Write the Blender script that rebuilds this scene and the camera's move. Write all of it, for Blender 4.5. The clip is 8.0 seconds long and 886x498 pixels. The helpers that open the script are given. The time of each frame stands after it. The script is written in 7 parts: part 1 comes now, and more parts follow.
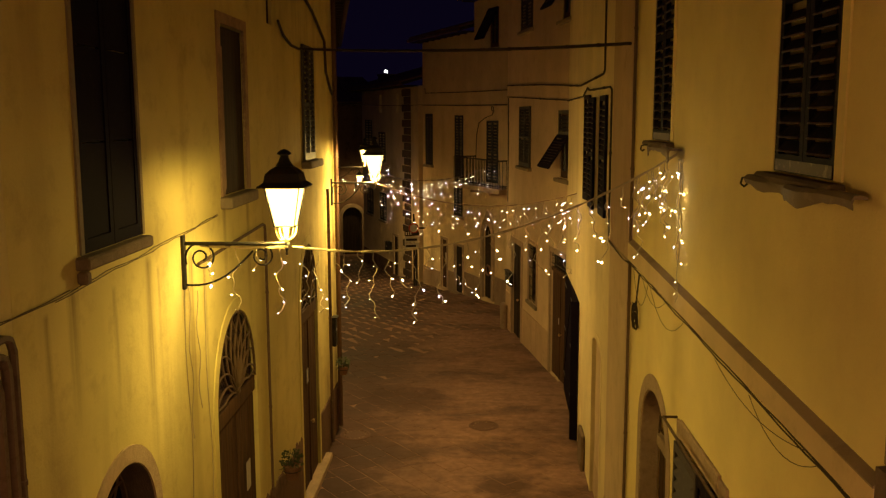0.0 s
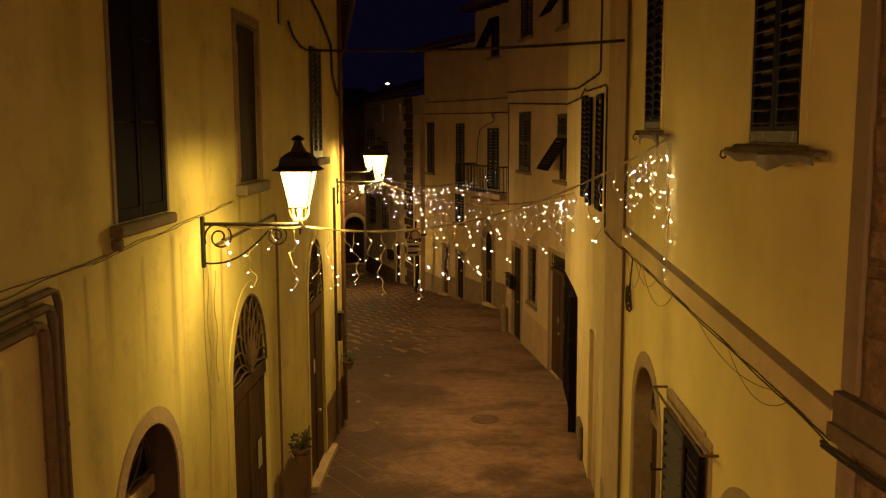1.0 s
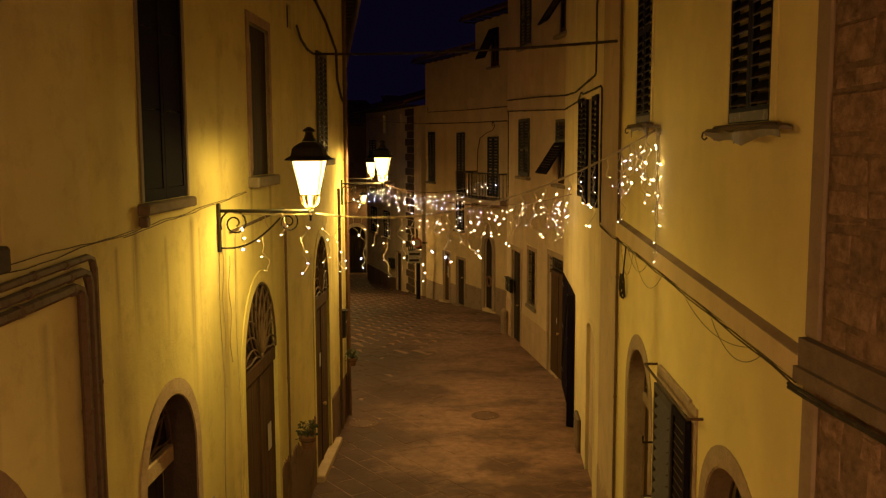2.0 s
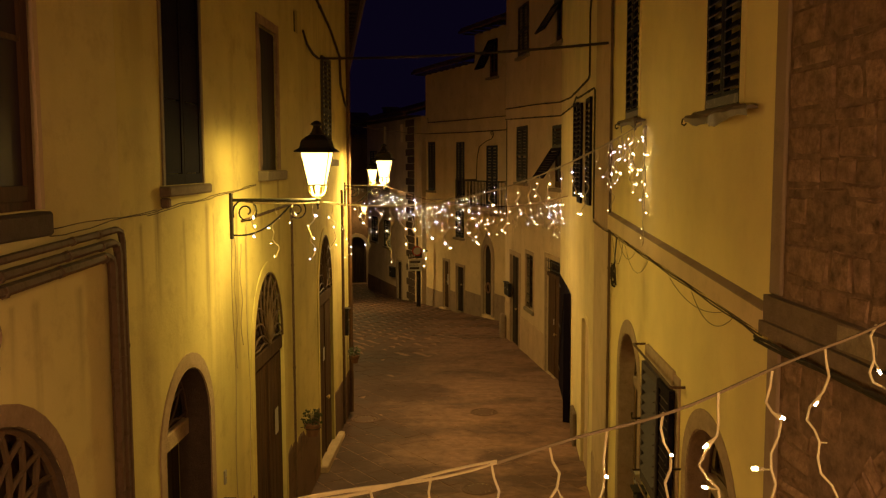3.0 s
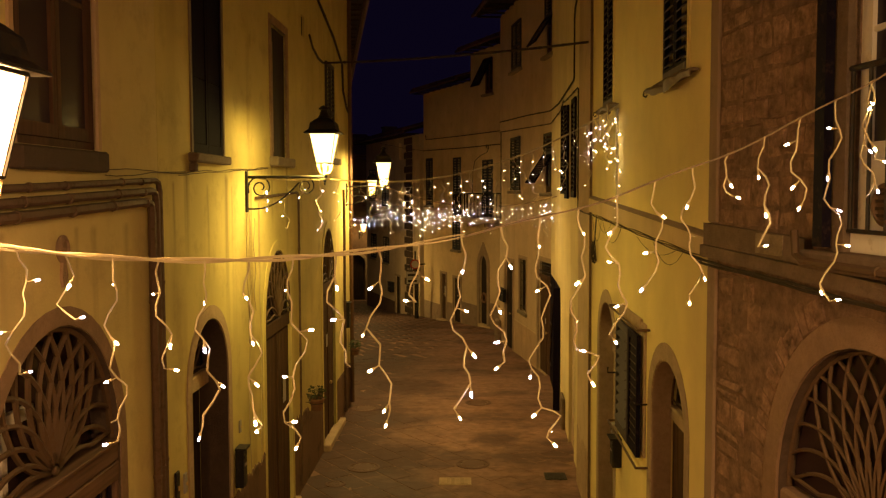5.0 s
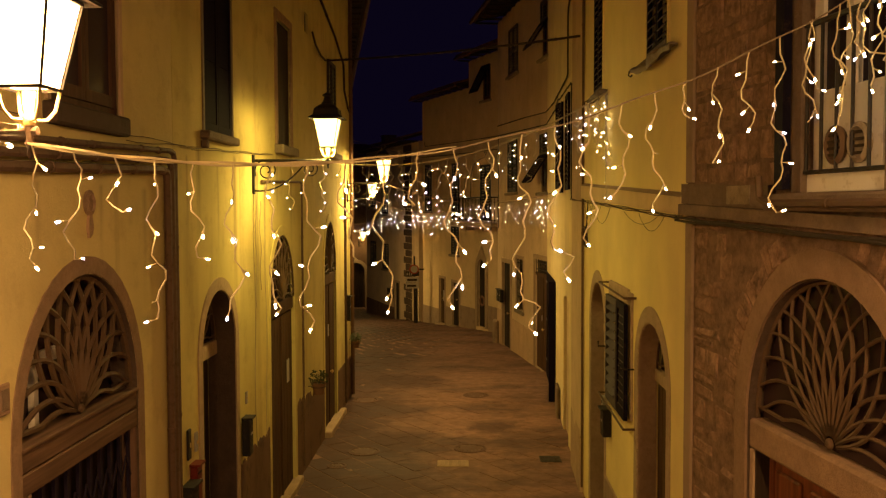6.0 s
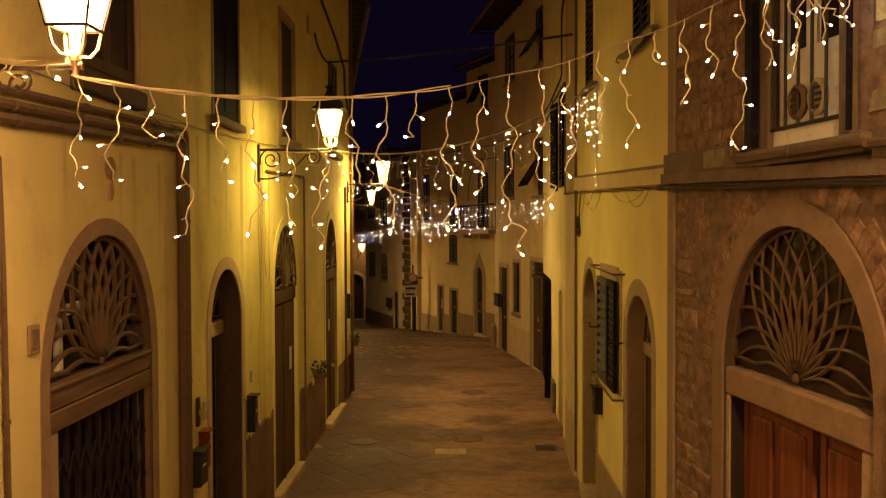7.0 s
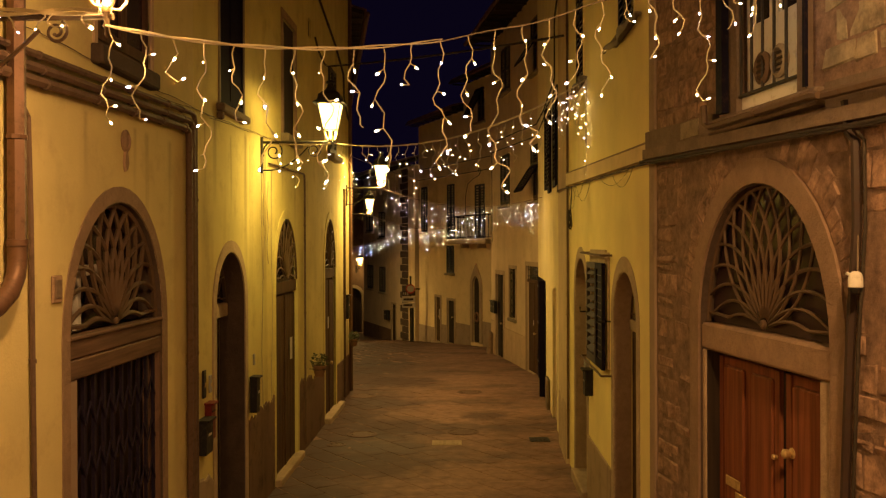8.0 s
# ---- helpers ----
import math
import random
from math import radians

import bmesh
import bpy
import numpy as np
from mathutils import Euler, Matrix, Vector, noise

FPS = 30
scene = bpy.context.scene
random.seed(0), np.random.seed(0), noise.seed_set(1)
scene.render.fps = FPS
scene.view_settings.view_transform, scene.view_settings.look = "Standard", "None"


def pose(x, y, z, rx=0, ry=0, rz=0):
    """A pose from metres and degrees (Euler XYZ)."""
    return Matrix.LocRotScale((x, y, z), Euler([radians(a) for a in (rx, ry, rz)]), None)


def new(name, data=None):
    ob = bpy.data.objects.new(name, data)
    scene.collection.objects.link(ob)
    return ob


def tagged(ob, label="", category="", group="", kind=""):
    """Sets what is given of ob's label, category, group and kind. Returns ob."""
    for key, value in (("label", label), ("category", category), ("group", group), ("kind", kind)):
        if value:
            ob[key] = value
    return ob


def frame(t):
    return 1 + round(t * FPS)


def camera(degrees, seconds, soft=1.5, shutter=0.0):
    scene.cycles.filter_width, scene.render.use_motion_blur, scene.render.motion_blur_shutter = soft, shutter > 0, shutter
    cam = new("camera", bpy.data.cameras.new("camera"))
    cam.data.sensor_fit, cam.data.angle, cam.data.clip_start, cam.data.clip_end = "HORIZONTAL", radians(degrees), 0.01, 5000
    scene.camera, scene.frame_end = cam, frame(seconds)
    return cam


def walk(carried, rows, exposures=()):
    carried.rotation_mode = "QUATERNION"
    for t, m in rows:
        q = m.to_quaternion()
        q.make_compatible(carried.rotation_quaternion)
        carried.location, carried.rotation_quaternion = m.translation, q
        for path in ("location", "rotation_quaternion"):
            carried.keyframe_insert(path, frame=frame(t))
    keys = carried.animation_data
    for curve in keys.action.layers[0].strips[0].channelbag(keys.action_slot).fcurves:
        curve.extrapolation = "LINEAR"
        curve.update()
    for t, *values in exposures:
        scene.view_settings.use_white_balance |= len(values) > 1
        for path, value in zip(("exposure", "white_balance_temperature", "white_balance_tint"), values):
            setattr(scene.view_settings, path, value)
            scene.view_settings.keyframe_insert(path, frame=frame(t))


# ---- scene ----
cam = camera(51.9, 8.0, soft=1.3)
METRES, EYE, TILT, LEAN, TURN = 4.8, 5.75, 0.0, 0.0, 2.8
ROWS = [
    (0.0, 0.0, 0.0, 0.0, -0.02, -8.26, 0.16),
    (0.5, -0.0027, -0.0544, -0.0237, 0.0, -7.84, 0.17),
    (1.0, -0.0058, -0.112, -0.0494, 0.03, -7.35, 0.16),
    (1.5, -0.0086, -0.1648, -0.0723, 0.04, -6.9, 0.18),
    (3.0, -0.01, -0.3355, -0.1427, 0.04, -5.47, 0.18),
    (3.5, -0.0083, -0.3886, -0.1688, 0.02, -5.04, 0.16),
    (4.0, -0.0052, -0.4475, -0.1986, 0.01, -4.56, 0.17),
    (5.5, 0.0012, -0.6115, -0.2932, -0.09, -3.2, 0.19),
    (6.0, 0.0028, -0.6644, -0.3372, -0.11, -2.71, 0.19),
    (6.5, 0.0031, -0.7115, -0.3763, -0.16, -2.22, 0.19),
    (7.0, 0.0043, -0.7601, -0.4176, -0.21, -1.56, 0.2),
    (7.5, 0.0074, -0.8046, -0.4573, -0.26, -0.94, 0.21),
    (8.0, 0.0096, -0.8529, -0.5029, -0.33, -0.23, 0.2),
]
walk(cam, [(t, pose(0, 0, EYE, TILT, LEAN, TURN) @ pose(METRES * x, METRES * y, METRES * z, 90 + pitch, roll, yaw)) for t, x, y, z, yaw, pitch, roll in ROWS], [(0.0, -0.04), (3.0, 0.07), (5.5, 0.19), (8.0, 0.20)])

# ---- world and light ----
world = bpy.data.worlds.new("night_sky")
scene.world = world
world.use_nodes = True
world.node_tree.nodes["Background"].inputs[0].default_value = (0.165, 0.09, 0.44, 1)
world.node_tree.nodes["Background"].inputs[1].default_value = 0.014

GLOW = 6.0          # street lanterns
DOWN = 70.0          # watts that the lanterns send down through their open foot
INNER = 64.0         # watts of the bulb under the hood
LAMP_TINT = (1.0, 0.65, 0.185)
FIRST_TINT = (1.0, 0.685, 0.155)
NEAR_TINT = (1.0, 0.535, 0.195)
BULB = 44.0          # fairy-light bulbs


# ---- materials ----
class Nodes:
    def __init__(self, name):
        self.mat = bpy.data.materials.new(name)
        self.mat.use_nodes = True
        self.tree = self.mat.node_tree
        self.bsdf = self.tree.nodes["Principled BSDF"]
        self.coord = self.tree.nodes.new("ShaderNodeTexCoord").outputs["Object"]

    def node(self, kind, **inputs):
        n = self.tree.nodes.new(kind)
        for key, value in inputs.items():
            self.set(n.inputs[key.replace("_", " ")], value)
        return n

    def set(self, socket, value):
        if isinstance(value, bpy.types.NodeSocket):
            self.tree.links.new(value, socket)
        else:
            socket.default_value = value

    def scaled(self, sx, sy, sz):
        n = self.node("ShaderNodeMapping", Vector=self.coord, Scale=(sx, sy, sz))
        return n.outputs[0]

    def noise(self, scale, detail=4, vector=None, rough=0.55):
        n = self.node("ShaderNodeTexNoise", Scale=scale, Detail=detail, Roughness=rough)
        self.set(n.inputs["Vector"], vector or self.coord)
        return n.outputs["Fac"]

    def ramp(self, fac, stops):
        n = self.node("ShaderNodeValToRGB", Fac=fac)
        r = n.color_ramp
        while len(r.elements) < len(stops):
            r.elements.new(0.5)
        for e, (p, c) in zip(r.elements, stops):
            e.position = p
            e.color = (c, c, c, 1) if isinstance(c, float) else (*c, 1)
        return n.outputs["Color"]

    def mix(self, fac, a, b, blend="MIX"):
        n = self.tree.nodes.new("ShaderNodeMix")
        n.data_type, n.blend_type = "RGBA", blend
        for socket, value in ((n.inputs[0], fac), (n.inputs[6], a), (n.inputs[7], b)):
            if isinstance(value, tuple) and len(value) == 3:
                value = (*value, 1)
            self.set(socket, value)
        return n.outputs[2]

    def math(self, op, a, b=0.5):
        n = self.tree.nodes.new("ShaderNodeMath")
        n.operation = op
        self.set(n.inputs[0], a)
        self.set(n.inputs[1], b)
        return n.outputs[0]

    def random(self):
        return self.tree.nodes.new("ShaderNodeObjectInfo").outputs["Random"]

    def island(self):
        return self.tree.nodes.new("ShaderNodeNewGeometry").outputs["Random Per Island"]

    def bump(self, height, strength, distance):
        n = self.node("ShaderNodeBump", Strength=strength, Distance=distance, Height=height)
        self.set(self.bsdf.inputs["Normal"], n.outputs[0])

    def done(self, color, rough=0.8, metal=0.0, spec=0.4):
        self.set(self.bsdf.inputs["Base Color"], (*color, 1) if isinstance(color, tuple) else color)
        self.set(self.bsdf.inputs["Roughness"], rough)
        self.bsdf.inputs["Metallic"].default_value = metal
        self.bsdf.inputs["Specular IOR Level"].default_value = spec
        return self.mat


def shade(c, k):
    return tuple(min(1, v * k) for v in c)


def plaster(name, base, dirt, streak=0.5, cracks=0.35, drips=()):
    """Old lime plaster: cloudy patches, long vertical rain streaks, grime and fine grain."""
    m = Nodes(name)
    clouds = m.ramp(m.noise(0.9, 6), [(0.3, 0.0), (0.72, 1.0)])
    col = m.mix(clouds, shade(base, 0.84), shade(base, 1.06))
    blot = m.ramp(m.noise(2.6, 8, rough=0.7), [(0.52, 0.0), (0.70, 1.0)])
    col = m.mix(m.math("MULTIPLY", blot, cracks), col, dirt)
    rain = m.ramp(m.noise(1.0, 4, m.scaled(1.5, 1.5, 0.13), 0.55), [(0.50, 0.0), (0.72, 1.0)])
    fade = m.ramp(m.noise(0.5, 2), [(0.36, 0.0), (0.62, 1.0)])
    col = m.mix(m.math("MULTIPLY", m.math("MULTIPLY", rain, fade), streak), col, dirt)
    if drips:
        place = m.node("ShaderNodeSeparateXYZ", Vector=m.tree.nodes.new("ShaderNodeNewGeometry").outputs["Position"])
        ragged = m.math("MULTIPLY", m.math("SUBTRACT", m.noise(1.0, 4, m.scaled(9, 9, 1.6)), 0.5), 0.10)
        thin = m.ramp(m.noise(1.0, 4, m.scaled(22, 22, 1.1)), [(0.30, 0.35), (0.62, 1.0)])
    for y, top, foot, half, depth in drips:
        off = m.math("ABSOLUTE", m.math("ADD", m.math("SUBTRACT", place.outputs[1], y), ragged))
        across = m.ramp(m.math("DIVIDE", off, half * 2), [(0.12, 1.0), (0.55, 0.0)])
        down = m.math("DIVIDE", m.math("SUBTRACT", top, place.outputs[2]), top - foot)
        down = m.ramp(down, [(0.0, 0.0), (0.04, 1.0), (0.45, 0.7), (1.0, 0.0)])
        col = m.mix(m.math("MULTIPLY", m.math("MULTIPLY", across, down), m.math("MULTIPLY", thin, depth)), col, shade(dirt, 0.75))
    grain = m.noise(55, 5)
    col = m.mix(m.math("MULTIPLY", grain, 0.12), col, shade(dirt, 0.8))
    soft = m.noise(4, 4)
    m.bump(m.math("ADD", m.math("MULTIPLY", soft, 1.5), m.math("MULTIPLY", grain, 0.35)), 0.42, 0.02)
    return m.done(col, 0.9, spec=0.2)


def stone(name, base, scale=1.0, contrast=0.35, by="object"):
    m = Nodes(name)
    mottled = m.ramp(m.noise(3.2 * scale, 8, rough=0.7), [(0.3, 0.0), (0.72, 1.0)])
    col = m.mix(mottled, shade(base, 1 - contrast), shade(base, 1 + contrast * 0.5))
    pit = m.ramp(m.noise(19 * scale, 6, rough=0.75), [(0.48, 0.0), (0.66, 1.0)])
    col = m.mix(m.math("MULTIPLY", pit, 0.4), col, shade(base, 0.42))
    tone = m.random() if by == "object" else m.island()
    col = m.mix(tone, m.mix(0.52, col, shade(base, 0.45)), col)
    m.bump(m.math("ADD", m.noise(9 * scale, 8, rough=0.7), m.math("MULTIPLY", m.noise(60 * scale, 4), 0.4)), 0.65, 0.03)
    return m.done(col, 0.86, spec=0.3)


def wood(name, base, dark, along="z", gloss=0.8):
    m = Nodes(name)
    sc = {"z": (26, 26, 1.4), "x": (1.4, 26, 26)}[along]
    grain = m.noise(1.0, 6, m.scaled(*sc))
    col = m.mix(m.ramp(grain, [(0.35, 0.0), (0.68, 1.0)]), dark, base)
    worn = m.ramp(m.noise(2.4, 6), [(0.52, 0.0), (0.75, 1.0)])
    col = m.mix(m.math("MULTIPLY", worn, 0.4), col, shade(base, 0.6))
    col = m.mix(m.math("MULTIPLY", m.random(), 0.3), col, dark)
    m.bump(grain, 0.25, 0.006)
    return m.done(col, gloss, spec=0.2)


def paint(name, base, chip, rough=0.6, spec=0.2):
    m = Nodes(name)
    worn = m.ramp(m.noise(14, 7, rough=0.7), [(0.55, 0.0), (0.64, 1.0)])
    col = m.mix(m.math("MULTIPLY", worn, 0.5), base, chip)
    col = m.mix(m.math("MULTIPLY", m.noise(3, 4), 0.35), col, shade(base, 0.55))
    m.bump(m.noise(40, 4), 0.2, 0.004)
    return m.done(col, rough, spec=spec)


def metal(name, base, rust, rough=0.55, metallic=0.6):
    m = Nodes(name)
    spots = m.ramp(m.noise(16, 7, rough=0.7), [(0.5, 0.0), (0.66, 1.0)])
    col = m.mix(m.math("MULTIPLY", spots, 0.6), base, rust)
    m.bump(m.noise(50, 4), 0.25, 0.003)
    return m.done(col, m.math("ADD", m.math("MULTIPLY", spots, 0.3), rough), metallic)


def glowing(name, tint, strength):
    m = Nodes(name)
    m.bsdf.inputs["Emission Color"].default_value = (*tint, 1)
    m.bsdf.inputs["Emission Strength"].default_value = strength
    return m.done((0.8, 0.78, 0.7), 0.4)


def glazing(name, tint=(0.022, 0.015, 0.024)):
    m = Nodes(name)
    m.bump(m.noise(2.0, 2), 0.06, 0.02)
    return m.done(tint, m.math("ADD", m.math("MULTIPLY", m.noise(6, 4), 0.15), 0.14), 0.0, 0.2)


OCHRE = plaster("ochre_plaster", (0.70, 0.60, 0.24), (0.28, 0.185, 0.09), 0.7, 0.38, (
    (5.10, 4.62, 3.6, 0.05, 0.6), (5.47, 4.70, 3.7, 0.09, 0.75), (6.12, 4.60, 3.5, 0.05, 0.5), (6.80, 4.72, 2.7, 0.09, 0.85), (7.02, 4.6, 3.6, 0.04, 0.5),
    (7.85, 4.60, 2.7, 0.07, 0.8), (8.25, 4.4, 3.0, 0.06, 0.75), (9.0, 4.95, 3.9, 0.07, 0.6), (9.95, 4.95, 3.4, 0.08, 0.7)))
OCHRE_PALE = plaster("pale_ochre_plaster", (0.70, 0.60, 0.275), (0.38, 0.275, 0.15), 0.55, 0.42, (
    (3.15, 4.30, 3.7, 0.05, 0.5), (3.42, 4.30, 3.2, 0.06, 0.6), (4.0, 4.30, 3.3, 0.06, 0.45), (2.2, 4.30, 3.7, 0.05, 0.4)))
YELLOW = plaster("yellow_plaster", (0.91, 0.765, 0.345), (0.66, 0.47, 0.24), 0.25, 0.2)
CREAM = plaster("cream_plaster", (0.69, 0.54, 0.355), (0.38, 0.27, 0.17), 0.45, 0.4)
TAWNY = plaster("tawny_plaster", (0.60, 0.44, 0.29), (0.28, 0.19, 0.12), 0.45, 0.45)
STRAW = plaster("straw_plaster", (0.74, 0.58, 0.34), (0.40, 0.28, 0.16), 0.4, 0.4)
PALE_YELLOW = plaster("pale_yellow_plaster", (0.84, 0.72, 0.42), (0.5, 0.38, 0.2), 0.4, 0.3)
# very dark brown stone for reveal linings, quoins and one sill
DEEP_BROWN = stone("deep_brown_stone", (0.115, 0.078, 0.058), 1.4, 0.3)
GREY_RENDER = plaster("grey_cement_render", (0.36, 0.265, 0.19), (0.17, 0.12, 0.085), 0.6, 0.6)
DAMP_RENDER = plaster("damp_dark_render", (0.19, 0.115, 0.08), (0.06, 0.038, 0.032), 0.7, 0.85)
MORTAR = stone("old_mortar", (0.33, 0.21, 0.145), 3.0, 0.8)
BLOCK = stone("rough_sandstone_block", (0.44, 0.275, 0.185), 2.6, 0.9)
BLOCK_JOINED = stone("rough_sandstone_block_joined", (0.41, 0.27, 0.19), 1.6, 0.7, "island")
BLOCK_PALE = stone("pale_mottled_sandstone", (0.50, 0.40, 0.26), 2.0, 0.9)
DRESSED = stone("dressed_grey_sandstone", (0.52, 0.385, 0.26), 1.0, 0.25)
PORTAL_STONE = stone("smooth_brown_sandstone", (0.43, 0.285, 0.185), 1.3, 0.4)
DARK_STONE = stone("weathered_dark_sandstone", (0.25, 0.18, 0.125), 1.4, 0.4)
SILL_STONE = stone("sill_stone", (0.36, 0.29, 0.20), 1.2, 0.3)
OAK = wood("weathered_oak_beam", (0.215, 0.13, 0.085), (0.10, 0.06, 0.04), "x", 0.75)
BROWN_WOOD = wood("brown_stained_wood", (0.115, 0.060, 0.030), (0.052, 0.027, 0.014))
RED_WOOD = wood("reddish_varnished_wood", (0.29, 0.10, 0.045), (0.13, 0.042, 0.02), gloss=0.5)
OLD_WOOD = wood("old_dark_wood", (0.055, 0.035, 0.022), (0.024, 0.016, 0.011))
CASEMENT_WOOD = wood("casement_brown_wood", (0.115, 0.058, 0.036), (0.06, 0.03, 0.018))
GATE_PAINT = paint("dark_blue_black_gate_paint", (0.020, 0.014, 0.032), (0.05, 0.03, 0.035), 0.55, 0.2)
NAVY_PAINT = paint("dark_green_blue_shutter_paint", (0.011, 0.009, 0.019), (0.075, 0.045, 0.035), 0.6, 0.04)
BLACK_PAINT = paint("old_black_shutter_paint", (0.009, 0.006, 0.018), (0.020, 0.014, 0.024), 0.85, 0.05)
BLUE_PAINT = paint("faded_blue_shutter_paint", (0.060, 0.064, 0.075), (0.12, 0.10, 0.08), 0.75)
# pale tone for lamp glints on slat lips and for paint-worn feet
LIP_PAINT = paint("glint_lip_and_worn_foot", (0.085, 0.052, 0.035), (0.42, 0.30, 0.17), 0.55, 0.3)
DUSTY_BLUE = paint("dusty_blue_grey_shutter_paint", (0.085, 0.072, 0.078), (0.15, 0.12, 0.10), 0.7)
WORN_PAINT = paint("worn_shutter_paint", (0.075, 0.068, 0.055), (0.14, 0.11, 0.075))
WHITE_PAINT = paint("white_window_paint", (0.74, 0.70, 0.62), (0.45, 0.38, 0.28), 0.5)
IRON = metal("black_wrought_iron", (0.022, 0.02, 0.018), (0.07, 0.04, 0.02), 0.5, 0.3)
BRONZE_IRON = metal("brown_painted_iron", (0.11, 0.068, 0.038), (0.13, 0.07, 0.035), 0.7, 0.1)
COPPER = metal("dull_copper_pipe", (0.13, 0.068, 0.04), (0.08, 0.05, 0.03), 0.5, 0.4)
PIPE_PAINT = metal("painted_brown_pipe", (0.12, 0.072, 0.046), (0.07, 0.048, 0.03), 0.75, 0.0)
RUSTY_PIPE = metal("dark_brown_pipe", (0.04, 0.024, 0.018), (0.07, 0.038, 0.024), 0.6, 0.1)
POLISHED_IRON = metal("foot_polished_iron", (0.42, 0.34, 0.27), (0.16, 0.10, 0.07), 0.22, 0.9)
WORN_IRON = metal("street_worn_iron", (0.125, 0.066, 0.046), (0.19, 0.105, 0.075), 0.7, 0.0)
BRASS = metal("brass", (0.62, 0.45, 0.20), (0.33, 0.23, 0.10), 0.5, 0.7)
CABLE = paint("black_cable_rubber", (0.045, 0.035, 0.025), (0.12, 0.09, 0.06), 0.7)
CABLE_BROWN = paint("dusty_brown_cable", (0.085, 0.055, 0.034), (0.15, 0.10, 0.06), 0.7)
WIRE_DULL = paint("dull_brown_wire", (0.20, 0.15, 0.10), (0.15, 0.11, 0.08), 0.7)
WIRE_PINK = paint("pinkish_brown_wire", (0.30, 0.20, 0.15), (0.22, 0.15, 0.11), 0.6)
WIRE_WHITE = paint("pale_fairy_light_wire", (0.52, 0.44, 0.28), (0.40, 0.32, 0.20), 0.5)
TERRACOTTA = stone("terracotta", (0.27, 0.14, 0.085), 2.0, 0.2)
ROOF_TILE = stone("clay_roof_tile", (0.30, 0.16, 0.09), 1.0, 0.3, "island")
LEAF = paint("green_leaf", (0.055, 0.065, 0.03), (0.10, 0.10, 0.05), 0.6)
RED_PLASTIC = paint("red_plastic", (0.15, 0.022, 0.016), (0.25, 0.04, 0.03), 0.4)
PAPER = paint("white_paper", (0.50, 0.46, 0.40), (0.4, 0.36, 0.3), 0.8)
BLACK_BOX = paint("black_letterbox_paint", (0.025, 0.024, 0.024), (0.09, 0.07, 0.05), 0.5)
GREY_BOX = paint("grey_plastic_box", (0.38, 0.36, 0.32), (0.22, 0.2, 0.17), 0.5)
CLOTH = paint("faded_tarpaulin", (0.20, 0.155, 0.11), (0.32, 0.26, 0.19), 0.55)
GLASS = glazing("dark_window_glass")
BROWN_GLASS = glazing("dusty_brown_fanlight_glass", (0.045, 0.026, 0.028))
DIM_GLASS = glazing("dim_curtained_glass", (0.045, 0.032, 0.042))
LAMP_GLASS = glowing("lit_lantern_glass", LAMP_TINT, GLOW)
NEAR_GLASS = glowing("lit_lantern_glass_warm", NEAR_TINT, GLOW * 3.5)
BULB_WARM = glowing("warm_white_bulb", (1.0, 0.78, 0.38), BULB)
BULB_COOL = glowing("cool_white_bulb", (0.60, 0.57, 1.0), BULB)
SIGN_WHITE = paint("white_sign_enamel", (0.62, 0.58, 0.50), (0.45, 0.38, 0.28), 0.5)
SIGN_RED = paint("red_sign_enamel", (0.50, 0.06, 0.04), (0.35, 0.08, 0.05), 0.5)
SIGN_DARK = paint("dark_sign_lettering", (0.06, 0.045, 0.04), (0.1, 0.08, 0.06), 0.6)
# near-black tone: the shade of closed rooms as a colour
DARK_ROOM = paint("unlit_room_tone", (0.04, 0.032, 0.026), (0.03, 0.024, 0.018), 0.9)


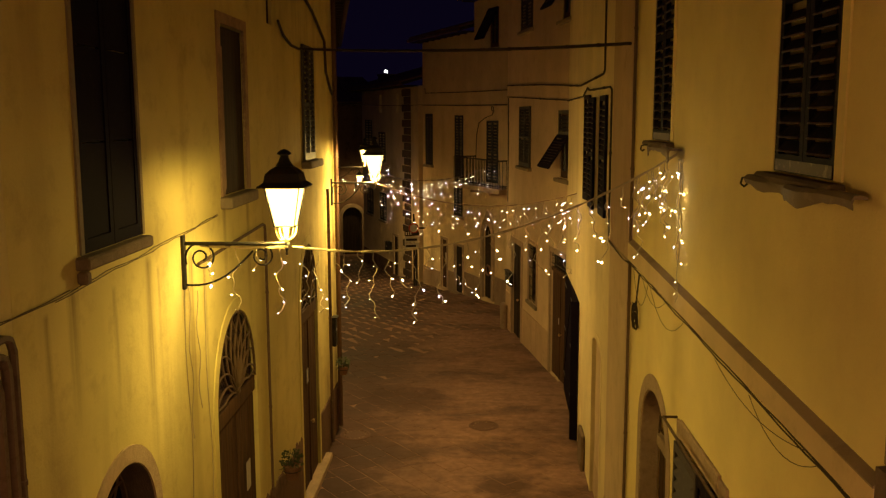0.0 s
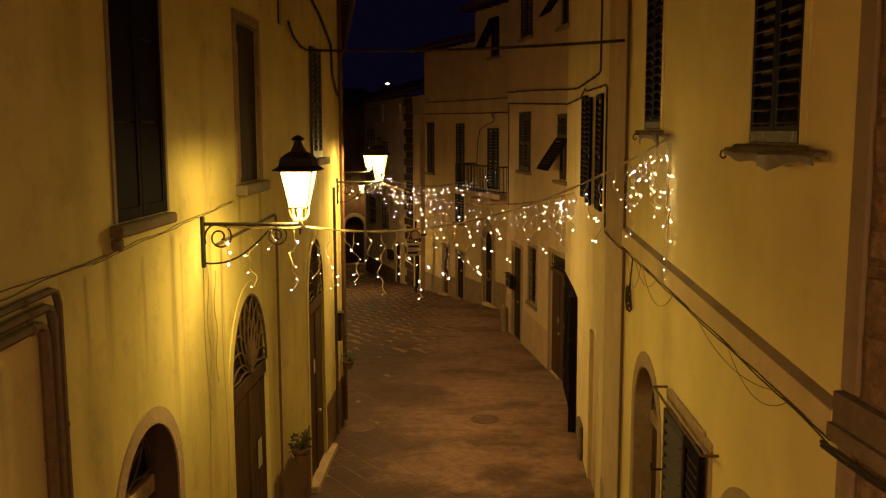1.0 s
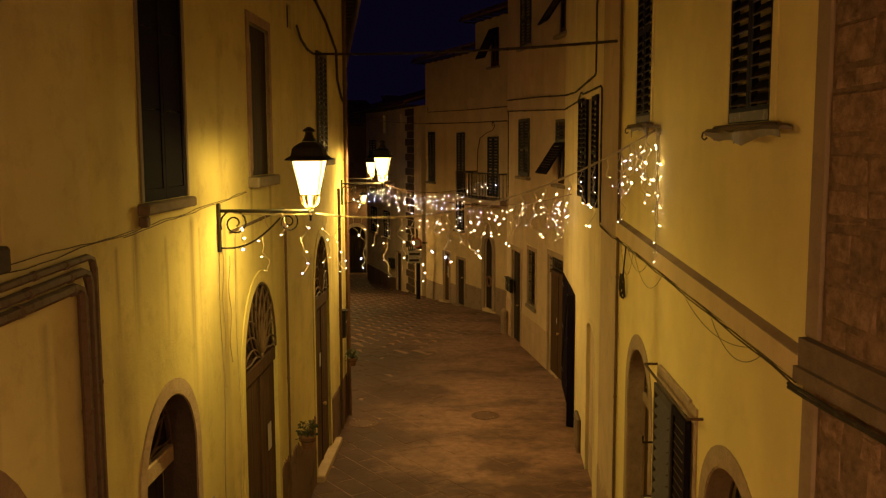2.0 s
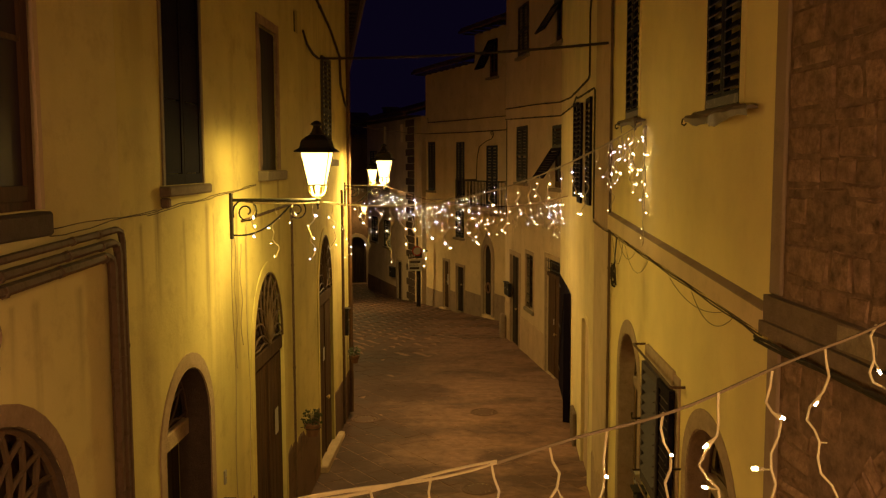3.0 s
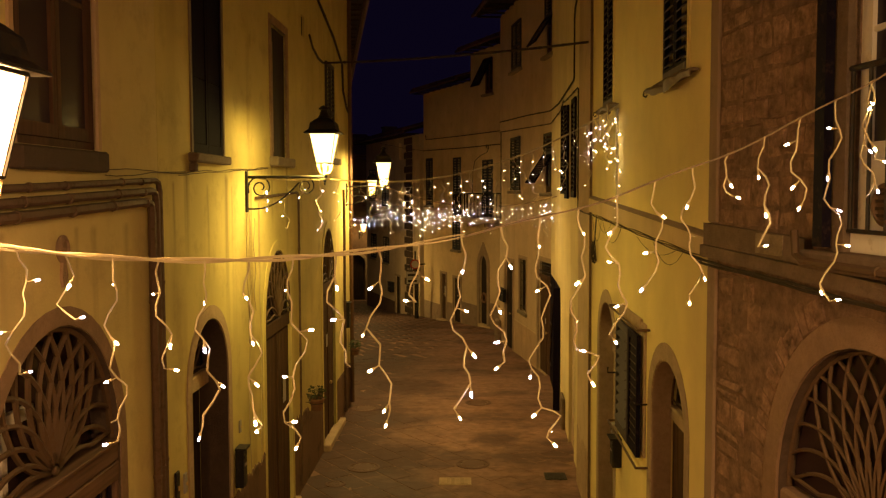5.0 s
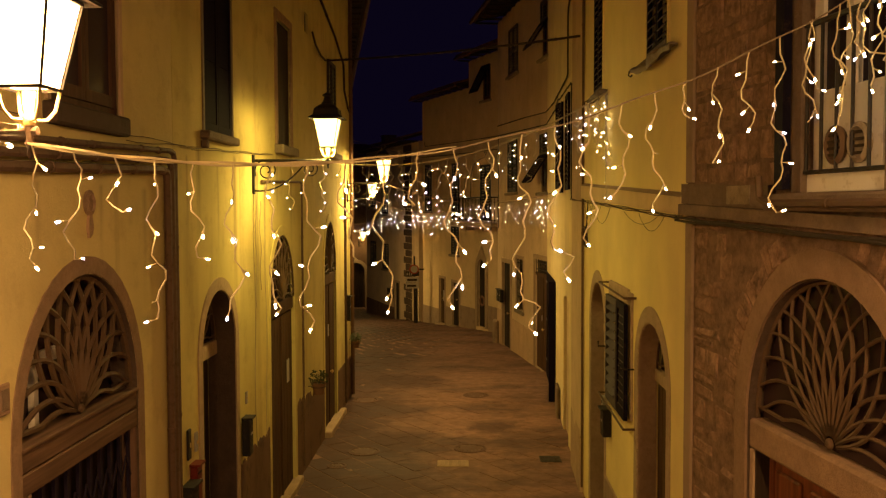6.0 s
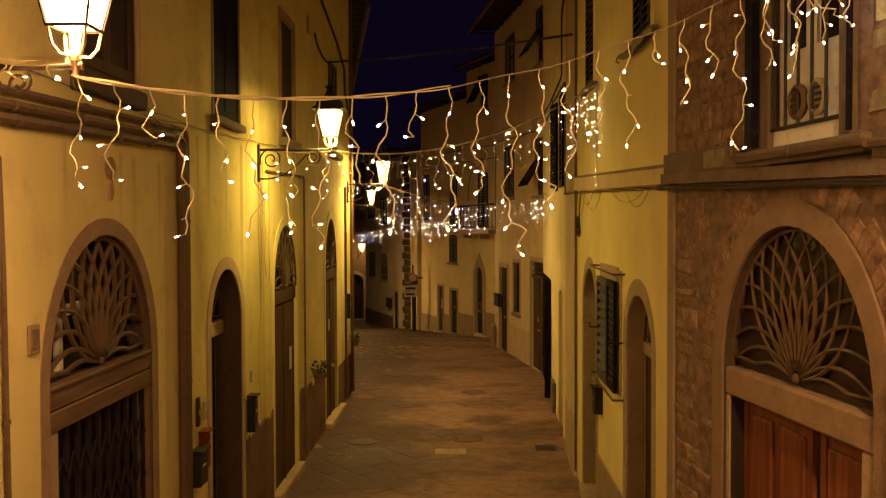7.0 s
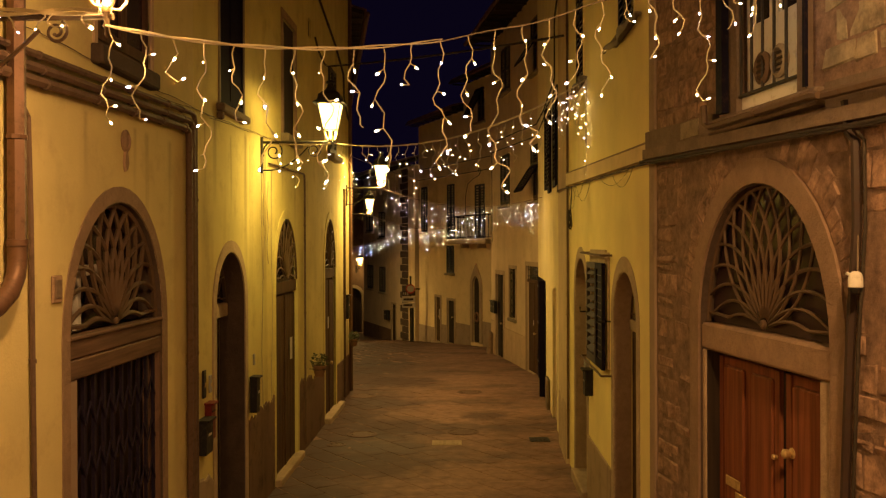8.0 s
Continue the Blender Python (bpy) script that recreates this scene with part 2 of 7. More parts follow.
def paving_material():
    """Worn sandstone slabs, darker patches, discs and a side strip, slight sheen."""
    m = Nodes("worn_paving_stone")
    world_at = m.tree.nodes.new("ShaderNodeNewGeometry").outputs["Position"]
    base = m.mix(m.ramp(m.noise(6, 8, world_at, 0.72), [(0.3, 0.0), (0.7, 1.0)]), (0.195, 0.108, 0.082), (0.365, 0.216, 0.162))
    base = m.mix(m.math("MULTIPLY", m.random(), 0.07), base, (0.16, 0.098, 0.074))
    stretched = m.node("ShaderNodeMapping", Vector=world_at, Scale=(0.55, 1.0, 1.0)).outputs[0]
    patch = m.ramp(m.noise(0.62, 7, stretched, 0.68), [(0.47, 0.0), (0.62, 1.0)])
    col = m.mix(m.math("MULTIPLY", patch, 0.78), base, (0.070, 0.036, 0.027))
    # darker discs at set places on the paving, rims broken by noise
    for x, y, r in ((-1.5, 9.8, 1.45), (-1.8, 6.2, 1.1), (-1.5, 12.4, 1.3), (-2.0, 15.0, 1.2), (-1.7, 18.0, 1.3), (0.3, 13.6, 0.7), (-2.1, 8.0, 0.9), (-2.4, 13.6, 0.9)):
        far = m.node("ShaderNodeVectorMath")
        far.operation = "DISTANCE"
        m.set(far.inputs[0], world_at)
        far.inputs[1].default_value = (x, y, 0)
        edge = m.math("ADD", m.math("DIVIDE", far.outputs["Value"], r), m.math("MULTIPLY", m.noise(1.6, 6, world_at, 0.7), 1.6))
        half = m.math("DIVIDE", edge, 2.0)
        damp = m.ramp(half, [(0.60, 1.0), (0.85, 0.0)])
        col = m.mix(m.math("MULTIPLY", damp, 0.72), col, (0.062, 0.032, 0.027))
    # darker strip along the older fronts, its edge broken by noise
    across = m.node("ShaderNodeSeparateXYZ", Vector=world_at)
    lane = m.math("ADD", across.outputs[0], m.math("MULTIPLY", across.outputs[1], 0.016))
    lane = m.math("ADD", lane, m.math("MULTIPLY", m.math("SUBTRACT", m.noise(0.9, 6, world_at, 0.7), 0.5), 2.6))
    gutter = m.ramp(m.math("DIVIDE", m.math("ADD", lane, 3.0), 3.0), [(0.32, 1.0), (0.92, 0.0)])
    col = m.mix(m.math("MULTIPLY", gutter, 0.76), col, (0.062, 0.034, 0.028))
    swept = m.node("ShaderNodeMapping", Vector=world_at, Scale=(0.7, 2.6, 1.0)).outputs[0]
    streak = m.ramp(m.noise(1.5, 6, swept, 0.7), [(0.50, 0.0), (0.68, 1.0)])
    col = m.mix(m.math("MULTIPLY", streak, 0.42), col, (0.075, 0.040, 0.032))
    wet = m.ramp(m.noise(1.7, 3, swept), [(0.66, 0.0), (0.70, 1.0)])
    rough = m.math("SUBTRACT", 0.76, m.math("MULTIPLY", patch, 0.12))
    rough = m.math("SUBTRACT", rough, m.math("MULTIPLY", wet, 0.14))
    m.bump(m.math("ADD", m.noise(5, 6, world_at), m.math("MULTIPLY", m.noise(45, 6, world_at), 0.5)), 0.5, 0.02)
    return m.done(col, rough, spec=0.25)


PAVING = paving_material()
JOINT = stone("sandy_joint_fill", (0.36, 0.215, 0.150), 3.0, 0.3)


# ---- mesh helpers ----
def thing(name, m, label, category, group="", kind=""):
    ob = new(name)
    ob.matrix_world = m
    return tagged(ob, label, category, group, kind)


def link_mesh(name, bm, material, parent=None, label="", smooth=False):
    me = bpy.data.meshes.new(name)
    bmesh.ops.recalc_face_normals(bm, faces=bm.faces)
    bm.to_mesh(me)
    bm.free()
    for mat in material if isinstance(material, (list, tuple)) else [material]:
        me.materials.append(mat)
    if smooth:
        me.shade_smooth()
        me.set_sharp_from_angle(angle=radians(40))
    ob = new(name, me)
    ob.parent = parent
    if label:
        ob["label"] = label
    return ob


def part(name, bm, material, parent, label="", smooth=False):
    return link_mesh(name, bm, material, parent, label, smooth)


def again(name, mesh, parent, m):
    """One more piece on a mesh that others use too."""
    ob = new(name, mesh)
    ob.parent = parent
    ob.matrix_local = m
    return ob


def box(bm, x0, x1, y0, y1, z0, z1, bevel=0.0):
    vs = [bm.verts.new(p) for p in ((x0, y0, z0), (x1, y0, z0), (x1, y1, z0), (x0, y1, z0), (x0, y0, z1), (x1, y0, z1), (x1, y1, z1), (x0, y1, z1))]
    fs = [bm.faces.new([vs[i] for i in q]) for q in ((3, 2, 1, 0), (4, 5, 6, 7), (0, 1, 5, 4), (1, 2, 6, 5), (2, 3, 7, 6), (3, 0, 4, 7))]
    if bevel:
        edges = {e for f in fs for e in f.edges}
        bmesh.ops.bevel(bm, geom=list(edges), offset=bevel, segments=1, profile=0.5, affect="EDGES")
    return bm


def boxed(*args, **kw):
    return box(bmesh.new(), *args, **kw)


def prism(bm, outline, y0, y1):
    """A flat outline in x and z, between two depths."""
    a = [bm.verts.new((x, y0, z)) for x, z in outline]
    b = [bm.verts.new((x, y1, z)) for x, z in outline]
    bm.faces.new(a)
    bm.faces.new(b[::-1])
    for i in range(len(a)):
        j = (i + 1) % len(a)
        bm.faces.new((a[i], b[i], b[j], a[j]))
    return bm


def tube(bm, pts, r, seg=6, radii=None):
    pts = [Vector(p) for p in pts]
    rings = []
    side = None
    for i, p in enumerate(pts):
        d = (pts[min(i + 1, len(pts) - 1)] - pts[max(i - 1, 0)])
        if d.length < 1e-9:
            d = Vector((0, 0, 1))
        d.normalize()
        if side is None:
            side = d.orthogonal().normalized()
        side = (side - d * side.dot(d))
        side = side.normalized() if side.length > 1e-6 else d.orthogonal().normalized()
        up = d.cross(side)
        k = radii[i] if radii else r
        rings.append([bm.verts.new(p + k * (math.cos(2 * math.pi * j / seg) * side + math.sin(2 * math.pi * j / seg) * up)) for j in range(seg)])
    for a, b in zip(rings, rings[1:]):
        for j in range(seg):
            bm.faces.new((a[j], a[(j + 1) % seg], b[(j + 1) % seg], b[j]))
    bm.faces.new(rings[0][::-1])
    bm.faces.new(rings[-1])
    return bm


def lathe(bm, profile, seg=12, at=(0, 0, 0)):
    rings = []
    for r, z in profile:
        rings.append([bm.verts.new((at[0] + r * math.cos(2 * math.pi * j / seg), at[1] + r * math.sin(2 * math.pi * j / seg), at[2] + z)) for j in range(seg)])
    for a, b in zip(rings, rings[1:]):
        for j in range(seg):
            bm.faces.new((a[j], a[(j + 1) % seg], b[(j + 1) % seg], b[j]))
    bm.faces.new(rings[0][::-1])
    bm.faces.new(rings[-1])
    return bm


def square_rings(bm, rings):
    """Square sections (half width, z) joined into one solid."""
    loops = [[bm.verts.new((sx * h, sy * h, z)) for sx, sy in ((-1, -1), (1, -1), (1, 1), (-1, 1))] for h, z in rings]
    for a, b in zip(loops, loops[1:]):
        for j in range(4):
            bm.faces.new((a[j], a[(j + 1) % 4], b[(j + 1) % 4], b[j]))
    bm.faces.new(loops[0][::-1])
    bm.faces.new(loops[-1])
    return bm


def spiral(cx, cz, r0, r1, a0, a1, y=0.0, n=26):
    out = []
    for i in range(n):
        f = i / (n - 1)
        r, a = r0 + (r1 - r0) * f, radians(a0 + (a1 - a0) * f)
        out.append((cx + r * math.cos(a), y, cz + r * math.sin(a)))
    return out


# ---- facades ----
class Face:
    """A front that runs from p to q in plan, with its inside on the left; s runs along it, n goes inwards."""

    def __init__(self, p, q):
        self.p, self.q = Vector(p), Vector(q)
        d = self.q - self.p
        self.len = d.length
        self.k = d.length / abs(d.y)
        self.m = pose(p[0], p[1], 0, 0, 0, math.degrees(math.atan2(d.y, d.x)))

    def s(self, y):
        return abs(y - self.p.y) * self.k

    def span(self, ya, yb):
        a, b = self.s(ya), self.s(yb)
        return min(a, b), max(a, b)

    def at(self, s, n=0.0, z=0.0):
        return self.m @ pose(s, n, z)


class Opening:
    def __init__(self, s0, s1, z0, z1, rise=0.0, deep=0.35):
        """z1 is the spring of the arch where there is a rise."""
        self.s0, self.s1, self.z0, self.z1, self.rise, self.deep = s0, s1, z0, z1, rise, deep

    def top(self, s):
        if not self.rise:
            return self.z1
        c, a = (self.s0 + self.s1) / 2, (self.s1 - self.s0) / 2
        return self.z1 + self.rise * math.sqrt(max(0, 1 - ((s - c) / a) ** 2))


def wall_mesh(s0, s1, z0, z1, openings, thick=0.4):
    cuts = {s0, s1}
    for o in openings:
        cuts |= {o.s0, o.s1}
        if o.rise:
            c, a = (o.s0 + o.s1) / 2, (o.s1 - o.s0) / 2
            cuts |= {c - a * math.cos(math.pi * i / 18) for i in range(1, 18)}
    cuts = sorted(cuts)
    bm = bmesh.new()

    def face(*ps):
        try:
            bm.faces.new([bm.verts.new(p) for p in ps])
        except ValueError:
            pass

    for a, b in zip(cuts, cuts[1:]):
        if b - a < 1e-5:
            continue
        here = sorted((o for o in openings if o.s0 < (a + b) / 2 < o.s1), key=lambda o: o.z0)
        low = (z0, z0)
        for o in here + [None]:
            high = (o.z0, o.z0) if o else (z1, z1)
            if high[0] > low[0] + 1e-5 or high[1] > low[1] + 1e-5:
                face((a, 0, low[0]), (b, 0, low[1]), (b, 0, high[1]), (a, 0, high[0]))
                face((a, thick, high[0]), (b, thick, high[1]), (b, thick, low[1]), (a, thick, low[0]))
            if o:
                ta, tb = o.top(a), o.top(b)
                face((a, 0, ta), (b, 0, tb), (b, thick, tb), (a, thick, ta))
                face((a, 0, o.z0), (a, thick, o.z0), (b, thick, o.z0), (b, 0, o.z0))
                low = (ta, tb)
    for o in openings:
        for s in (o.s0, o.s1):
            face((s, 0, o.z0), (s, thick, o.z0), (s, thick, o.z1), (s, 0, o.z1))
    for s in (s0, s1):
        face((s, 0, z0), (s, thick, z0), (s, thick, z1), (s, 0, z1))
    face((s0, 0, z1), (s1, 0, z1), (s1, thick, z1), (s0, thick, z1))
    bmesh.ops.remove_doubles(bm, verts=bm.verts, dist=1e-4)
    return bm


def tiled_roof(house, s0, s1, z, deep, over, pitch=0.28, ends=0.15):
    """A roof slab that falls towards the street, its clay tiles, rafters and gutter."""
    bm = bmesh.new()
    y0, y1 = -over, deep
    za, zb = z, z + (y1 - y0) * pitch
    prism_pts = [(y0, za), (y1, zb), (y1, zb + 0.1), (y0, za + 0.1)]
    a = [bm.verts.new((s0 - ends, y, zz)) for y, zz in prism_pts]
    b = [bm.verts.new((s1 + ends, y, zz)) for y, zz in prism_pts]
    bm.faces.new(a)
    bm.faces.new(b[::-1])
    for i in range(4):
        bm.faces.new((a[i], b[i], b[(i + 1) % 4], a[(i + 1) % 4]))
    roof = part("roof", bm, OLD_WOOD, house, "roof boarding with overhanging eaves")
    bm = bmesh.new()
    n = max(3, int((s1 - s0 + 2 * ends) / 0.21))
    step = (s1 - s0 + 2 * ends) / n
    for i in range(n):
        c = s0 - ends + (i + 0.5) * step
        lows, highs = [], []
        for j in range(5):
            w = -math.pi / 2 + math.pi * j / 4
            dx, dz = math.sin(w) * step * 0.48, math.cos(w) * 0.07
            lows.append(bm.verts.new((c + dx, y0 - 0.05, za + 0.10 + dz)))
            highs.append(bm.verts.new((c + dx, y1, zb + 0.10 + dz)))
        for j in range(4):
            bm.faces.new((lows[j], lows[j + 1], highs[j + 1], highs[j]))
        bm.faces.new(lows[::-1])
        bm.faces.new(highs)
    tagged(part("roof_tiles", bm, ROOF_TILE, roof, "weathered clay roof tiles"), kind="stuff")
    m = max(2, int((s1 - s0) / 0.6))
    first = part("rafter", boxed(-0.04, 0.04, y0 + 0.04, 0.0, za - 0.05, za - 0.003), OLD_WOOD, roof)
    first.matrix_local = pose(s0 + 0.05, 0, 0)
    for i in range(1, m + 1):
        again("rafter", first.data, roof, pose(s0 + 0.05 + (s1 - s0 - 0.1) * i / m, 0, 0))
    g = [(s0 - ends, y0 - 0.07, za + 0.03), (s1 + ends, y0 - 0.07, za + 0.03)]
    part("gutter", tube(bmesh.new(), g, 0.055, 8), COPPER, roof, "dull copper gutter", True)
    return roof


def house_shell(house, s0, s1, z0, z1, deep):
    """Back, side walls and the floor slabs that close the house behind its front."""
    bm = bmesh.new()
    t = 0.3
    box(bm, s0, s0 + t, 0.404, deep, z0, z1)
    box(bm, s1 - t, s1, 0.404, deep, z0, z1)
    box(bm, s0 + t + 0.004, s1 - t - 0.004, deep - t, deep, z0, z1)
    part("rear_wall", bm, TAWNY, house)
    bm = bmesh.new()
    z = z0 + 3.95
    while z < z1 - 1:
        box(bm, s0 + t + 0.004, s1 - t - 0.004, 0.41, deep - t - 0.004, z, z + 0.2)
        z += 3.0
    box(bm, s0 + t + 0.004, s1 - t - 0.004, 0.41, deep - t - 0.004, z1 - 0.2, z1 - 0.004)
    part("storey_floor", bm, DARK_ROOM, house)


# ---- parts of fronts ----
def arch_outline(o, w, n=20):
    """The outer line of an opening grown by w: from its foot on one side over the top to the other."""
    c, a = (o.s0 + o.s1) / 2, (o.s1 - o.s0) / 2
    pts = [(o.s0 - w, o.z0)]
    if o.rise:
        pts += [(c - (a + w) * math.cos(math.pi * i / n), o.z1 + (o.rise + w) * math.sin(math.pi * i / n)) for i in range(n + 1)]
    else:
        pts += [(o.s0 - w, o.z1 + w), (o.s1 + w, o.z1 + w)]
    return pts + [(o.s1 + w, o.z0)]


def surround(house, o, w, proud=0.03, material=None, inner=0.0, name="door_surround", label="plain dressed stone surround", back=0.02, point=0.0):
    """A stone or plaster band round an opening."""
    bm = bmesh.new()
    a, b = arch_outline(o, inner), arch_outline(o, w)
    if point:
        c, half = (o.s0 + o.s1) / 2, (o.s1 - o.s0) / 2 + w
        b = [(x, z + point * max(0, 1 - abs(x - c) / half) ** 2.5) for x, z in b]
    rows = []
    for y, pts in ((-proud, a), (-proud, b), (back, b), (back, a)):
        rows.append([bm.verts.new((x, y, z)) for x, z in pts])
    for i in range(len(a) - 1):
        for j in range(4):
            r, t = rows[j], rows[(j + 1) % 4]
            bm.faces.new((r[i], r[i + 1], t[i + 1], t[i]))
    for i in (0, len(a) - 1):
        bm.faces.new([r[i] for r in rows])
    return part(name, bm, material or DRESSED, house, label)


def window_sill(house, s0, s1, z, thick=0.1, proud=0.14, material=None, label="worn stone window sill"):
    bm = boxed(s0, s1, -proud, 0.12, z - thick, z, bevel=0.015)
    return part("window_sill", bm, material or SILL_STONE, house, label)


def ring_frame(x0, x1, z0, z1, side, low, high, y0, y1):
    """A rectangular frame in one piece."""
    bm = bmesh.new()
    outer = ((x0, z0), (x1, z0), (x1, z1), (x0, z1))
    inner = ((x0 + side, z0 + low), (x1 - side, z0 + low), (x1 - side, z1 - high), (x0 + side, z1 - high))
    loops = [[bm.verts.new((x, y, z)) for x, z in pts] for y, pts in ((y0, outer), (y0, inner), (y1, inner), (y1, outer))]
    for p, q in zip(loops, loops[1:] + loops[:1]):
        for i in range(4):
            bm.faces.new((p[i], p[(i + 1) % 4], q[(i + 1) % 4], q[i]))
    return bm


def shutter(house, s0, s1, z0, z1, n, material, open_deg=0.0, hinge="low", step=0.078, tilt=0.0, slat=-38.0, label="closed louvred wooden shutter leaf"):
    """One louvred leaf: stiles, rails and slats. hinge: which end of s it turns about; tilt: bottom pushed out, about its top."""
    w, h = s1 - s0, z1 - z0
    st = 0.055 if w > 0.3 else 0.04
    leaf = part("shutter", ring_frame(0, w, 0, h, st, 0.10, 0.07, -0.02, 0.02), material, house, label)
    if h > 1.2:
        part("rail", boxed(st + 0.002, w - st - 0.002, -0.017, 0.017, h * 0.47, h * 0.47 + 0.06), material, leaf)
    if hinge == "low":
        m = pose(s0, n, z0, 0, 0, -open_deg)
    else:
        m = pose(s1, n, z0, 0, 0, open_deg) @ pose(-w, 0, 0)
    if tilt:
        m = pose(s0, n, z1, -tilt, 0, 0) @ pose(0, 0, -h)
    leaf.matrix_local = m
    bm = bmesh.new()
    box(bm, st, w - st, -0.004, 0.004, -0.036, 0.036)
    body = len(bm.faces)
    # lower lip: the lamp's glint on the slat edge, put into colour
    box(bm, st + 0.004, w - st - 0.004, -0.006, 0.003, -0.044, -0.036)
    for i, f in enumerate(bm.faces):
        f.material_index = int(i >= body)
    bmesh.ops.rotate(bm, verts=bm.verts, cent=(0, 0, 0), matrix=Matrix.Rotation(radians(slat), 3, "X"))
    me = bpy.data.meshes.new("slat")
    bm.to_mesh(me)
    bm.free()
    me.materials.append(material)
    me.materials.append(LIP_PAINT if material is NAVY_PAINT else material)
    z = 0.10 + step * 0.6
    while z < h - 0.08:
        if not (h > 1.2 and abs(z - h * 0.47 - 0.03) < 0.045):
            again("slat", me, leaf, pose(0, 0, z))
        z += step
    return leaf


def shutter_pair(house, s0, s1, z0, z1, n=0.06, material=None, step=0.078, label="closed louvred wooden shutter leaf"):
    mid = (s0 + s1) / 2
    for a, b in ((s0, mid - 0.004), (mid + 0.004, s1)):
        shutter(house, a, b, z0, z1, n, material or NAVY_PAINT, step=step, label=label)


def casement(house, o, n=0.2, material=None, glass=None, bars=1, name="window", leaves=2, label="wooden casement window"):
    """A glazed window: fixed frame, leaves and panes."""
    material = material or BROWN_WOOD
    f = 0.05
    bm = ring_frame(o.s0, o.s1, o.z0, o.z1, f, f, f, n, n + 0.07)
    win = part(name, bm, material, house, label)
    w = (o.s1 - o.s0 - 2 * f) / leaves
    for i in range(leaves):
        a = o.s0 + f + i * w
        b = a + w
        e = 0.055
        y0, y1 = n - 0.012, n + 0.04
        leaf = part("window_frame", ring_frame(a + 0.004, b - 0.004, o.z0 + f + 0.004, o.z1 - f - 0.004, e, e + 0.03, e, y0, y1), material, win)
        for k in range(bars):
            zz = o.z0 + (o.z1 - o.z0) * (k + 1) / (bars + 1)
            bar = boxed(a + e, b - e, y0 + 0.008, y1 - 0.008, zz - 0.015, zz + 0.015)
            part("glazing_bar", bar, material, win)
        part("pane", boxed(a + e, b - e, n + 0.012, n + 0.018, o.z0 + f + 0.06, o.z1 - f - e), glass or GLASS, win, "dark glass pane")
    return win


def plank_door(house, o, n, material, planks=4, header=None, label="wooden plank door", split=True, handle=True):
    """A closed door: planks or panels with rails, two leaves where it is split."""
    top = header if header else o.z1
    door = part("door", boxed(o.s0 + 0.01, o.s1 - 0.01, n + 0.03, n + 0.07, o.z0 + 0.01, top), material, house, label)
    w = (o.s1 - o.s0 - 0.04) / planks
    for i in range(planks):
        a = o.s0 + 0.02 + i * w
        part("plank", boxed(a + 0.005, a + w - 0.005, n, n + 0.028, o.z0 + 0.02, top - 0.01, bevel=0.006), material, door)
    if split:
        c = (o.s0 + o.s1) / 2
        part("cover_strip", boxed(c - 0.03, c + 0.03, n - 0.018, n - 0.002, o.z0 + 0.02, top - 0.01, bevel=0.005), material, door)
    if handle:
        c = (o.s0 + o.s1) / 2 + 0.1
        bm = lathe(bmesh.new(), [(0.012, 0), (0.012, 0.02), (0.03, 0.03), (0.035, 0.05), (0.02, 0.065)], 10)
        bmesh.ops.rotate(bm, verts=bm.verts, cent=(0, 0, 0), matrix=Matrix.Rotation(radians(90), 3, "X"))
        bmesh.ops.translate(bm, verts=bm.verts, vec=(c, n, o.z0 + 1.05))
        part("door_knob", bm, BRASS, door, "round brass knob", True)
    return door


def panel_door(house, s0, s1, z0, z1, n, material, cols=2, rows=(0.12, 0.42, 0.46), label="panelled wooden door", knob=None):
    """A leaf with raised panels."""
    door = part("door", boxed(s0, s1, n + 0.02, n + 0.06, z0, z1), material, house, label)
    h = z1 - z0
    zs = []
    low = z0 + 0.1
    for f in rows[1:] + (1.0,):
        zs.append((low, z0 + h * f - 0.06))
        low = z0 + h * f + 0.04
    w = (s1 - s0 - 0.06) / cols
    for i in range(cols):
        a = s0 + 0.03 + i * w
        for za, zb in zs:
            if zb - za > 0.08:
                part("panel", boxed(a + 0.05, a + w - 0.05, n - 0.004, n + 0.018, za, zb, bevel=0.017), material, door)
    bm = bmesh.new()
    box(bm, s0, s0 + 0.06, n + 0.004, n + 0.018, z0, z1)
    box(bm, s1 - 0.06, s1, n + 0.004, n + 0.018, z0, z1)
    part("stile", bm, material, door)
    if knob:
        bm = lathe(bmesh.new(), [(0.035, 0), (0.035, 0.01), (0.015, 0.02), (0.03, 0.04), (0.03, 0.06), (0.012, 0.075)], 12)
        bmesh.ops.rotate(bm, verts=bm.verts, cent=(0, 0, 0), matrix=Matrix.Rotation(radians(90), 3, "X"))
        bmesh.ops.translate(bm, verts=bm.verts, vec=(knob[0], n, knob[1]))
        part("door_knob", bm, BRASS, door, "worn brass door knob", True)
    return door


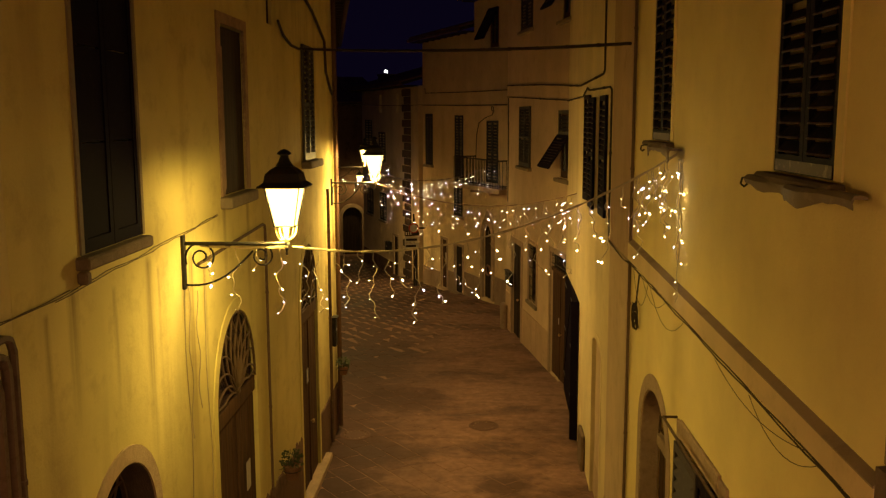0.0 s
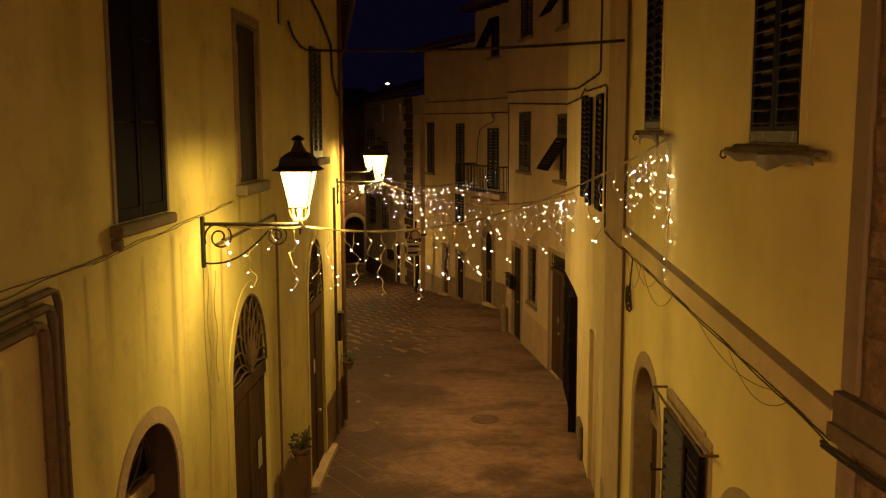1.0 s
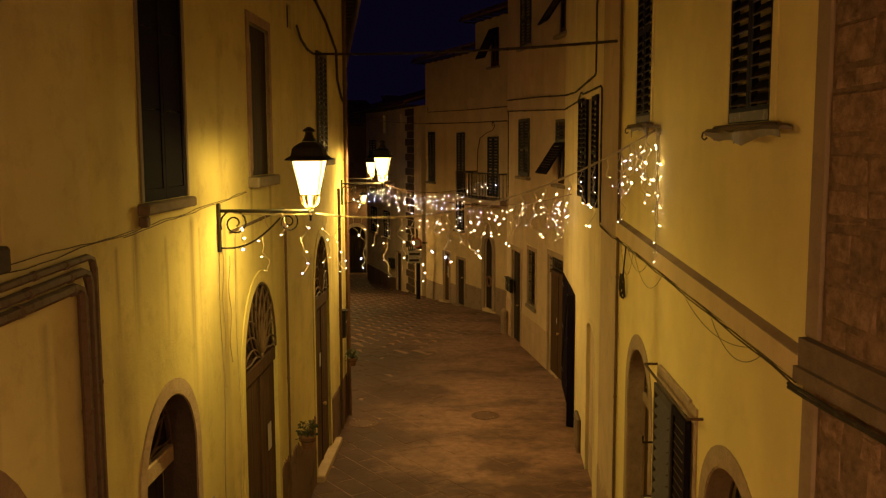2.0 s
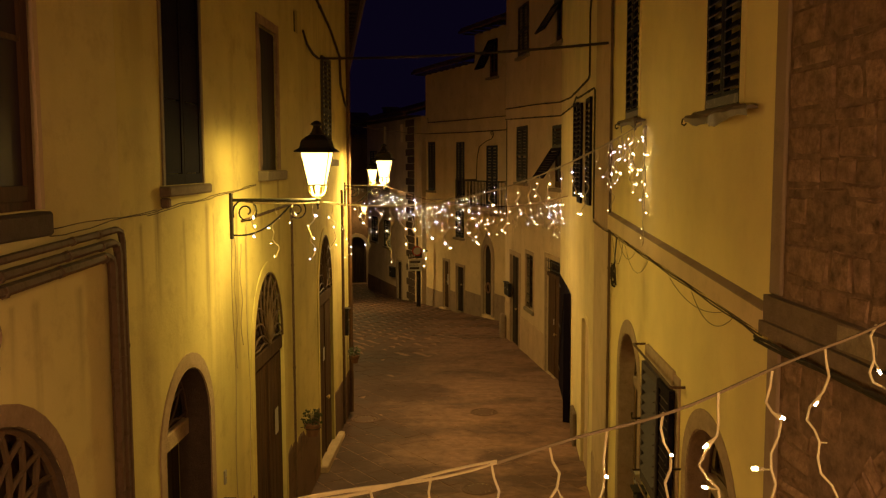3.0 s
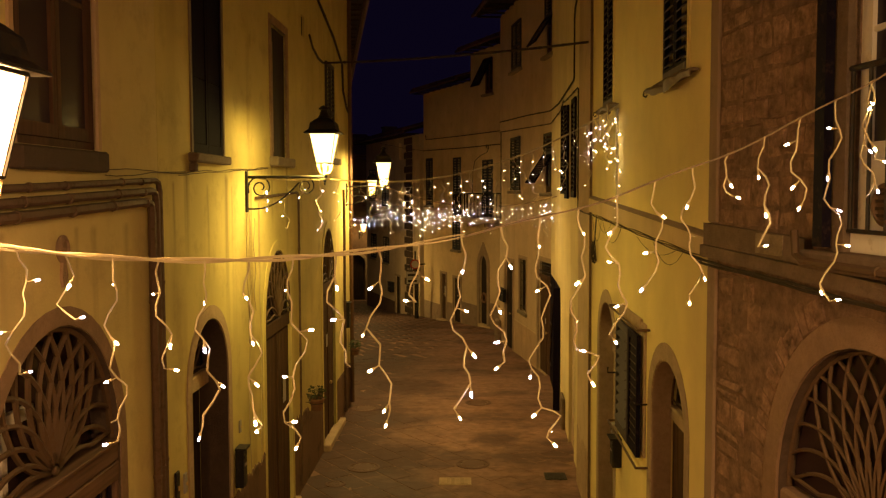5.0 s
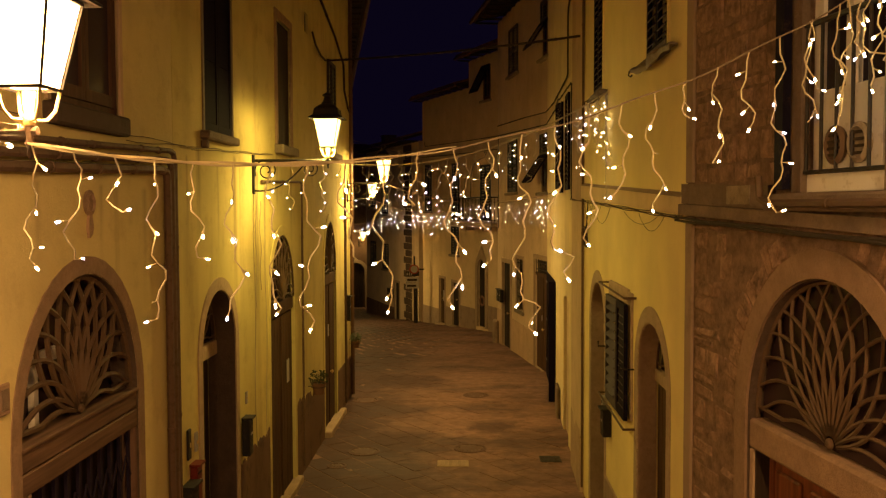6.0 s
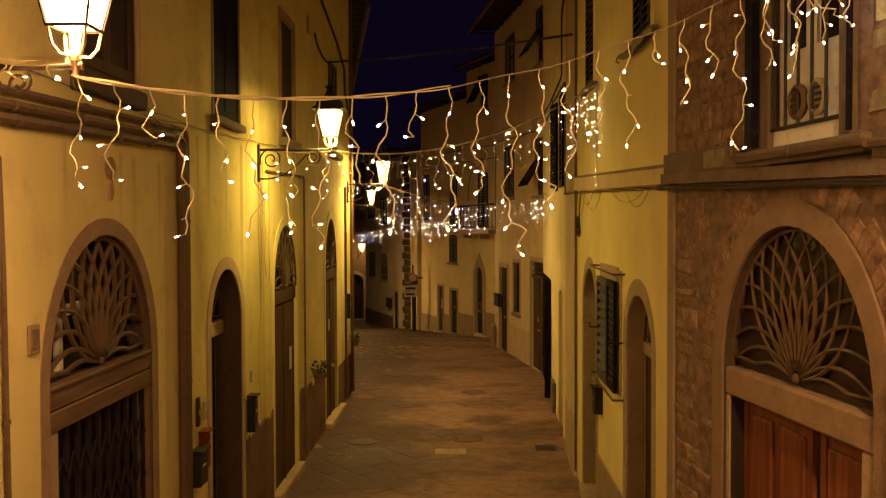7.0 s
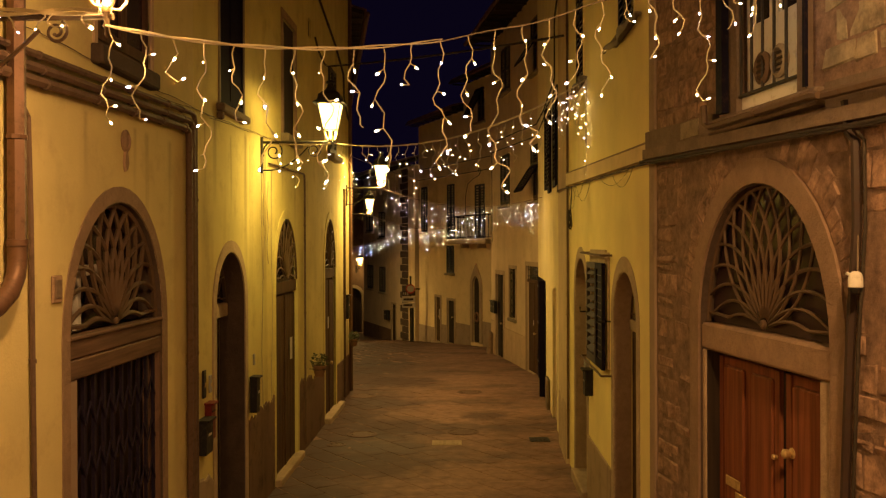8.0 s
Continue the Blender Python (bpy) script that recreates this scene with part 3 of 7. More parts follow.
def fan_grille(house, o, z, n, material, ribs=7, curl=0.62, r=0.012, name="fanlight_grille", label="wrought-iron fanlight with interlaced palm ribs", glass=GLASS):
    """The iron fan over a door: ribs that leave one hub and curl to either side, crossing one another."""
    c, a = (o.s0 + o.s1) / 2, (o.s1 - o.s0) / 2
    b = o.z1 + o.rise - z
    grille = None
    rim = [(c - (a - 0.02) * math.cos(math.pi * i / 24), n, z + (b - 0.02) * math.sin(math.pi * i / 24)) for i in range(25)]
    grille = part(name, tube(bmesh.new(), rim, r * 1.3, 5), material, house, label, True)

    def place(f, th):
        reach = 1 / math.sqrt((math.cos(th) / (a - 0.02)) ** 2 + (math.sin(th) / (b - 0.02)) ** 2)
        return (c + f * reach * math.cos(th), n, z + 0.03 + f * (reach - 0.03) * math.sin(th))

    for k in range(ribs):
        base = radians(16 + 148 * k / (ribs - 1))
        for sign in (-1, 1):
            pts = []
            for i in range(13):
                f = 0.07 + 0.93 * i / 12
                th = base + sign * curl * max(0, f - 0.16) ** 1.35
                th = min(max(th, 0.05), math.pi - 0.05)
                pts.append(place(f, th))
            part("rib", tube(bmesh.new(), pts, r, 5), material, grille, smooth=True)
    hub = lathe(bmesh.new(), [(0.015, 0), (0.032, 0.005), (0.032, 0.02), (0.02, 0.03)], 10)
    bmesh.ops.rotate(hub, verts=hub.verts, cent=(0, 0, 0), matrix=Matrix.Rotation(radians(90), 3, "X"))
    bmesh.ops.translate(hub, verts=hub.verts, vec=(c, n, z + 0.05))
    part("boss", hub, material, grille, smooth=True)
    if glass:
        pts = [(x, zz) for x, _, zz in rim]
        part("fanlight_glass", prism(bmesh.new(), pts, n + 0.035, n + 0.043), glass, grille, "dark fanlight glass")
    return grille


def iron_bars(house, s0, s1, z0, z1, n, across=5, along=3, r=0.009, name="window_grille", label="iron window bars"):
    bm = bmesh.new()
    for i in range(along):
        z = z0 + (z1 - z0) * (i + 0.5) / along
        box(bm, s0, s1, n - 0.004, n + 0.004, z - 0.012, z + 0.012)
    g = part(name, bm, IRON, house, label)
    for i in range(across):
        s = s0 + (s1 - s0) * (i + 0.5) / across
        part("bar", tube(bmesh.new(), [(s, n - 0.006, z0), (s, n - 0.006, z1)], r, 6), IRON, g, smooth=True)
    return g


def band(house, s0, s1, z0, z1, proud, material, name, label="", bevel=0.01):
    return part(name, boxed(s0, s1, -proud, 0.03, z0, z1, bevel=bevel), material, house, label)


def ledge(house, s0, s1, low, high, proud, material, name, label, rise=0.0):
    """A string course whose ends stand at different heights; rise: how far its top slopes up to the wall."""
    bm = bmesh.new()
    ends = []
    for s, a, b in ((s0, low[0], high[0]), (s1, low[1], high[1])):
        ends.append([bm.verts.new(p) for p in ((s, 0.0, a), (s, -proud, a), (s, -proud, b), (s, 0.0, b + rise))])
    for i in range(4):
        bm.faces.new((ends[0][i], ends[1][i], ends[1][(i + 1) % 4], ends[0][(i + 1) % 4]))
    bm.faces.new(ends[0][::-1])
    bm.faces.new(ends[1])
    bmesh.ops.recalc_face_normals(bm, faces=bm.faces)
    return part(name, bm, material, house, label)


def ragged_band(house, s0, s1, z0, z1, proud, material, seed, label):
    """A plinth coat whose upper edge has flaked off unevenly."""
    rnd = random.Random(seed)
    n = max(6, int((s1 - s0) / 0.05))
    bm = bmesh.new()
    rows = []
    drift = 0.0
    for i in range(n + 1):
        drift = drift * 0.86 + rnd.uniform(-0.05, 0.05)
        s = s0 + (s1 - s0) * i / n
        top = z1 + drift + 0.10 * noise.noise(Vector((s * 1.3, seed, 0.0)))
        rows.append([bm.verts.new(p) for p in ((s, 0.0, top + 0.006), (s, -proud * 0.55, top), (s, -proud, top - 0.02), (s, -proud, z0), (s, 0.0, z0))])
    for a, b in zip(rows, rows[1:]):
        for j in range(4):
            bm.faces.new((a[j], b[j], b[j + 1], a[j + 1]))
    bm.faces.new(rows[0])
    bm.faces.new(rows[-1][::-1])
    bmesh.ops.recalc_face_normals(bm, faces=bm.faces)
    return part("plinth", bm, material, house, label)


# ---- the fronts ----
LEFT = Face((-2.34, -10.0), (-2.7616, 16.35))
YELLOW_FACE = Face((1.565, 9.80), (1.68, 3.76))
STONE_FACE = Face((1.684, 3.76), (3.22, -5.54))
SLIM_FACE = Face((1.64, 18.75), (1.565, 9.80))
BEND_FACE = Face((0.54, 25.2), (1.778, 18.2))
FAR_FACE = Face((-2.55, 36.1), (0.50, 29.3))
END_FACE = Face((-6.30, 46.0), (-2.80, 37.0))


def left_houses():
    F = LEFT
    y = F.s
    # -- first house, with the gated portal
    h = thing("house", F.m, "ochre plastered house with an arched gated portal and wall pipes", "house", "houses along the street")
    portal = Opening(y(1.92), y(3.78), 0.0, 2.70, 0.98)
    w0 = Opening(y(2.37), y(3.50), 4.80, 6.70)
    w_back = Opening(y(-3.2), y(-2.1), 4.80, 6.70)
    s0, s1 = 0.0, y(4.72)
    part("wall", wall_mesh(s0, s1, -0.3, 10.2, [portal, w0, w_back]), OCHRE_PALE, h)
    house_shell(h, s0, s1, -0.3, 10.2, 7.0)
    tiled_roof(h, s0, s1, 10.2, 7.0, 0.7)
    surround(h, portal, 0.12, 0.008, PORTAL_STONE, label="worn brown arch band")
    # thin lining inside the opening, much darker than the wall
    surround(h, portal, 0.0, -0.001, DEEP_BROWN, -0.010, back=0.30, name="door_reveal", label="dark stone door reveal")
    part("transom", boxed(portal.s0 + 0.011, portal.s1 - 0.011, 0.005, 0.22, 2.56, 2.70, bevel=0.015), OAK, h, "weathered wooden bar between gate and fanlight")
    part("transom_moulding", boxed(portal.s0 + 0.011, portal.s1 - 0.011, -0.012, 0.10, 2.695, 2.722, bevel=0.006), OAK, h, "pale worn moulding on the bar")
    for a, b in ((portal.s0 + 0.011, portal.s0 + 0.15), (portal.s1 - 0.06, portal.s1 - 0.011)):
        part("gate_jamb", boxed(a, b, 0.012, 0.16, 0.0, 2.418, bevel=0.006), DAMP_RENDER if b > portal.s0 + 1 else GREY_RENDER, h, "stained plaster jamb beside the gate")
    part("door_lintel", boxed(portal.s0 + 0.01, portal.s1 - 0.01, 0.004, 0.20, 2.42, 2.557, bevel=0.01), OAK, h)
    fan_grille(h, portal, 2.71, 0.060, BRONZE_IRON, 11, 0.70, 0.019, glass=None)
    bm = bmesh.new()
    box(bm, portal.s0 + 0.10, portal.s0 + 0.22, 0.16, 0.20, 2.72, 3.45)
    box(bm, portal.s0 + 0.50, portal.s0 + 0.56, 0.16, 0.20, 2.72, 3.60)
    box(bm, portal.s0 + 0.22, portal.s0 + 0.9, 0.16, 0.20, 3.12, 3.20)
    part("inner_window_frame", bm, WHITE_PAINT, h, "pale inner window frame behind the fanlight")
    part("fanlight_glass", boxed(portal.s0 + 0.01, portal.s1 - 0.01, 0.205, 0.212, 2.71, 3.66), BROWN_GLASS, h)
    gate = part("gate", boxed(portal.s0 + 0.155, portal.s1 - 0.065, 0.06, 0.10, 0.02, 0.16), GATE_PAINT, h, "closed folding iron gate")
    for i in range(19):
        s = portal.s0 + 0.17 + i * (portal.s1 - portal.s0 - 0.25) / 18
        part("bar", boxed(s - 0.012, s + 0.012, 0.045 + 0.03 * (i % 2), 0.07 + 0.03 * (i % 2), 0.16, 2.42), GATE_PAINT, gate)
    for k in range(6):
        za = 0.25 + k * 0.36
        bm = bmesh.new()
        for i in range(18):
            a = portal.s0 + 0.17 + i * (portal.s1 - portal.s0 - 0.25) / 18
            b = portal.s0 + 0.17 + (i + 1) * (portal.s1 - portal.s0 - 0.25) / 18
            tube(bm, [(a, 0.04, za + (0.17 if i % 2 else 0)), (b, 0.04, za + (0 if i % 2 else 0.17))], 0.008, 4)
        part("lattice", bm, GATE_PAINT, gate)
    # dark sheet close behind the gate stands for the unlit interior
    part("dark_door", boxed(portal.s0 + 0.02, portal.s1 - 0.02, 0.16, 0.20, 0.02, 2.52), OLD_WOOD, h)
    casement(h, w0, 0.015, CASEMENT_WOOD, DIM_GLASS, bars=1, label="brown wooden casement window with dim glass")
    casement(h, w_back, 0.17, CASEMENT_WOOD, bars=1, label="brown wooden casement window with dim glass")
    surround(h, w0, 0.05, 0.02, TAWNY, name="window_surround", label="narrow stone window surround")
    window_sill(h, w0.s0 - 0.08, w0.s1 + 0.01, 4.79, 0.14, 0.09, DEEP_BROWN)
    window_sill(h, w_back.s0 - 0.08, w_back.s1 + 0.18, 4.795, 0.16, 0.13, DARK_STONE)
    band(h, s0, portal.s0 - 0.17, -0.3, 0.75, 0.02, GREY_RENDER, "plinth", "stained grey render plinth")
    ragged_band(h, portal.s1 + 0.14, s1 - 0.01, -0.3, 0.9, 0.015, GREY_RENDER, 13, "stained grey render plinth with flaking edge")
    # -- second house
    h = thing("house", F.m, "ochre plastered house with two arched doors and dark upper windows", "house", "houses along the street")
    a2 = Opening(y(5.47), y(6.72), 0.0, 2.66, 0.61)
    a3 = Opening(y(8.47), y(10.06), 0.0, 2.82, 0.92)
    w1 = Opening(y(5.66), y(6.69), 4.88, 6.95)
    w2 = Opening(y(9.02), y(9.96), 4.97, 6.67)
    vent = Opening(y(7.38), y(7.72), 0.32, 0.66)
    s0, s1 = y(4.72) + 0.004, y(10.66)
    part("wall", wall_mesh(s0, s1, -0.3, 10.0, [a2, a3, w1, w2, vent]), OCHRE, h)
    house_shell(h, s0, s1, -0.3, 10.0, 7.0)
    tiled_roof(h, s0, s1, 10.0, 7.0, 0.7)
    for o in (a2, a3):
        surround(h, o, 0.13, 0.014, DRESSED if o is a2 else OCHRE, label="plastered arch band")
    surround(h, a2, 0.0, -0.001, DEEP_BROWN, -0.012, back=0.30, name="door_reveal", label="dark stone door reveal")
    part("transom", boxed(a2.s0, a2.s1, 0.20, 0.34, 2.50, 2.66, bevel=0.012), DRESSED, h, "stone transom bar")
    fan_grille(h, a2, 2.66, 0.22, BRONZE_IRON, 5, 0.55, 0.010)
    plank_door(h, a2, 0.30, OLD_WOOD, 6, 2.50, "dark recessed wooden door in deep shade")
    part("transom", boxed(a3.s0, a3.s1, 0.01, 0.22, 2.64, 2.82, bevel=0.012), BROWN_WOOD, h, "brown wooden transom bar")
    fan_grille(h, a3, 2.82, 0.0, BRONZE_IRON, 9, 0.66, 0.0115)
    d = plank_door(h, a3, 0.03, BROWN_WOOD, 8, 2.63, "closed brown plank door with two leaves", handle=False)
    part("notice", boxed(y(9.55), y(9.72), 0.006, 0.010, 1.62, 1.95), PAPER, d, "pinned paper notice")
    mid = (w1.s0 + w1.s1) / 2
    for a, b in ((w1.s0 + 0.01, mid - 0.004), (mid + 0.004, w1.s1 - 0.01)):
        leaf = part("shutter", ring_frame(a, b, w1.z0, w1.z1 - 0.01, 0.06, 0.09, 0.07, -0.006, 0.034), BLACK_PAINT, h, "closed dark boarded shutter leaf")
        for k in range(3):
            za = w1.z0 + 0.09 + k * 0.62
            part("board", boxed(a + 0.062, b - 0.062, 0.002, 0.022, za + 0.004, min(za + 0.616, w1.z1 - 0.085)), BLACK_PAINT, leaf)
    surround(h, w1, 0.05, 0.015, SILL_STONE, name="window_surround", label="stone window surround")
    window_sill(h, w1.s0 - 0.12, w1.s1 + 0.02, 4.875, 0.085, 0.09, DARK_STONE)
    part("sill_bracket", boxed(w1.s0 - 0.12, w1.s0 - 0.04, -0.07, 0.0, 4.70, 4.785, bevel=0.015), DARK_STONE, h, "worn stone sill bracket")
    surround(h, w2, 0.11, 0.02, PORTAL_STONE, name="window_surround", label="grey stone window surround")
    window_sill(h, w2.s0 - 0.14, w2.s1 + 0.04, 4.965, 0.12, 0.12)
    for k, (a, b) in enumerate(((0.015, 0.075), (0.105, 0.135))):
        part("casement_stile", boxed(w2.s0 + a, w2.s0 + b, -0.012 + 0.02 * k, 0.018, w2.z0 + 0.06, w2.z1 - 0.22, bevel=0.006), SILL_STONE if k else PORTAL_STONE, h, "pale worn casement stile")
    # dark wood sheet behind the stiles paints the unlit interior
    part("inner_shutter", boxed(w2.s0 + 0.02, w2.s1 - 0.02, 0.02, 0.05, w2.z0, w2.z1 - 0.02), OLD_WOOD, h, "dark panel standing for the unlit interior")
    ragged_band(h, a2.s1 + 0.14, a3.s0 - 0.14, -0.3, 1.22, 0.018, DAMP_RENDER, 3, "damp dark render plinth with flaking edge")
    ragged_band(h, s0, a2.s0 - 0.14, -0.3, 0.95, 0.018, GREY_RENDER, 11, "grey render plinth with flaking edge")
    ragged_band(h, a3.s1 + 0.14, s1, -0.3, 1.1, 0.018, DAMP_RENDER, 5, "damp dark render plinth with flaking edge")
    part("cellar_grille", tube(bmesh.new(), [(y(7.55), 0.05, 0.32), (y(7.55), 0.05, 0.66)], 0.012, 6), IRON, h)
    part("cellar_back", boxed(vent.s0, vent.s1, 0.33, 0.36, vent.z0, vent.z1), DAMP_RENDER, h)
    part("door_step", boxed(a3.s0 - 0.1, a3.s1 + 0.15, -0.10, 0.12, -0.1, 0.10, bevel=0.015), DRESSED, h, "worn stone doorstep")
    # -- third house
    h = thing("house", F.m, "ochre plastered corner house with an arched double door", "house", "houses along the street")
    a4 = Opening(y(12.82), y(14.20), 0.0, 2.90, 0.96)
    w3 = Opening(y(13.32), y(14.18), 5.12, 6.80)
    slot = Opening(y(11.17), y(11.46), 6.88, 7.20)
    s0, s1 = y(10.66) + 0.004, y(16.35)
    part("wall", wall_mesh(s0, s1, -0.3, 10.1, [a4, w3, slot]), OCHRE, h)
    house_shell(h, s0, s1, -0.3, 10.1, 7.0)
    tiled_roof(h, s0, s1, 10.1, 7.0, 0.7, ends=0.05)
    surround(h, a4, 0.13, 0.014, OCHRE, label="plastered arch band")
    part("transom", boxed(a4.s0, a4.s1, 0.01, 0.22, 2.70, 2.90, bevel=0.012), BROWN_WOOD, h, "brown wooden transom bar")
    fan_grille(h, a4, 2.90, 0.0, BRONZE_IRON, 9, 0.66, 0.0115)
    d = plank_door(h, a4, 0.03, BROWN_WOOD, 6, 2.69, "closed brown plank door with two leaves")
    part("notice", boxed(y(13.25), y(13.38), 0.006, 0.010, 1.75, 1.97), PAPER, d, "pinned paper notice")
    shutter_pair(h, w3.s0, w3.s1, w3.z0, w3.z1, -0.025, WORN_PAINT)
    window_sill(h, w3.s0 - 0.1, w3.s1 + 0.12, 5.11, 0.11, 0.15)
    # black panel near the face paints the slot's dark hollow
    part("slot_shade_panel", boxed(slot.s0, slot.s1, 0.04, 0.08, slot.z0, slot.z1), BLACK_PAINT, h)
    ragged_band(h, s0, a4.s0 - 0.14, -0.3, 1.12, 0.018, DAMP_RENDER, 8, "damp dark render plinth with flaking edge")
    band(h, a4.s1 + 0.15, s1, -0.3, 0.9, 0.018, DAMP_RENDER, "plinth", "damp dark render plinth")
    part("door_step", boxed(a4.s0 - 0.1, a4.s1 + 0.5, -0.13, 0.12, -0.1, 0.12, bevel=0.015), DRESSED, h, "worn stone doorstep")


def tarpaulin(house, s0, s1, z, seed):
    """A rolled and drooping cloth tied over a window sill."""
    rnd = random.Random(seed)
    bm = bmesh.new()
    rows = []
    n = 18
    prof = [(-0.02, 0.014), (-0.09, 0.024), (-0.15, 0.022), (-0.180, 0.000), (-0.172, -0.028), (-0.160, -0.050), (-0.152, -0.048), (-0.162, -0.020), (-0.150, 0.004), (-0.02, 0.002)]
    for i in range(n + 1):
        f = i / n
        s = s0 + (s1 - s0) * f
        sag = 0.018 * math.sin(f * 7 + seed) + rnd.uniform(-0.008, 0.008)
        tie = 1 - 0.35 * math.exp(-((f - 0.3) / 0.05) ** 2) - 0.3 * math.exp(-((f - 0.75) / 0.05) ** 2)
        rows.append([bm.verts.new((s, yy * tie * (0.62 + 0.16 * math.sin(f * 9 + seed)) - 0.004, z + zz * tie * (1.0 + 0.7 * max(0.0, math.sin(f * 6.5 + seed * 1.7)) * (zz < 0)) + sag * (0.3 + (zz < 0)))) for yy, zz in prof])
    for a, b in zip(rows, rows[1:]):
        for j in range(len(prof) - 1):
            bm.faces.new((a[j], a[j + 1], b[j + 1], b[j]))
    bm.faces.new(rows[0])
    bm.faces.new(rows[-1][::-1])
    sheet = part("sill_cover", bm, CLOTH, house, "rolled faded tarpaulin tied along the sill", True)
    for s, d in ((s0 - 0.02, -1),):
        pts = [(s + 0.1, -0.02, z + 0.01), (s, -0.10, z + 0.015), (s + 0.03 * d, -0.13, z + 0.005), (s + 0.04 * d, -0.135, z - 0.03), (s + 0.02 * d, -0.12, z - 0.045), (s, -0.11, z - 0.03)]
        part("hook", tube(bmesh.new(), pts, 0.007, 5), IRON, sheet, "bent iron hook", True)


def right_houses():
    # -- yellow house
    F = YELLOW_FACE
    y = F.s
    h = thing("house", F.m, "smooth yellow plastered house with arched doors and dark shutters", "house", "houses along the street")
    aa = Opening(y(9.04), y(7.82), 0.0, 2.62, 0.54)
    ab = Opening(y(5.68), y(4.38), 0.0, 2.56, 0.51)
    sh = Opening(y(7.28), y(6.06), 1.97, 3.12)
    w1 = Opening(y(5.33), y(4.45), 5.44, 7.40)
    w2 = Opening(y(8.86), y(8.06), 5.53, 7.45)
    s0, s1 = 0.0, F.len
    part("wall", wall_mesh(s0, s1, -0.3, 10.4, [aa, ab, sh, w1, w2]), YELLOW, h)
    house_shell(h, s0, s1, -0.3, 10.4, 7.0)
    tiled_roof(h, s0, s1, 10.4, 7.0, 0.6, ends=0.02)
    for o in (aa, ab):
        surround(h, o, 0.15, 0.008, DRESSED, label="dressed stone arch surround")
        surround(h, o, 0.0, -0.001, DRESSED, -0.012, back=0.18, name="door_reveal", label="brown stone door reveal")
        part("transom", boxed(o.s0 + 0.012, o.s1 - 0.012, 0.16, 0.25, 2.43, 2.55, bevel=0.01), DRESSED, h)
        plank_door(h, Opening(o.s0 + 0.012, o.s1 - 0.012, 0, 2.43), 0.19, BROWN_WOOD, 6, None, "dark brown recessed wooden door")
        fan_grille(h, o, 2.55, 0.185, BRONZE_IRON, 5, 0.5, 0.009)
        part("door_step", boxed(o.s0 - 0.05, o.s1 + 0.05, -0.07, 0.18, -0.1, 0.13, bevel=0.015), DRESSED, h, "stone doorstep")
    surround(h, sh, 0.13, 0.02, DRESSED, name="window_surround", label="stone window surround")
    shutter(h, y(7.22), y(6.50), 1.95, 3.13, -0.065, DUSTY_BLUE, 0, "low", step=0.1, slat=-52, label="louvred dusty blue-grey shutter leaf")
    shutter(h, y(6.49), y(6.01), 1.95, 3.13, -0.06, NAVY_PAINT, 0, "high", slat=-8, label="closed near-black louvred shutter leaf")
    casement(h, sh, 0.22)
    part("lintel_block", boxed(y(7.30), y(6.12), -0.03, 0.0, 3.13, 3.28, bevel=0.008), DRESSED, h, "flat stone lintel over the shutters")
    for z in (sh.z0 - 0.03, sh.z1 + 0.12):
        pts = [(sh.s0 - 0.2, 0, z), (sh.s0 - 0.2, -0.12, z), (sh.s1 + 0.28, -0.12, z - 0.02), (sh.s1 + 0.28, 0, z - 0.02)]
        part("shutter_bar", tube(bmesh.new(), pts, 0.012, 6), BRONZE_IRON, h, "black iron bar that holds the shutters")
    for s in (sh.s0 - 0.12, sh.s1 + 0.18):
        part("shutter_stay", tube(bmesh.new(), [(s, 0.0, 2.5), (s, -0.14, 2.5), (s, -0.14, 2.56)], 0.01, 5), IRON, h)
    for o, sa, sb, seed in ((w1, y(5.46), y(4.05), 2), (w2, y(8.70), y(7.56), 5)):
        surround(h, Opening(o.s0, o.s1, o.z0, o.z1), 0.09, 0.012, YELLOW, name="window_surround", label="flat plaster window band")
        shutter_pair(h, o.s0, o.s1, o.z0, o.z1, 0.015, NAVY_PAINT, 0.078, "closed dark green-blue louvred shutter leaf with a worn foot")
        part("shutter_foot", boxed(o.s0 + 0.03, o.s1 - 0.03, -0.010, -0.006, o.z0 + 0.008, o.z0 + 0.070), LIP_PAINT, h, "paint-worn lower rail")
        window_sill(h, o.s0 - 0.12, o.s1 + 0.12, o.z0 - 0.01, 0.05, 0.085, DARK_STONE)
        tarpaulin(h, sa, sb, o.z0 - 0.06, seed)
        # panel behind the slats painted as dark as the unlit room
        part("room_shade_panel", boxed(o.s0, o.s1, 0.3, 0.32, o.z0, o.z1), DARK_ROOM, h)
    # a ledge that falls slightly along the front: pale face, darker slope on top
    ledge(h, s0, s1 + 0.02, (4.23, 4.06), (4.41, 4.19), 0.05, STRAW, "string_course", "flat plaster string course")
    ledge(h, s0, s1 + 0.02, (4.413, 4.193), (4.42, 4.200), 0.054, GREY_RENDER, "string_course_cap", "darker slope on top of the ledge", 0.026)
    band(h, aa.s1 + 0.16, ab.s0 - 0.16, -0.3, 0.90, 0.02, GREY_RENDER, "plinth", "grey render plinth")
    band(h, ab.s1 + 0.16, s1, -0.3, 0.90, 0.02, GREY_RENDER, "plinth", "grey render plinth")
    # -- stone house
    F = STONE_FACE
    y = F.s
    h = thing("house", F.m, "old stone house with an arched fanlight portal and railed window", "house", "houses along the street")
    portal = Opening(y(2.72), y(0.95), 0.0, 2.76, 0.97)
    win = Opening(y(2.02), y(1.24), 4.20, 6.40)
    winb = Opening(y(-2.4), y(-3.3), 4.6, 6.3)
    s0, s1 = 0.01, F.len
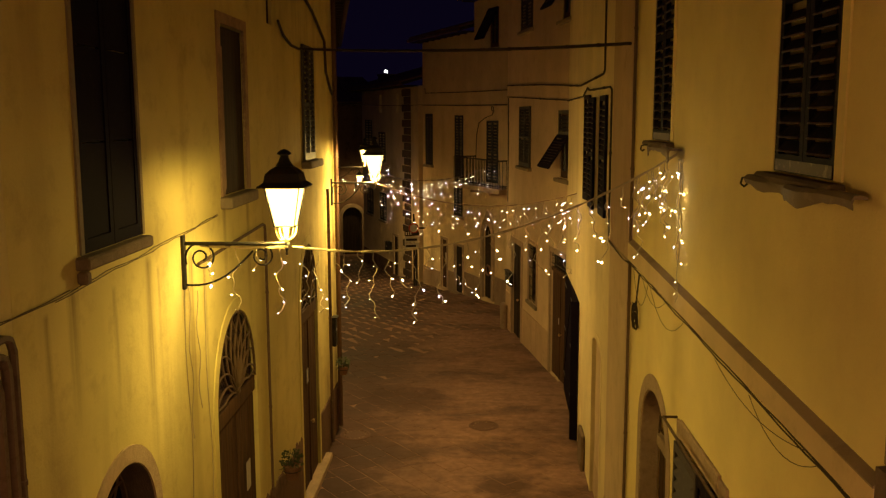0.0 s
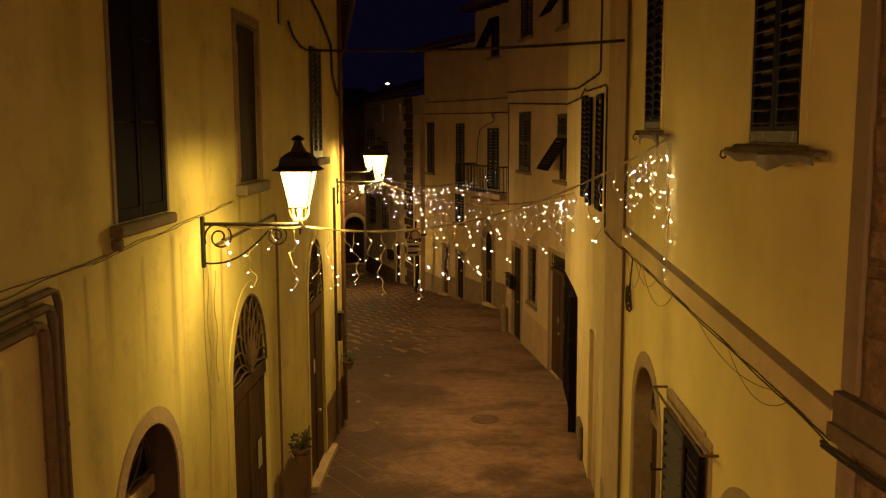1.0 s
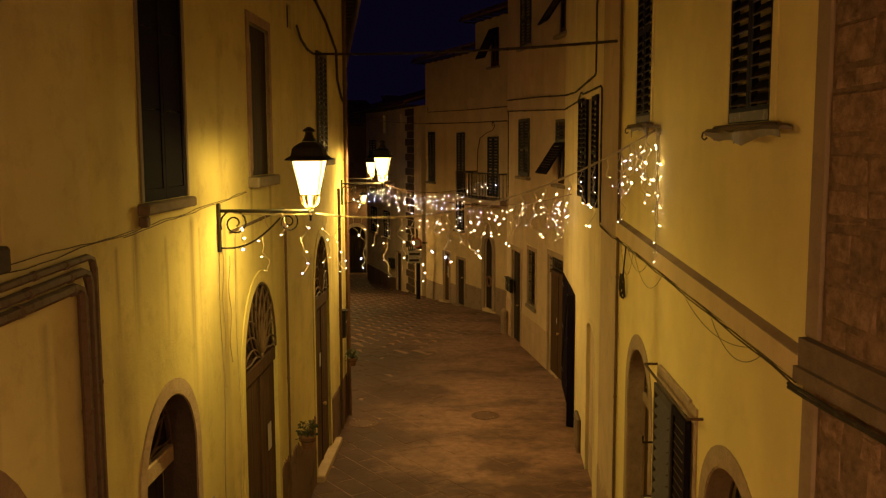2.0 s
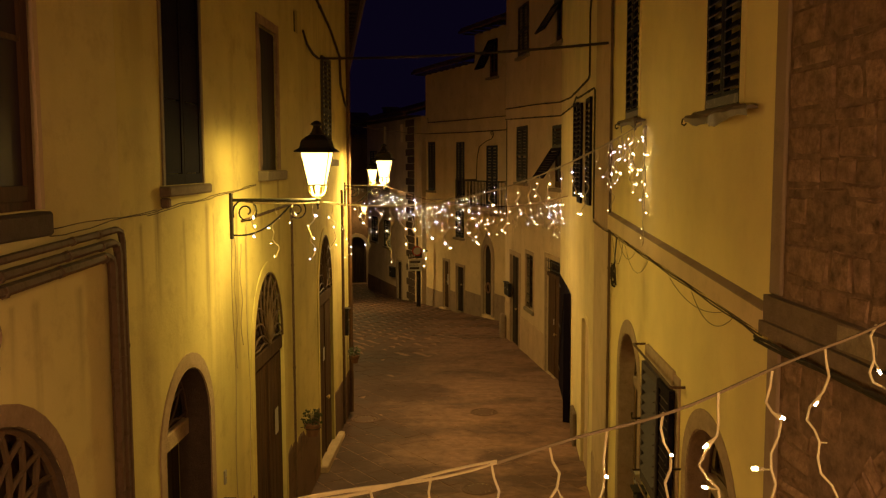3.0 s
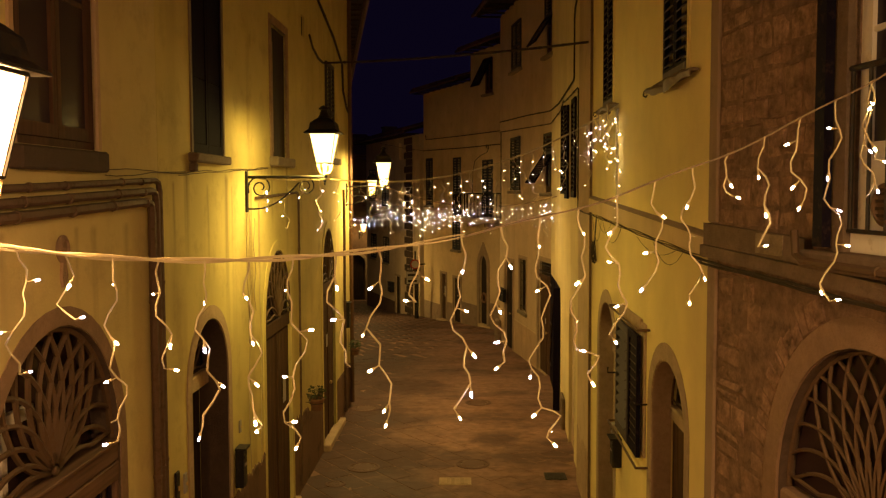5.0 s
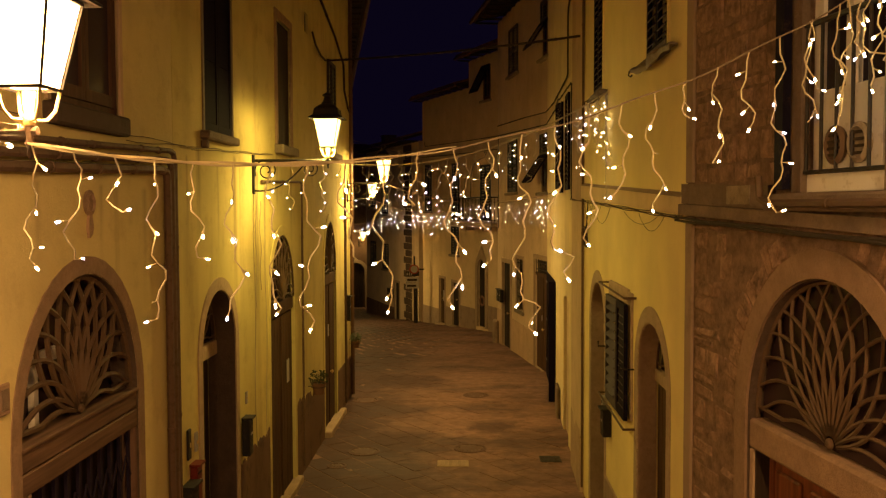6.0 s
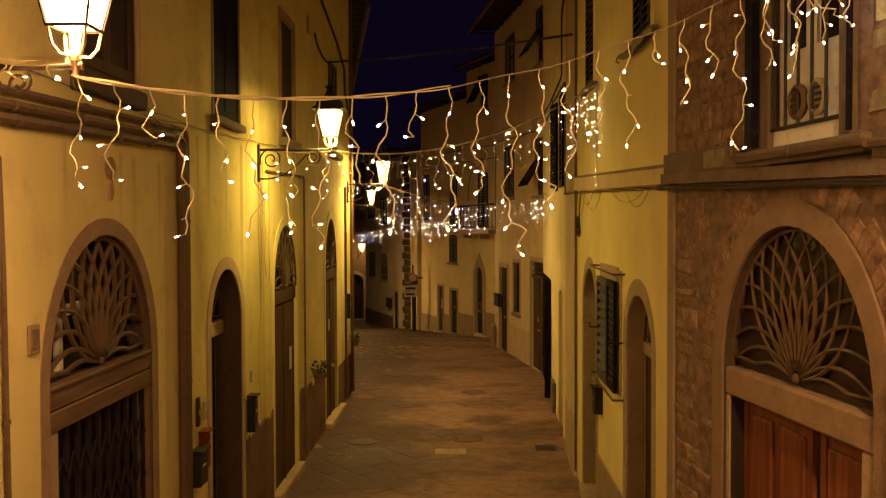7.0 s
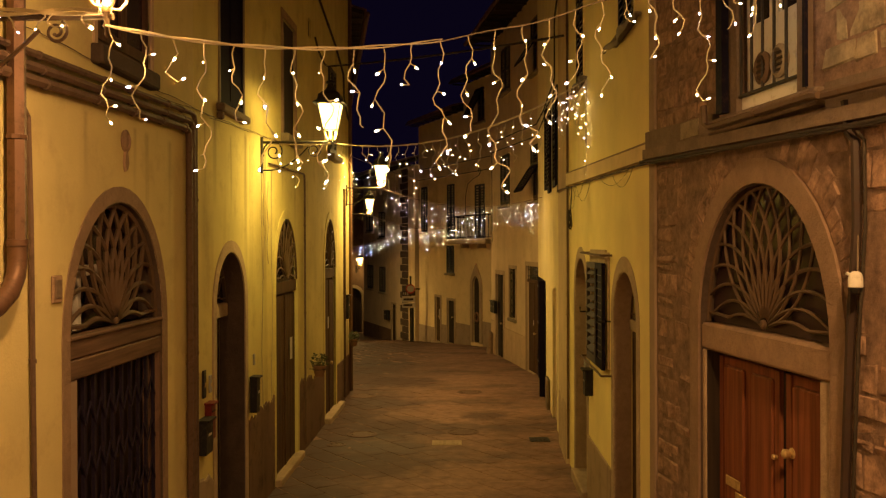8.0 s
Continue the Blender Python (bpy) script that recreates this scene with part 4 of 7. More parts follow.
    wall = part("wall", wall_mesh(s0, s1, -0.3, 10.0, [portal, win, winb]), MORTAR, h, "rough mortar between the stones")
    house_shell(h, s0, s1, -0.3, 10.0, 7.0)
    tiled_roof(h, s0, s1, 10.0, 7.0, 0.6, ends=0.02)
    surround(h, portal, 0.16, 0.018, PORTAL_STONE, label="broad smooth sandstone arch surround")
    surround(h, portal, 0.0, -0.001, DEEP_BROWN, -0.008, back=0.12, name="door_reveal", label="dark stone door reveal")
    for a, b in ((portal.s0 + 0.009, y(2.65)), (y(1.10), portal.s1 - 0.009)):
        part("door_frame", boxed(a, b, 0.01, 0.22, 0.0, 2.568, bevel=0.008), DRESSED, h, "stone door frame")
    part("transom", boxed(portal.s0 + 0.009, portal.s1 - 0.009, 0.002, 0.24, 2.57, 2.765, bevel=0.018), PORTAL_STONE, h, "stone transom over the door")
    fan_grille(h, portal, 2.77, 0.06, BRONZE_IRON, 12, 0.70, 0.0125, glass=BROWN_GLASS)
    part("door_jamb", boxed(y(2.648), y(2.636), 0.02, 0.20, 0.02, 2.565), OLD_WOOD, h, "dark wooden lining of the door reveal")
    panel_door(h, y(2.632), y(1.745), 0.06, 2.53, 0.105, RED_WOOD, 2, (0.12, 0.30, 0.36), "closed reddish panelled door leaf", None)
    # stile between the leaves, its shadow put into the wood colour
    part("door_post", boxed(y(1.742), y(1.663), 0.135, 0.175, 0.06, 2.53), OLD_WOOD, h, "meeting stile toned dark for its shadow")
    panel_door(h, y(1.66), y(1.102), 0.06, 2.53, 0.105, RED_WOOD, 1, (0.12, 0.30, 0.36), "closed reddish panelled door leaf", (y(1.57), 2.05))
    stub = lathe(bmesh.new(), [(0.014, 0), (0.014, 0.012), (0.02, 0.022), (0.012, 0.032)], 10)
    bmesh.ops.rotate(stub, verts=stub.verts, cent=(0, 0, 0), matrix=Matrix.Rotation(radians(90), 3, "X"))
    bmesh.ops.translate(stub, verts=stub.verts, vec=(y(1.78), 0.108, 1.98))
    part("door_pull", stub, BRASS, h, "small tarnished door pull", True)
    for k, (yy, zz) in enumerate(((2.39, 1.655), (2.24, 1.57))):
        part("letter_slot", boxed(y(yy + 0.11), y(yy - 0.11), 0.092, 0.100, zz - 0.035, zz + 0.035, bevel=0.004), BRASS, h, "worn brass letter slot")
    part("door_step", boxed(portal.s0 - 0.2, portal.s1 + 0.2, -0.25, 0.2, -0.1, 0.06, bevel=0.015), DRESSED, h, "stone doorstep")
    # railed white window
    casement(h, win, 0.03, WHITE_PAINT, bars=1, leaves=2, label="white painted balcony window with glass panes")
    part("window_panel", boxed(win.s0 + 0.1, win.s1 - 0.1, 0.004, 0.016, win.z0 + 0.07, win.z0 + 0.55, bevel=0.004), WHITE_PAINT, h, "white lower window panel")
    part("window_threshold", boxed(win.s0, win.s1, -0.005, 0.05, win.z0 + 0.002, win.z0 + 0.12), WHITE_PAINT, h, "white painted threshold")
    for k, s in enumerate((win.s0 + 0.30, win.s1 - 0.27)):
        v = lathe(bmesh.new(), [(0.02, 0), (0.10, 0.0), (0.105, 0.02), (0.08, 0.035), (0.075, 0.012), (0.02, 0.012)], 20)
        bmesh.ops.rotate(v, verts=v.verts, cent=(0, 0, 0), matrix=Matrix.Rotation(radians(90), 3, "X"))
        bmesh.ops.translate(v, verts=v.verts, vec=(s, 0.002, win.z0 + 0.245))
        ring = part("vent_ring", v, BRONZE_IRON if k == 0 else SILL_STONE, h, "round wall vent grille", True)
        bm = bmesh.new()
        for j in range(4):
            box(bm, s - 0.065, s + 0.065, -0.022, -0.014, win.z0 + 0.185 + j * 0.035, win.z0 + 0.20 + j * 0.035)
        part("vent_slat", bm, OLD_WOOD, ring)
    surround(h, win, 0.10, 0.045, DARK_STONE, name="window_surround", label="grey stone window surround")
    part("folded_shutter", boxed(win.s0 - 0.20, win.s0 - 0.105, -0.10, -0.05, win.z0 + 0.02, win.z1), NAVY_PAINT, h, "dark folded shutter and gap strip by the window")
    # narrow strip painted in for the dark gap, no shutter leaf
    part("folded_shutter", boxed(win.s1 + 0.105, win.s1 + 0.135, -0.07, -0.05, win.z0 + 0.02, win.z1), NAVY_PAINT, h, "dark folded shutter and gap strip by the window")
    window_sill(h, win.s0 - 0.36, win.s1 + 0.30, win.z0 - 0.004, 0.10, 0.10, DARK_STONE)
    rail = part("railing", tube(bmesh.new(), [(win.s0 - 0.02, -0.02, win.z0 + 0.92), (win.s1 + 0.02, -0.02, win.z0 + 0.92)], 0.016, 6), IRON, h, "black iron window railing")
    part("bottom_rail", tube(bmesh.new(), [(win.s0 - 0.02, -0.02, win.z0 + 0.11), (win.s1 + 0.02, -0.02, win.z0 + 0.11)], 0.012, 6), IRON, rail)
    for i in range(6):
        s = win.s0 + 0.02 + i * (win.s1 - win.s0 - 0.04) / 5
        part("baluster", tube(bmesh.new(), [(s, -0.02, win.z0 + 0.10), (s, -0.02, win.z0 + 0.92)], 0.0105, 6), IRON, rail)
    shutter_pair(h, winb.s0, winb.s1, winb.z0, winb.z1, 0.05, NAVY_PAINT)
    band(h, s0, 0.15, -0.3, 4.050, 0.02, GREY_RENDER, "pilaster", "smooth brown plaster strip at the house edge")
    band(h, s0, 0.15, 4.295, 9.9, 0.02, GREY_RENDER, "pilaster", "smooth brown plaster strip at the house edge")
    ledge(h, s0, s1, (4.06, 3.79), (4.14, 3.87), 0.075, DARK_STONE, "string_course", "weathered sandstone string course")
    ledge(h, s0, win.s0 - 0.37, (4.143, 4.105), (4.29, 4.25), 0.05, DARK_STONE, "string_course", "dark sandstone band with one pale patched block")
    part("pale_block", boxed(y(2.95), y(2.62), -0.058, -0.045, 4.135, 4.255), BLOCK_PALE, h, "pale patched stone")
    ledge(h, win.s1 + 0.31, s1, (4.065, 3.874), (4.21, 4.02), 0.05, DARK_STONE, "string_course", "dark sandstone band")
    return h, wall, (portal, win, winb)


def far_houses():
    # -- slim house beside the yellow one
    F = SLIM_FACE
    y = F.s
    h = thing("house", F.m, "narrow cream plastered house with a shuttered tall window", "house", "houses along the street")
    nd = Opening(y(13.48), y(12.36), 0.0, 2.40, 0.13)
    tw = Opening(y(13.60), y(12.20), 4.40, 6.03)
    s0, s1 = 0.0, F.len - 0.004
    part("wall", wall_mesh(s0, s1, -0.3, 9.8, [nd, tw]), PALE_YELLOW, h)
    house_shell(h, s0, s1, -0.3, 9.8, 7.0)
    tiled_roof(h, s0, s1, 9.8, 7.0, 0.6, ends=0.02)
    # one pilaster in two plasters: lamplight below and shade above as colour
    band(h, y(11.32), s1 - 0.02, -0.3, 4.2, 0.05, CREAM, "pilaster", "rendered pilaster strip toned paler for lamplight")
    band(h, y(11.32), s1 - 0.02, 4.203, 9.7, 0.05, TAWNY, "pilaster", "rendered pilaster strip toned darker for lamp shade")
    surround(h, nd, 0.08, 0.006, PALE_YELLOW)
    part("blind_panel", boxed(nd.s0, nd.s1, 0.055, 0.20, -0.2, nd.z1 + nd.rise), CREAM, h, "walled-up plaster panel in the narrow doorway")
    part("worn_foot", boxed(nd.s0 + 0.02, nd.s1 - 0.02, 0.046, 0.054, -0.1, 0.55, bevel=0.004), TAWNY, h, "flaked lower plaster")
    shutter(h, y(12.88), tw.s1, tw.z0, tw.z1, -0.022, NAVY_PAINT, 0, label="closed dark louvred shutter leaf")
    shutter(h, y(14.27), y(13.64), tw.z0 - 0.03, tw.z1, -0.026, NAVY_PAINT, 0, "high", label="dark louvred shutter leaf folded back on the wall")
    shutter(h, y(14.62), y(14.29), tw.z0 + 0.05, tw.z1 + 0.05, -0.03, NAVY_PAINT, 7, "high", label="dark louvred shutter leaf swung off the wall")
    casement(h, tw, 0.2, label="window behind a half-open shutter")
    part("corner_guard", boxed(y(14.85), y(14.25), -0.07, -0.004, -0.3, 0.62, bevel=0.02), DARK_STONE, h, "worn stone guard at the wall foot")
    ragged_band(h, y(11.30), s1 - 0.04, -0.3, 0.85, 0.057, DRESSED, 17, "worn foot of the pilaster with flaking edge")
    # -- house on the bend
    F = BEND_FACE
    y = F.s
    h = thing("house", F.m, "cream plastered house on the bend with tilted awning shutters", "house", "houses along the street")
    dd = Opening(y(20.20), y(18.80), 0.0, 2.78)
    gw = Opening(y(22.40), y(21.55), 1.24, 2.66)
    do = Opening(y(24.36), y(23.22), -0.1, 2.44)
    wa = Opening(y(23.50), y(22.30), 4.52, 6.0)
    wb = Opening(y(19.56), y(18.62), 4.47, 5.88)
    ua = Opening(y(23.38), y(22.20), 7.85, 9.15)
    ub = Opening(y(19.50), y(18.60), 7.72, 9.10)
    s0, s1 = 0.0, F.len
    part("wall", wall_mesh(s0, s1, -0.4, 9.75, [dd, gw, do, wa, wb, ua, ub]), CREAM, h)
    house_shell(h, s0, s1, -0.4, 9.75, 7.0)
    tiled_roof(h, s0, s1, 9.75, 7.0, 0.75)
    surround(h, dd, 0.12, 0.02, DRESSED)
    part("transom", boxed(dd.s0, dd.s1, 0.02, 0.12, 2.36, 2.44), BROWN_WOOD, h)
    iron_bars(h, dd.s0, dd.s1, 2.44, 2.78, 0.03, 7, 2, name="transom_grille")
    part("transom_glass", boxed(dd.s0, dd.s1, 0.08, 0.088, 2.44, 2.78), GLASS, h)
    d = plank_door(h, dd, 0.05, BROWN_WOOD, 8, 2.36, "closed brown wooden double door with a sticker")
    part("sticker", boxed(y(19.62), y(19.50), 0.038, 0.046, 1.25, 1.38), PAPER, d, "small white sticker")
    # two dark leaves folded back along the neighbour's front
    for pa, pb in (((1.645, 18.72), (1.62, 17.15)), ((1.62, 17.1), (1.585, 15.70)), ((1.60, 15.60), (1.475, 15.66))):
        d = Vector(pb) - Vector(pa)
        a, b = pose(pa[0], pa[1], 0, 0, 0, math.degrees(math.atan2(d.y, d.x))), d.length
        leaf = part("door_leaf", boxed(0, b, -0.02, 0.02, 0.06, 2.56, bevel=0.006), BLACK_PAINT, h, "dark door leaf folded back against the wall")
        leaf.matrix_local = F.m.inverted() @ a
        if b < 0.5:
            continue
        for z in (0.45, 1.4, 2.3):
            part("hinge", boxed(0.0, 0.5, -0.028, -0.021, z, z + 0.05), IRON, leaf, "iron strap hinge")
        part("brace", tube(bmesh.new(), [(0.1, -0.03, 0.5), (b - 0.05, -0.035, 2.2)], 0.012, 6), IRON, leaf, "slanted iron brace")
    surround(h, gw, 0.10, 0.02, DRESSED, name="window_surround")
    casement(h, gw, 0.10)
    iron_bars(h, gw.s0, gw.s1, gw.z0, gw.z1, 0.02, 6, 6)
    window_sill(h, gw.s0 - 0.1, gw.s1 + 0.1, gw.z0 - 0.01, 0.09, 0.06)
    surround(h, do, 0.13, 0.03, DRESSED)
    plank_door(h, do, 0.04, OLD_WOOD, 6, None, "dark recessed wooden door")
    for o in (wa, ua):
        shutter_pair(h, o.s0, o.s1, o.z0, o.z1, -0.025, WORN_PAINT)
        window_sill(h, o.s0 - 0.1, o.s1 + 0.1, o.z0 - 0.01, 0.08, 0.12)
    for o in (wb, ub):
        mid = (o.s0 + o.s1) / 2
        casement(h, o, 0.03)
        zc = o.z0 + (o.z1 - o.z0) * 0.62
        shutter(h, o.s0, o.s1, zc, o.z1, -0.025, WORN_PAINT, label="louvred upper shutter panel")
        shutter(h, o.s0 - 0.1, o.s1 - 0.1, o.z0 + 0.1, zc + 0.02, -0.03, NAVY_PAINT, tilt=33, slat=-10, step=0.065, label="louvred shutter panel pushed out like an awning")
        window_sill(h, o.s0 - 0.1, o.s1 + 0.1, o.z0 - 0.01, 0.08, 0.12)
    band(h, s0, do.s0 - 0.14, -0.4, 0.95, 0.02, TAWNY, "plinth", "tawny render plinth")
    band(h, do.s1 + 0.14, dd.s0 - 0.13, -0.4, 0.88, 0.02, TAWNY, "plinth", "tawny render plinth")
    part("corner_guard", boxed(-0.02, 0.32, -0.18, -0.022, -0.4, 0.6, bevel=0.05), GREY_RENDER, h, "worn stone corner guard")
    # -- far house with the balcony
    F = FAR_FACE
    y = F.s
    h = thing("house", F.m, "straw-coloured plastered house with an iron balcony and blue shutters", "house", "houses along the street")
    d1 = Opening(y(34.25), y(33.75), -0.68, 1.17)
    d2 = Opening(y(33.00), y(32.36), -0.62, 1.10)
    ar = Opening(y(30.66), y(30.04), -0.36, 1.72, 0.44)
    lw = Opening(y(33.05), y(32.38), 2.22, 3.32)
    w1 = Opening(y(35.74), y(35.10), 3.92, 5.87)
    w2 = Opening(y(32.98), y(32.32), 3.60, 5.80)
    w3 = Opening(y(30.42), y(29.64), 3.60, 5.62)
    at = Opening(y(30.29), y(29.65), 7.96, 9.20)
    cut = y(31.46)
    s0, s1 = 0.0, F.len + 1.6
    part("wall", wall_mesh(s0, cut, -2.0, 8.60, [d1, d2, lw, w1, w2]), STRAW, h)
    part("wall", wall_mesh(cut + 0.003, s1, -2.0, 9.58, [ar, w3, at]), STRAW, h)
    house_shell(h, s0, cut, -2.0, 8.60, 6.0)
    house_shell(h, cut + 0.004, s1, -2.0, 9.58, 6.0)
    tiled_roof(h, s0, cut, 8.62, 6.0, 0.5, ends=0.02)
    tiled_roof(h, cut, s1, 9.60, 6.0, 0.5, ends=0.02)
    for o in (d1, d2):
        surround(h, o, 0.10, 0.03, DRESSED)
        plank_door(h, o, 0.03, BROWN_WOOD if o is d1 else OLD_WOOD, 4, None, "brown wooden house door" if o is d1 else "dark recessed house door")
        part("door_step", boxed(o.s0 - 0.1, o.s1 + 0.1, -0.2, 0.1, o.z0 - 0.6, o.z0, bevel=0.01), DRESSED, h, "stone doorstep")
    part("notice", boxed(d1.s0 + 0.32, d1.s0 + 0.58, 0.018, 0.024, 0.25, 0.68), PAPER, h, "white paper notice on the door")
    surround(h, ar, 0.20, 0.05, DRESSED, label="pointed stone door surround", point=0.30)
    plank_door(h, Opening(ar.s0, ar.s1, ar.z0, 1.72), 0.04, OLD_WOOD, 4, 2.2, "dark arched door with a wreath", handle=False)
    wreath = [(( ar.s0 + ar.s1) / 2 + 0.17 * math.cos(t), 0.0, 0.62 + 0.17 * math.sin(t)) for t in [2 * math.pi * i / 14 for i in range(15)]]
    part("wreath", tube(bmesh.new(), wreath, 0.035, 6), TERRACOTTA, h, "dull red door wreath", True)
    for o in (lw, w1, w2, w3):
        shutter_pair(h, o.s0, o.s1, o.z0, o.z1, -0.02, BLUE_PAINT, 0.1)
    for o in (lw, w1):
        window_sill(h, o.s0 - 0.1, o.s1 + 0.1, o.z0 - 0.01, 0.09, 0.12)
    casement(h, at, 0.03)
    shutter(h, at.s0 - 0.02, at.s1 + 0.02, at.z0 + 0.12, at.z1, -0.03, NAVY_PAINT, tilt=27, slat=-8, step=0.066, label="attic shutter pushed out like an awning")
    window_sill(h, at.s0 - 0.1, at.s1 + 0.1, at.z0 - 0.01, 0.08, 0.12)
    ba, bb = y(31.3), F.len + 1.5
    deck = part("balcony", boxed(ba, bb, -0.85, 0.0, 3.40, 3.56, bevel=0.02), DRESSED, h, "stone balcony slab with iron railing")
    pts = [(ba + 0.03, -0.01, 4.42), (ba + 0.03, -0.82, 4.42), (bb - 0.03, -0.82, 4.42), (bb - 0.03, -0.01, 4.42)]
    part("handrail", tube(bmesh.new(), pts, 0.022, 6), IRON, deck, "iron handrail")
    part("bottom_rail", tube(bmesh.new(), [(p[0], p[1], 3.64) for p in pts], 0.014, 6), IRON, deck)
    bm = bmesh.new()
    tube(bm, [(0, 0, 3.56), (0, 0, 4.42)], 0.011, 5)
    me = bpy.data.meshes.new("baluster")
    bm.to_mesh(me)
    bm.free()
    me.materials.append(IRON)
    n = int((bb - ba) / 0.12)
    for i in range(n + 1):
        again("baluster", me, deck, pose(ba + 0.03 + i * (bb - ba - 0.06) / n, -0.82, 0))
    for s in (ba + 0.03, bb - 0.03):
        for i in range(1, 7):
            again("baluster", me, deck, pose(s, -0.82 + i * 0.12, 0))
    for s in (ba + 0.3, (ba + bb) / 2, bb - 0.3):
        part("bracket", prism(bmesh.new(), [(s - 0.07, 3.39), (s + 0.07, 3.39), (s + 0.05, 3.22), (s - 0.05, 3.22)], -0.32, 0.0), DRESSED, deck)
    arm = [(F.s(yy), -0.82 if yy > 28.3 else -0.6, zz) for yy, zz in ((29.58, 4.42), (29.52, 5.2), (29.36, 5.56), (28.9, 5.72), (28.45, 5.80), (28.33, 5.92), (28.36, 6.04), (28.46, 6.06), (28.5, 5.98), (28.42, 5.93))]
    part("awning_arm", tube(bmesh.new(), arm, 0.014, 5), IRON, deck, "thin bent iron arm over the balcony", True)
    for a, b in ((s0, d1.s0 - 0.13), (d1.s1 + 0.13, d2.s0 - 0.13), (d2.s1 + 0.13, ar.s0 - 0.24), (ar.s1 + 0.24, s1)):
        mid = (a + b) / 2
        z = -0.22 + 0.72 * min(1.0, mid / F.len)
        band(h, a, b, -2.0, z, 0.02, GREY_RENDER, "plinth", "grey stained render plinth", 0.005)
    # -- end house with quoins
    F = END_FACE
    y = F.s
    h = thing("house", F.m, "yellow plastered corner house with stone quoins", "house", "houses along the street")
    wins = [Opening(y(45.1), y(44.05), 1.05, 2.30), Opening(y(42.75), y(41.75), 0.98, 2.25), Opening(y(45.3), y(44.1), 4.1, 5.62), Opening(y(42.85), y(41.8), 3.75, 5.05)]
    do = Opening(y(40.65), y(39.95), -1.40, 0.46)
    slots = [Opening(y(42.75), y(42.35), 5.95, 6.75), Opening(y(40.0), y(39.6), 5.95, 6.75)]
    s0, s1 = 0.0, F.len
    part("wall", wall_mesh(s0, s1, -3.0, 7.0, wins + slots + [do]), CREAM, h)
    for o in slots:
        part("slot_back", boxed(o.s0, o.s1, 0.25, 0.28, o.z0, o.z1), OLD_WOOD, h, "dark attic slot")
    house_shell(h, s0, s1, -3.0, 7.0, 5.5)
    tiled_roof(h, s0, s1, 7.02, 5.5, 0.7)
    # made-up stack: its height is set to cover the far floodlight
    stack = part("chimney", boxed(y(44.0) + 0.55, y(44.0) + 1.15, 0.15, 0.75, 6.9, 7.67, bevel=0.02), DARK_STONE, h, "added dark stack that hides the far floodlight")
    part("chimney_cap", boxed(y(44.0) + 0.5, y(44.0) + 1.2, 0.10, 0.80, 7.67, 7.74, bevel=0.01), DARK_STONE, stack)
    for o in wins:
        shutter_pair(h, o.s0, o.s1, o.z0, o.z1, -0.02, BLUE_PAINT, 0.12)
        window_sill(h, o.s0 - 0.1, o.s1 + 0.1, o.z0 - 0.01, 0.09, 0.1)
    surround(h, do, 0.10, 0.03, DRESSED)
    plank_door(h, do, 0.04, OLD_WOOD, 4, None, "dark house door", handle=False)
    band(h, s0, do.s0 - 0.11, -3.0, -0.80, 0.03, DAMP_RENDER, "plinth", "dark render plinth")
    z, k = -1.4, 0
    while z < 6.9:
        w = 1.25 if k % 2 else 0.95
        part("quoin", boxed(s1 - 1.05 - w, s1 - 1.05, -0.04, 0.1, z + 0.01, z + 0.31, bevel=0.02), DEEP_BROWN, h)
        z += 0.32
        k += 1
    # -- left row beyond the corner
    F = Face((-3.05, 16.75), (-6.75, 38.0))
    y = F.s
    h = thing("house", F.m, "dim plastered house behind the street corner", "house", "houses along the street")
    ws = [Opening(y(v), y(v + 1.1), 4.2, 5.9) for v in (19.0, 24.5, 29.0, 35.0)]
    ds = [Opening(y(v), y(v + 1.2), -1.2 if v > 25 else 0.0, 2.2 if v < 25 else 1.2) for v in (20.5, 26.5, 33.0)]
    part("wall", wall_mesh(0.0, F.len, -3.0, 8.6, ws + ds), TAWNY, h)
    house_shell(h, 0.0, F.len, -3.0, 8.6, 5.0)
    tiled_roof(h, 0.0, F.len, 8.62, 5.0, 0.6)
    for o in ws:
        shutter_pair(h, o.s0, o.s1, o.z0, o.z1, -0.02, NAVY_PAINT, 0.12)
    for o in ds:
        plank_door(h, o, 0.2, OLD_WOOD, 4, None, "dark house door", handle=False)
    # -- house that closes the lane
    F = Face((-13.5, 47.5), (-6.6, 50.5))
    h = thing("house", F.m, "dark stone house with an arched doorway closing the lane", "house", "houses along the street")
    do = Opening(F.len - 1.55, F.len - 0.45, -1.9, 0.25, 0.55)
    part("wall", wall_mesh(0.0, F.len + 1.0, -3.0, 6.4, [do]), DAMP_RENDER, h)
    house_shell(h, 0.0, F.len + 1.0, -3.0, 6.4, 5.0)
    tiled_roof(h, 0.0, F.len + 1.0, 6.42, 5.0, 0.6)
    surround(h, do, 0.2, 0.06, DRESSED)
    plank_door(h, do, 0.22, OLD_WOOD, 4, 0.8, "dark arched door", handle=False)


def ground_height(y):
    ys = (-14.0, 8.0, 16.0, 22.0, 25.0, 30.0, 34.0, 37.0, 41.0, 60.0)
    zs = (0.0, 0.0, 0.03, -0.02, -0.12, -0.45, -0.73, -1.0, -1.36, -2.4)
    return float(np.interp(y, ys, zs))


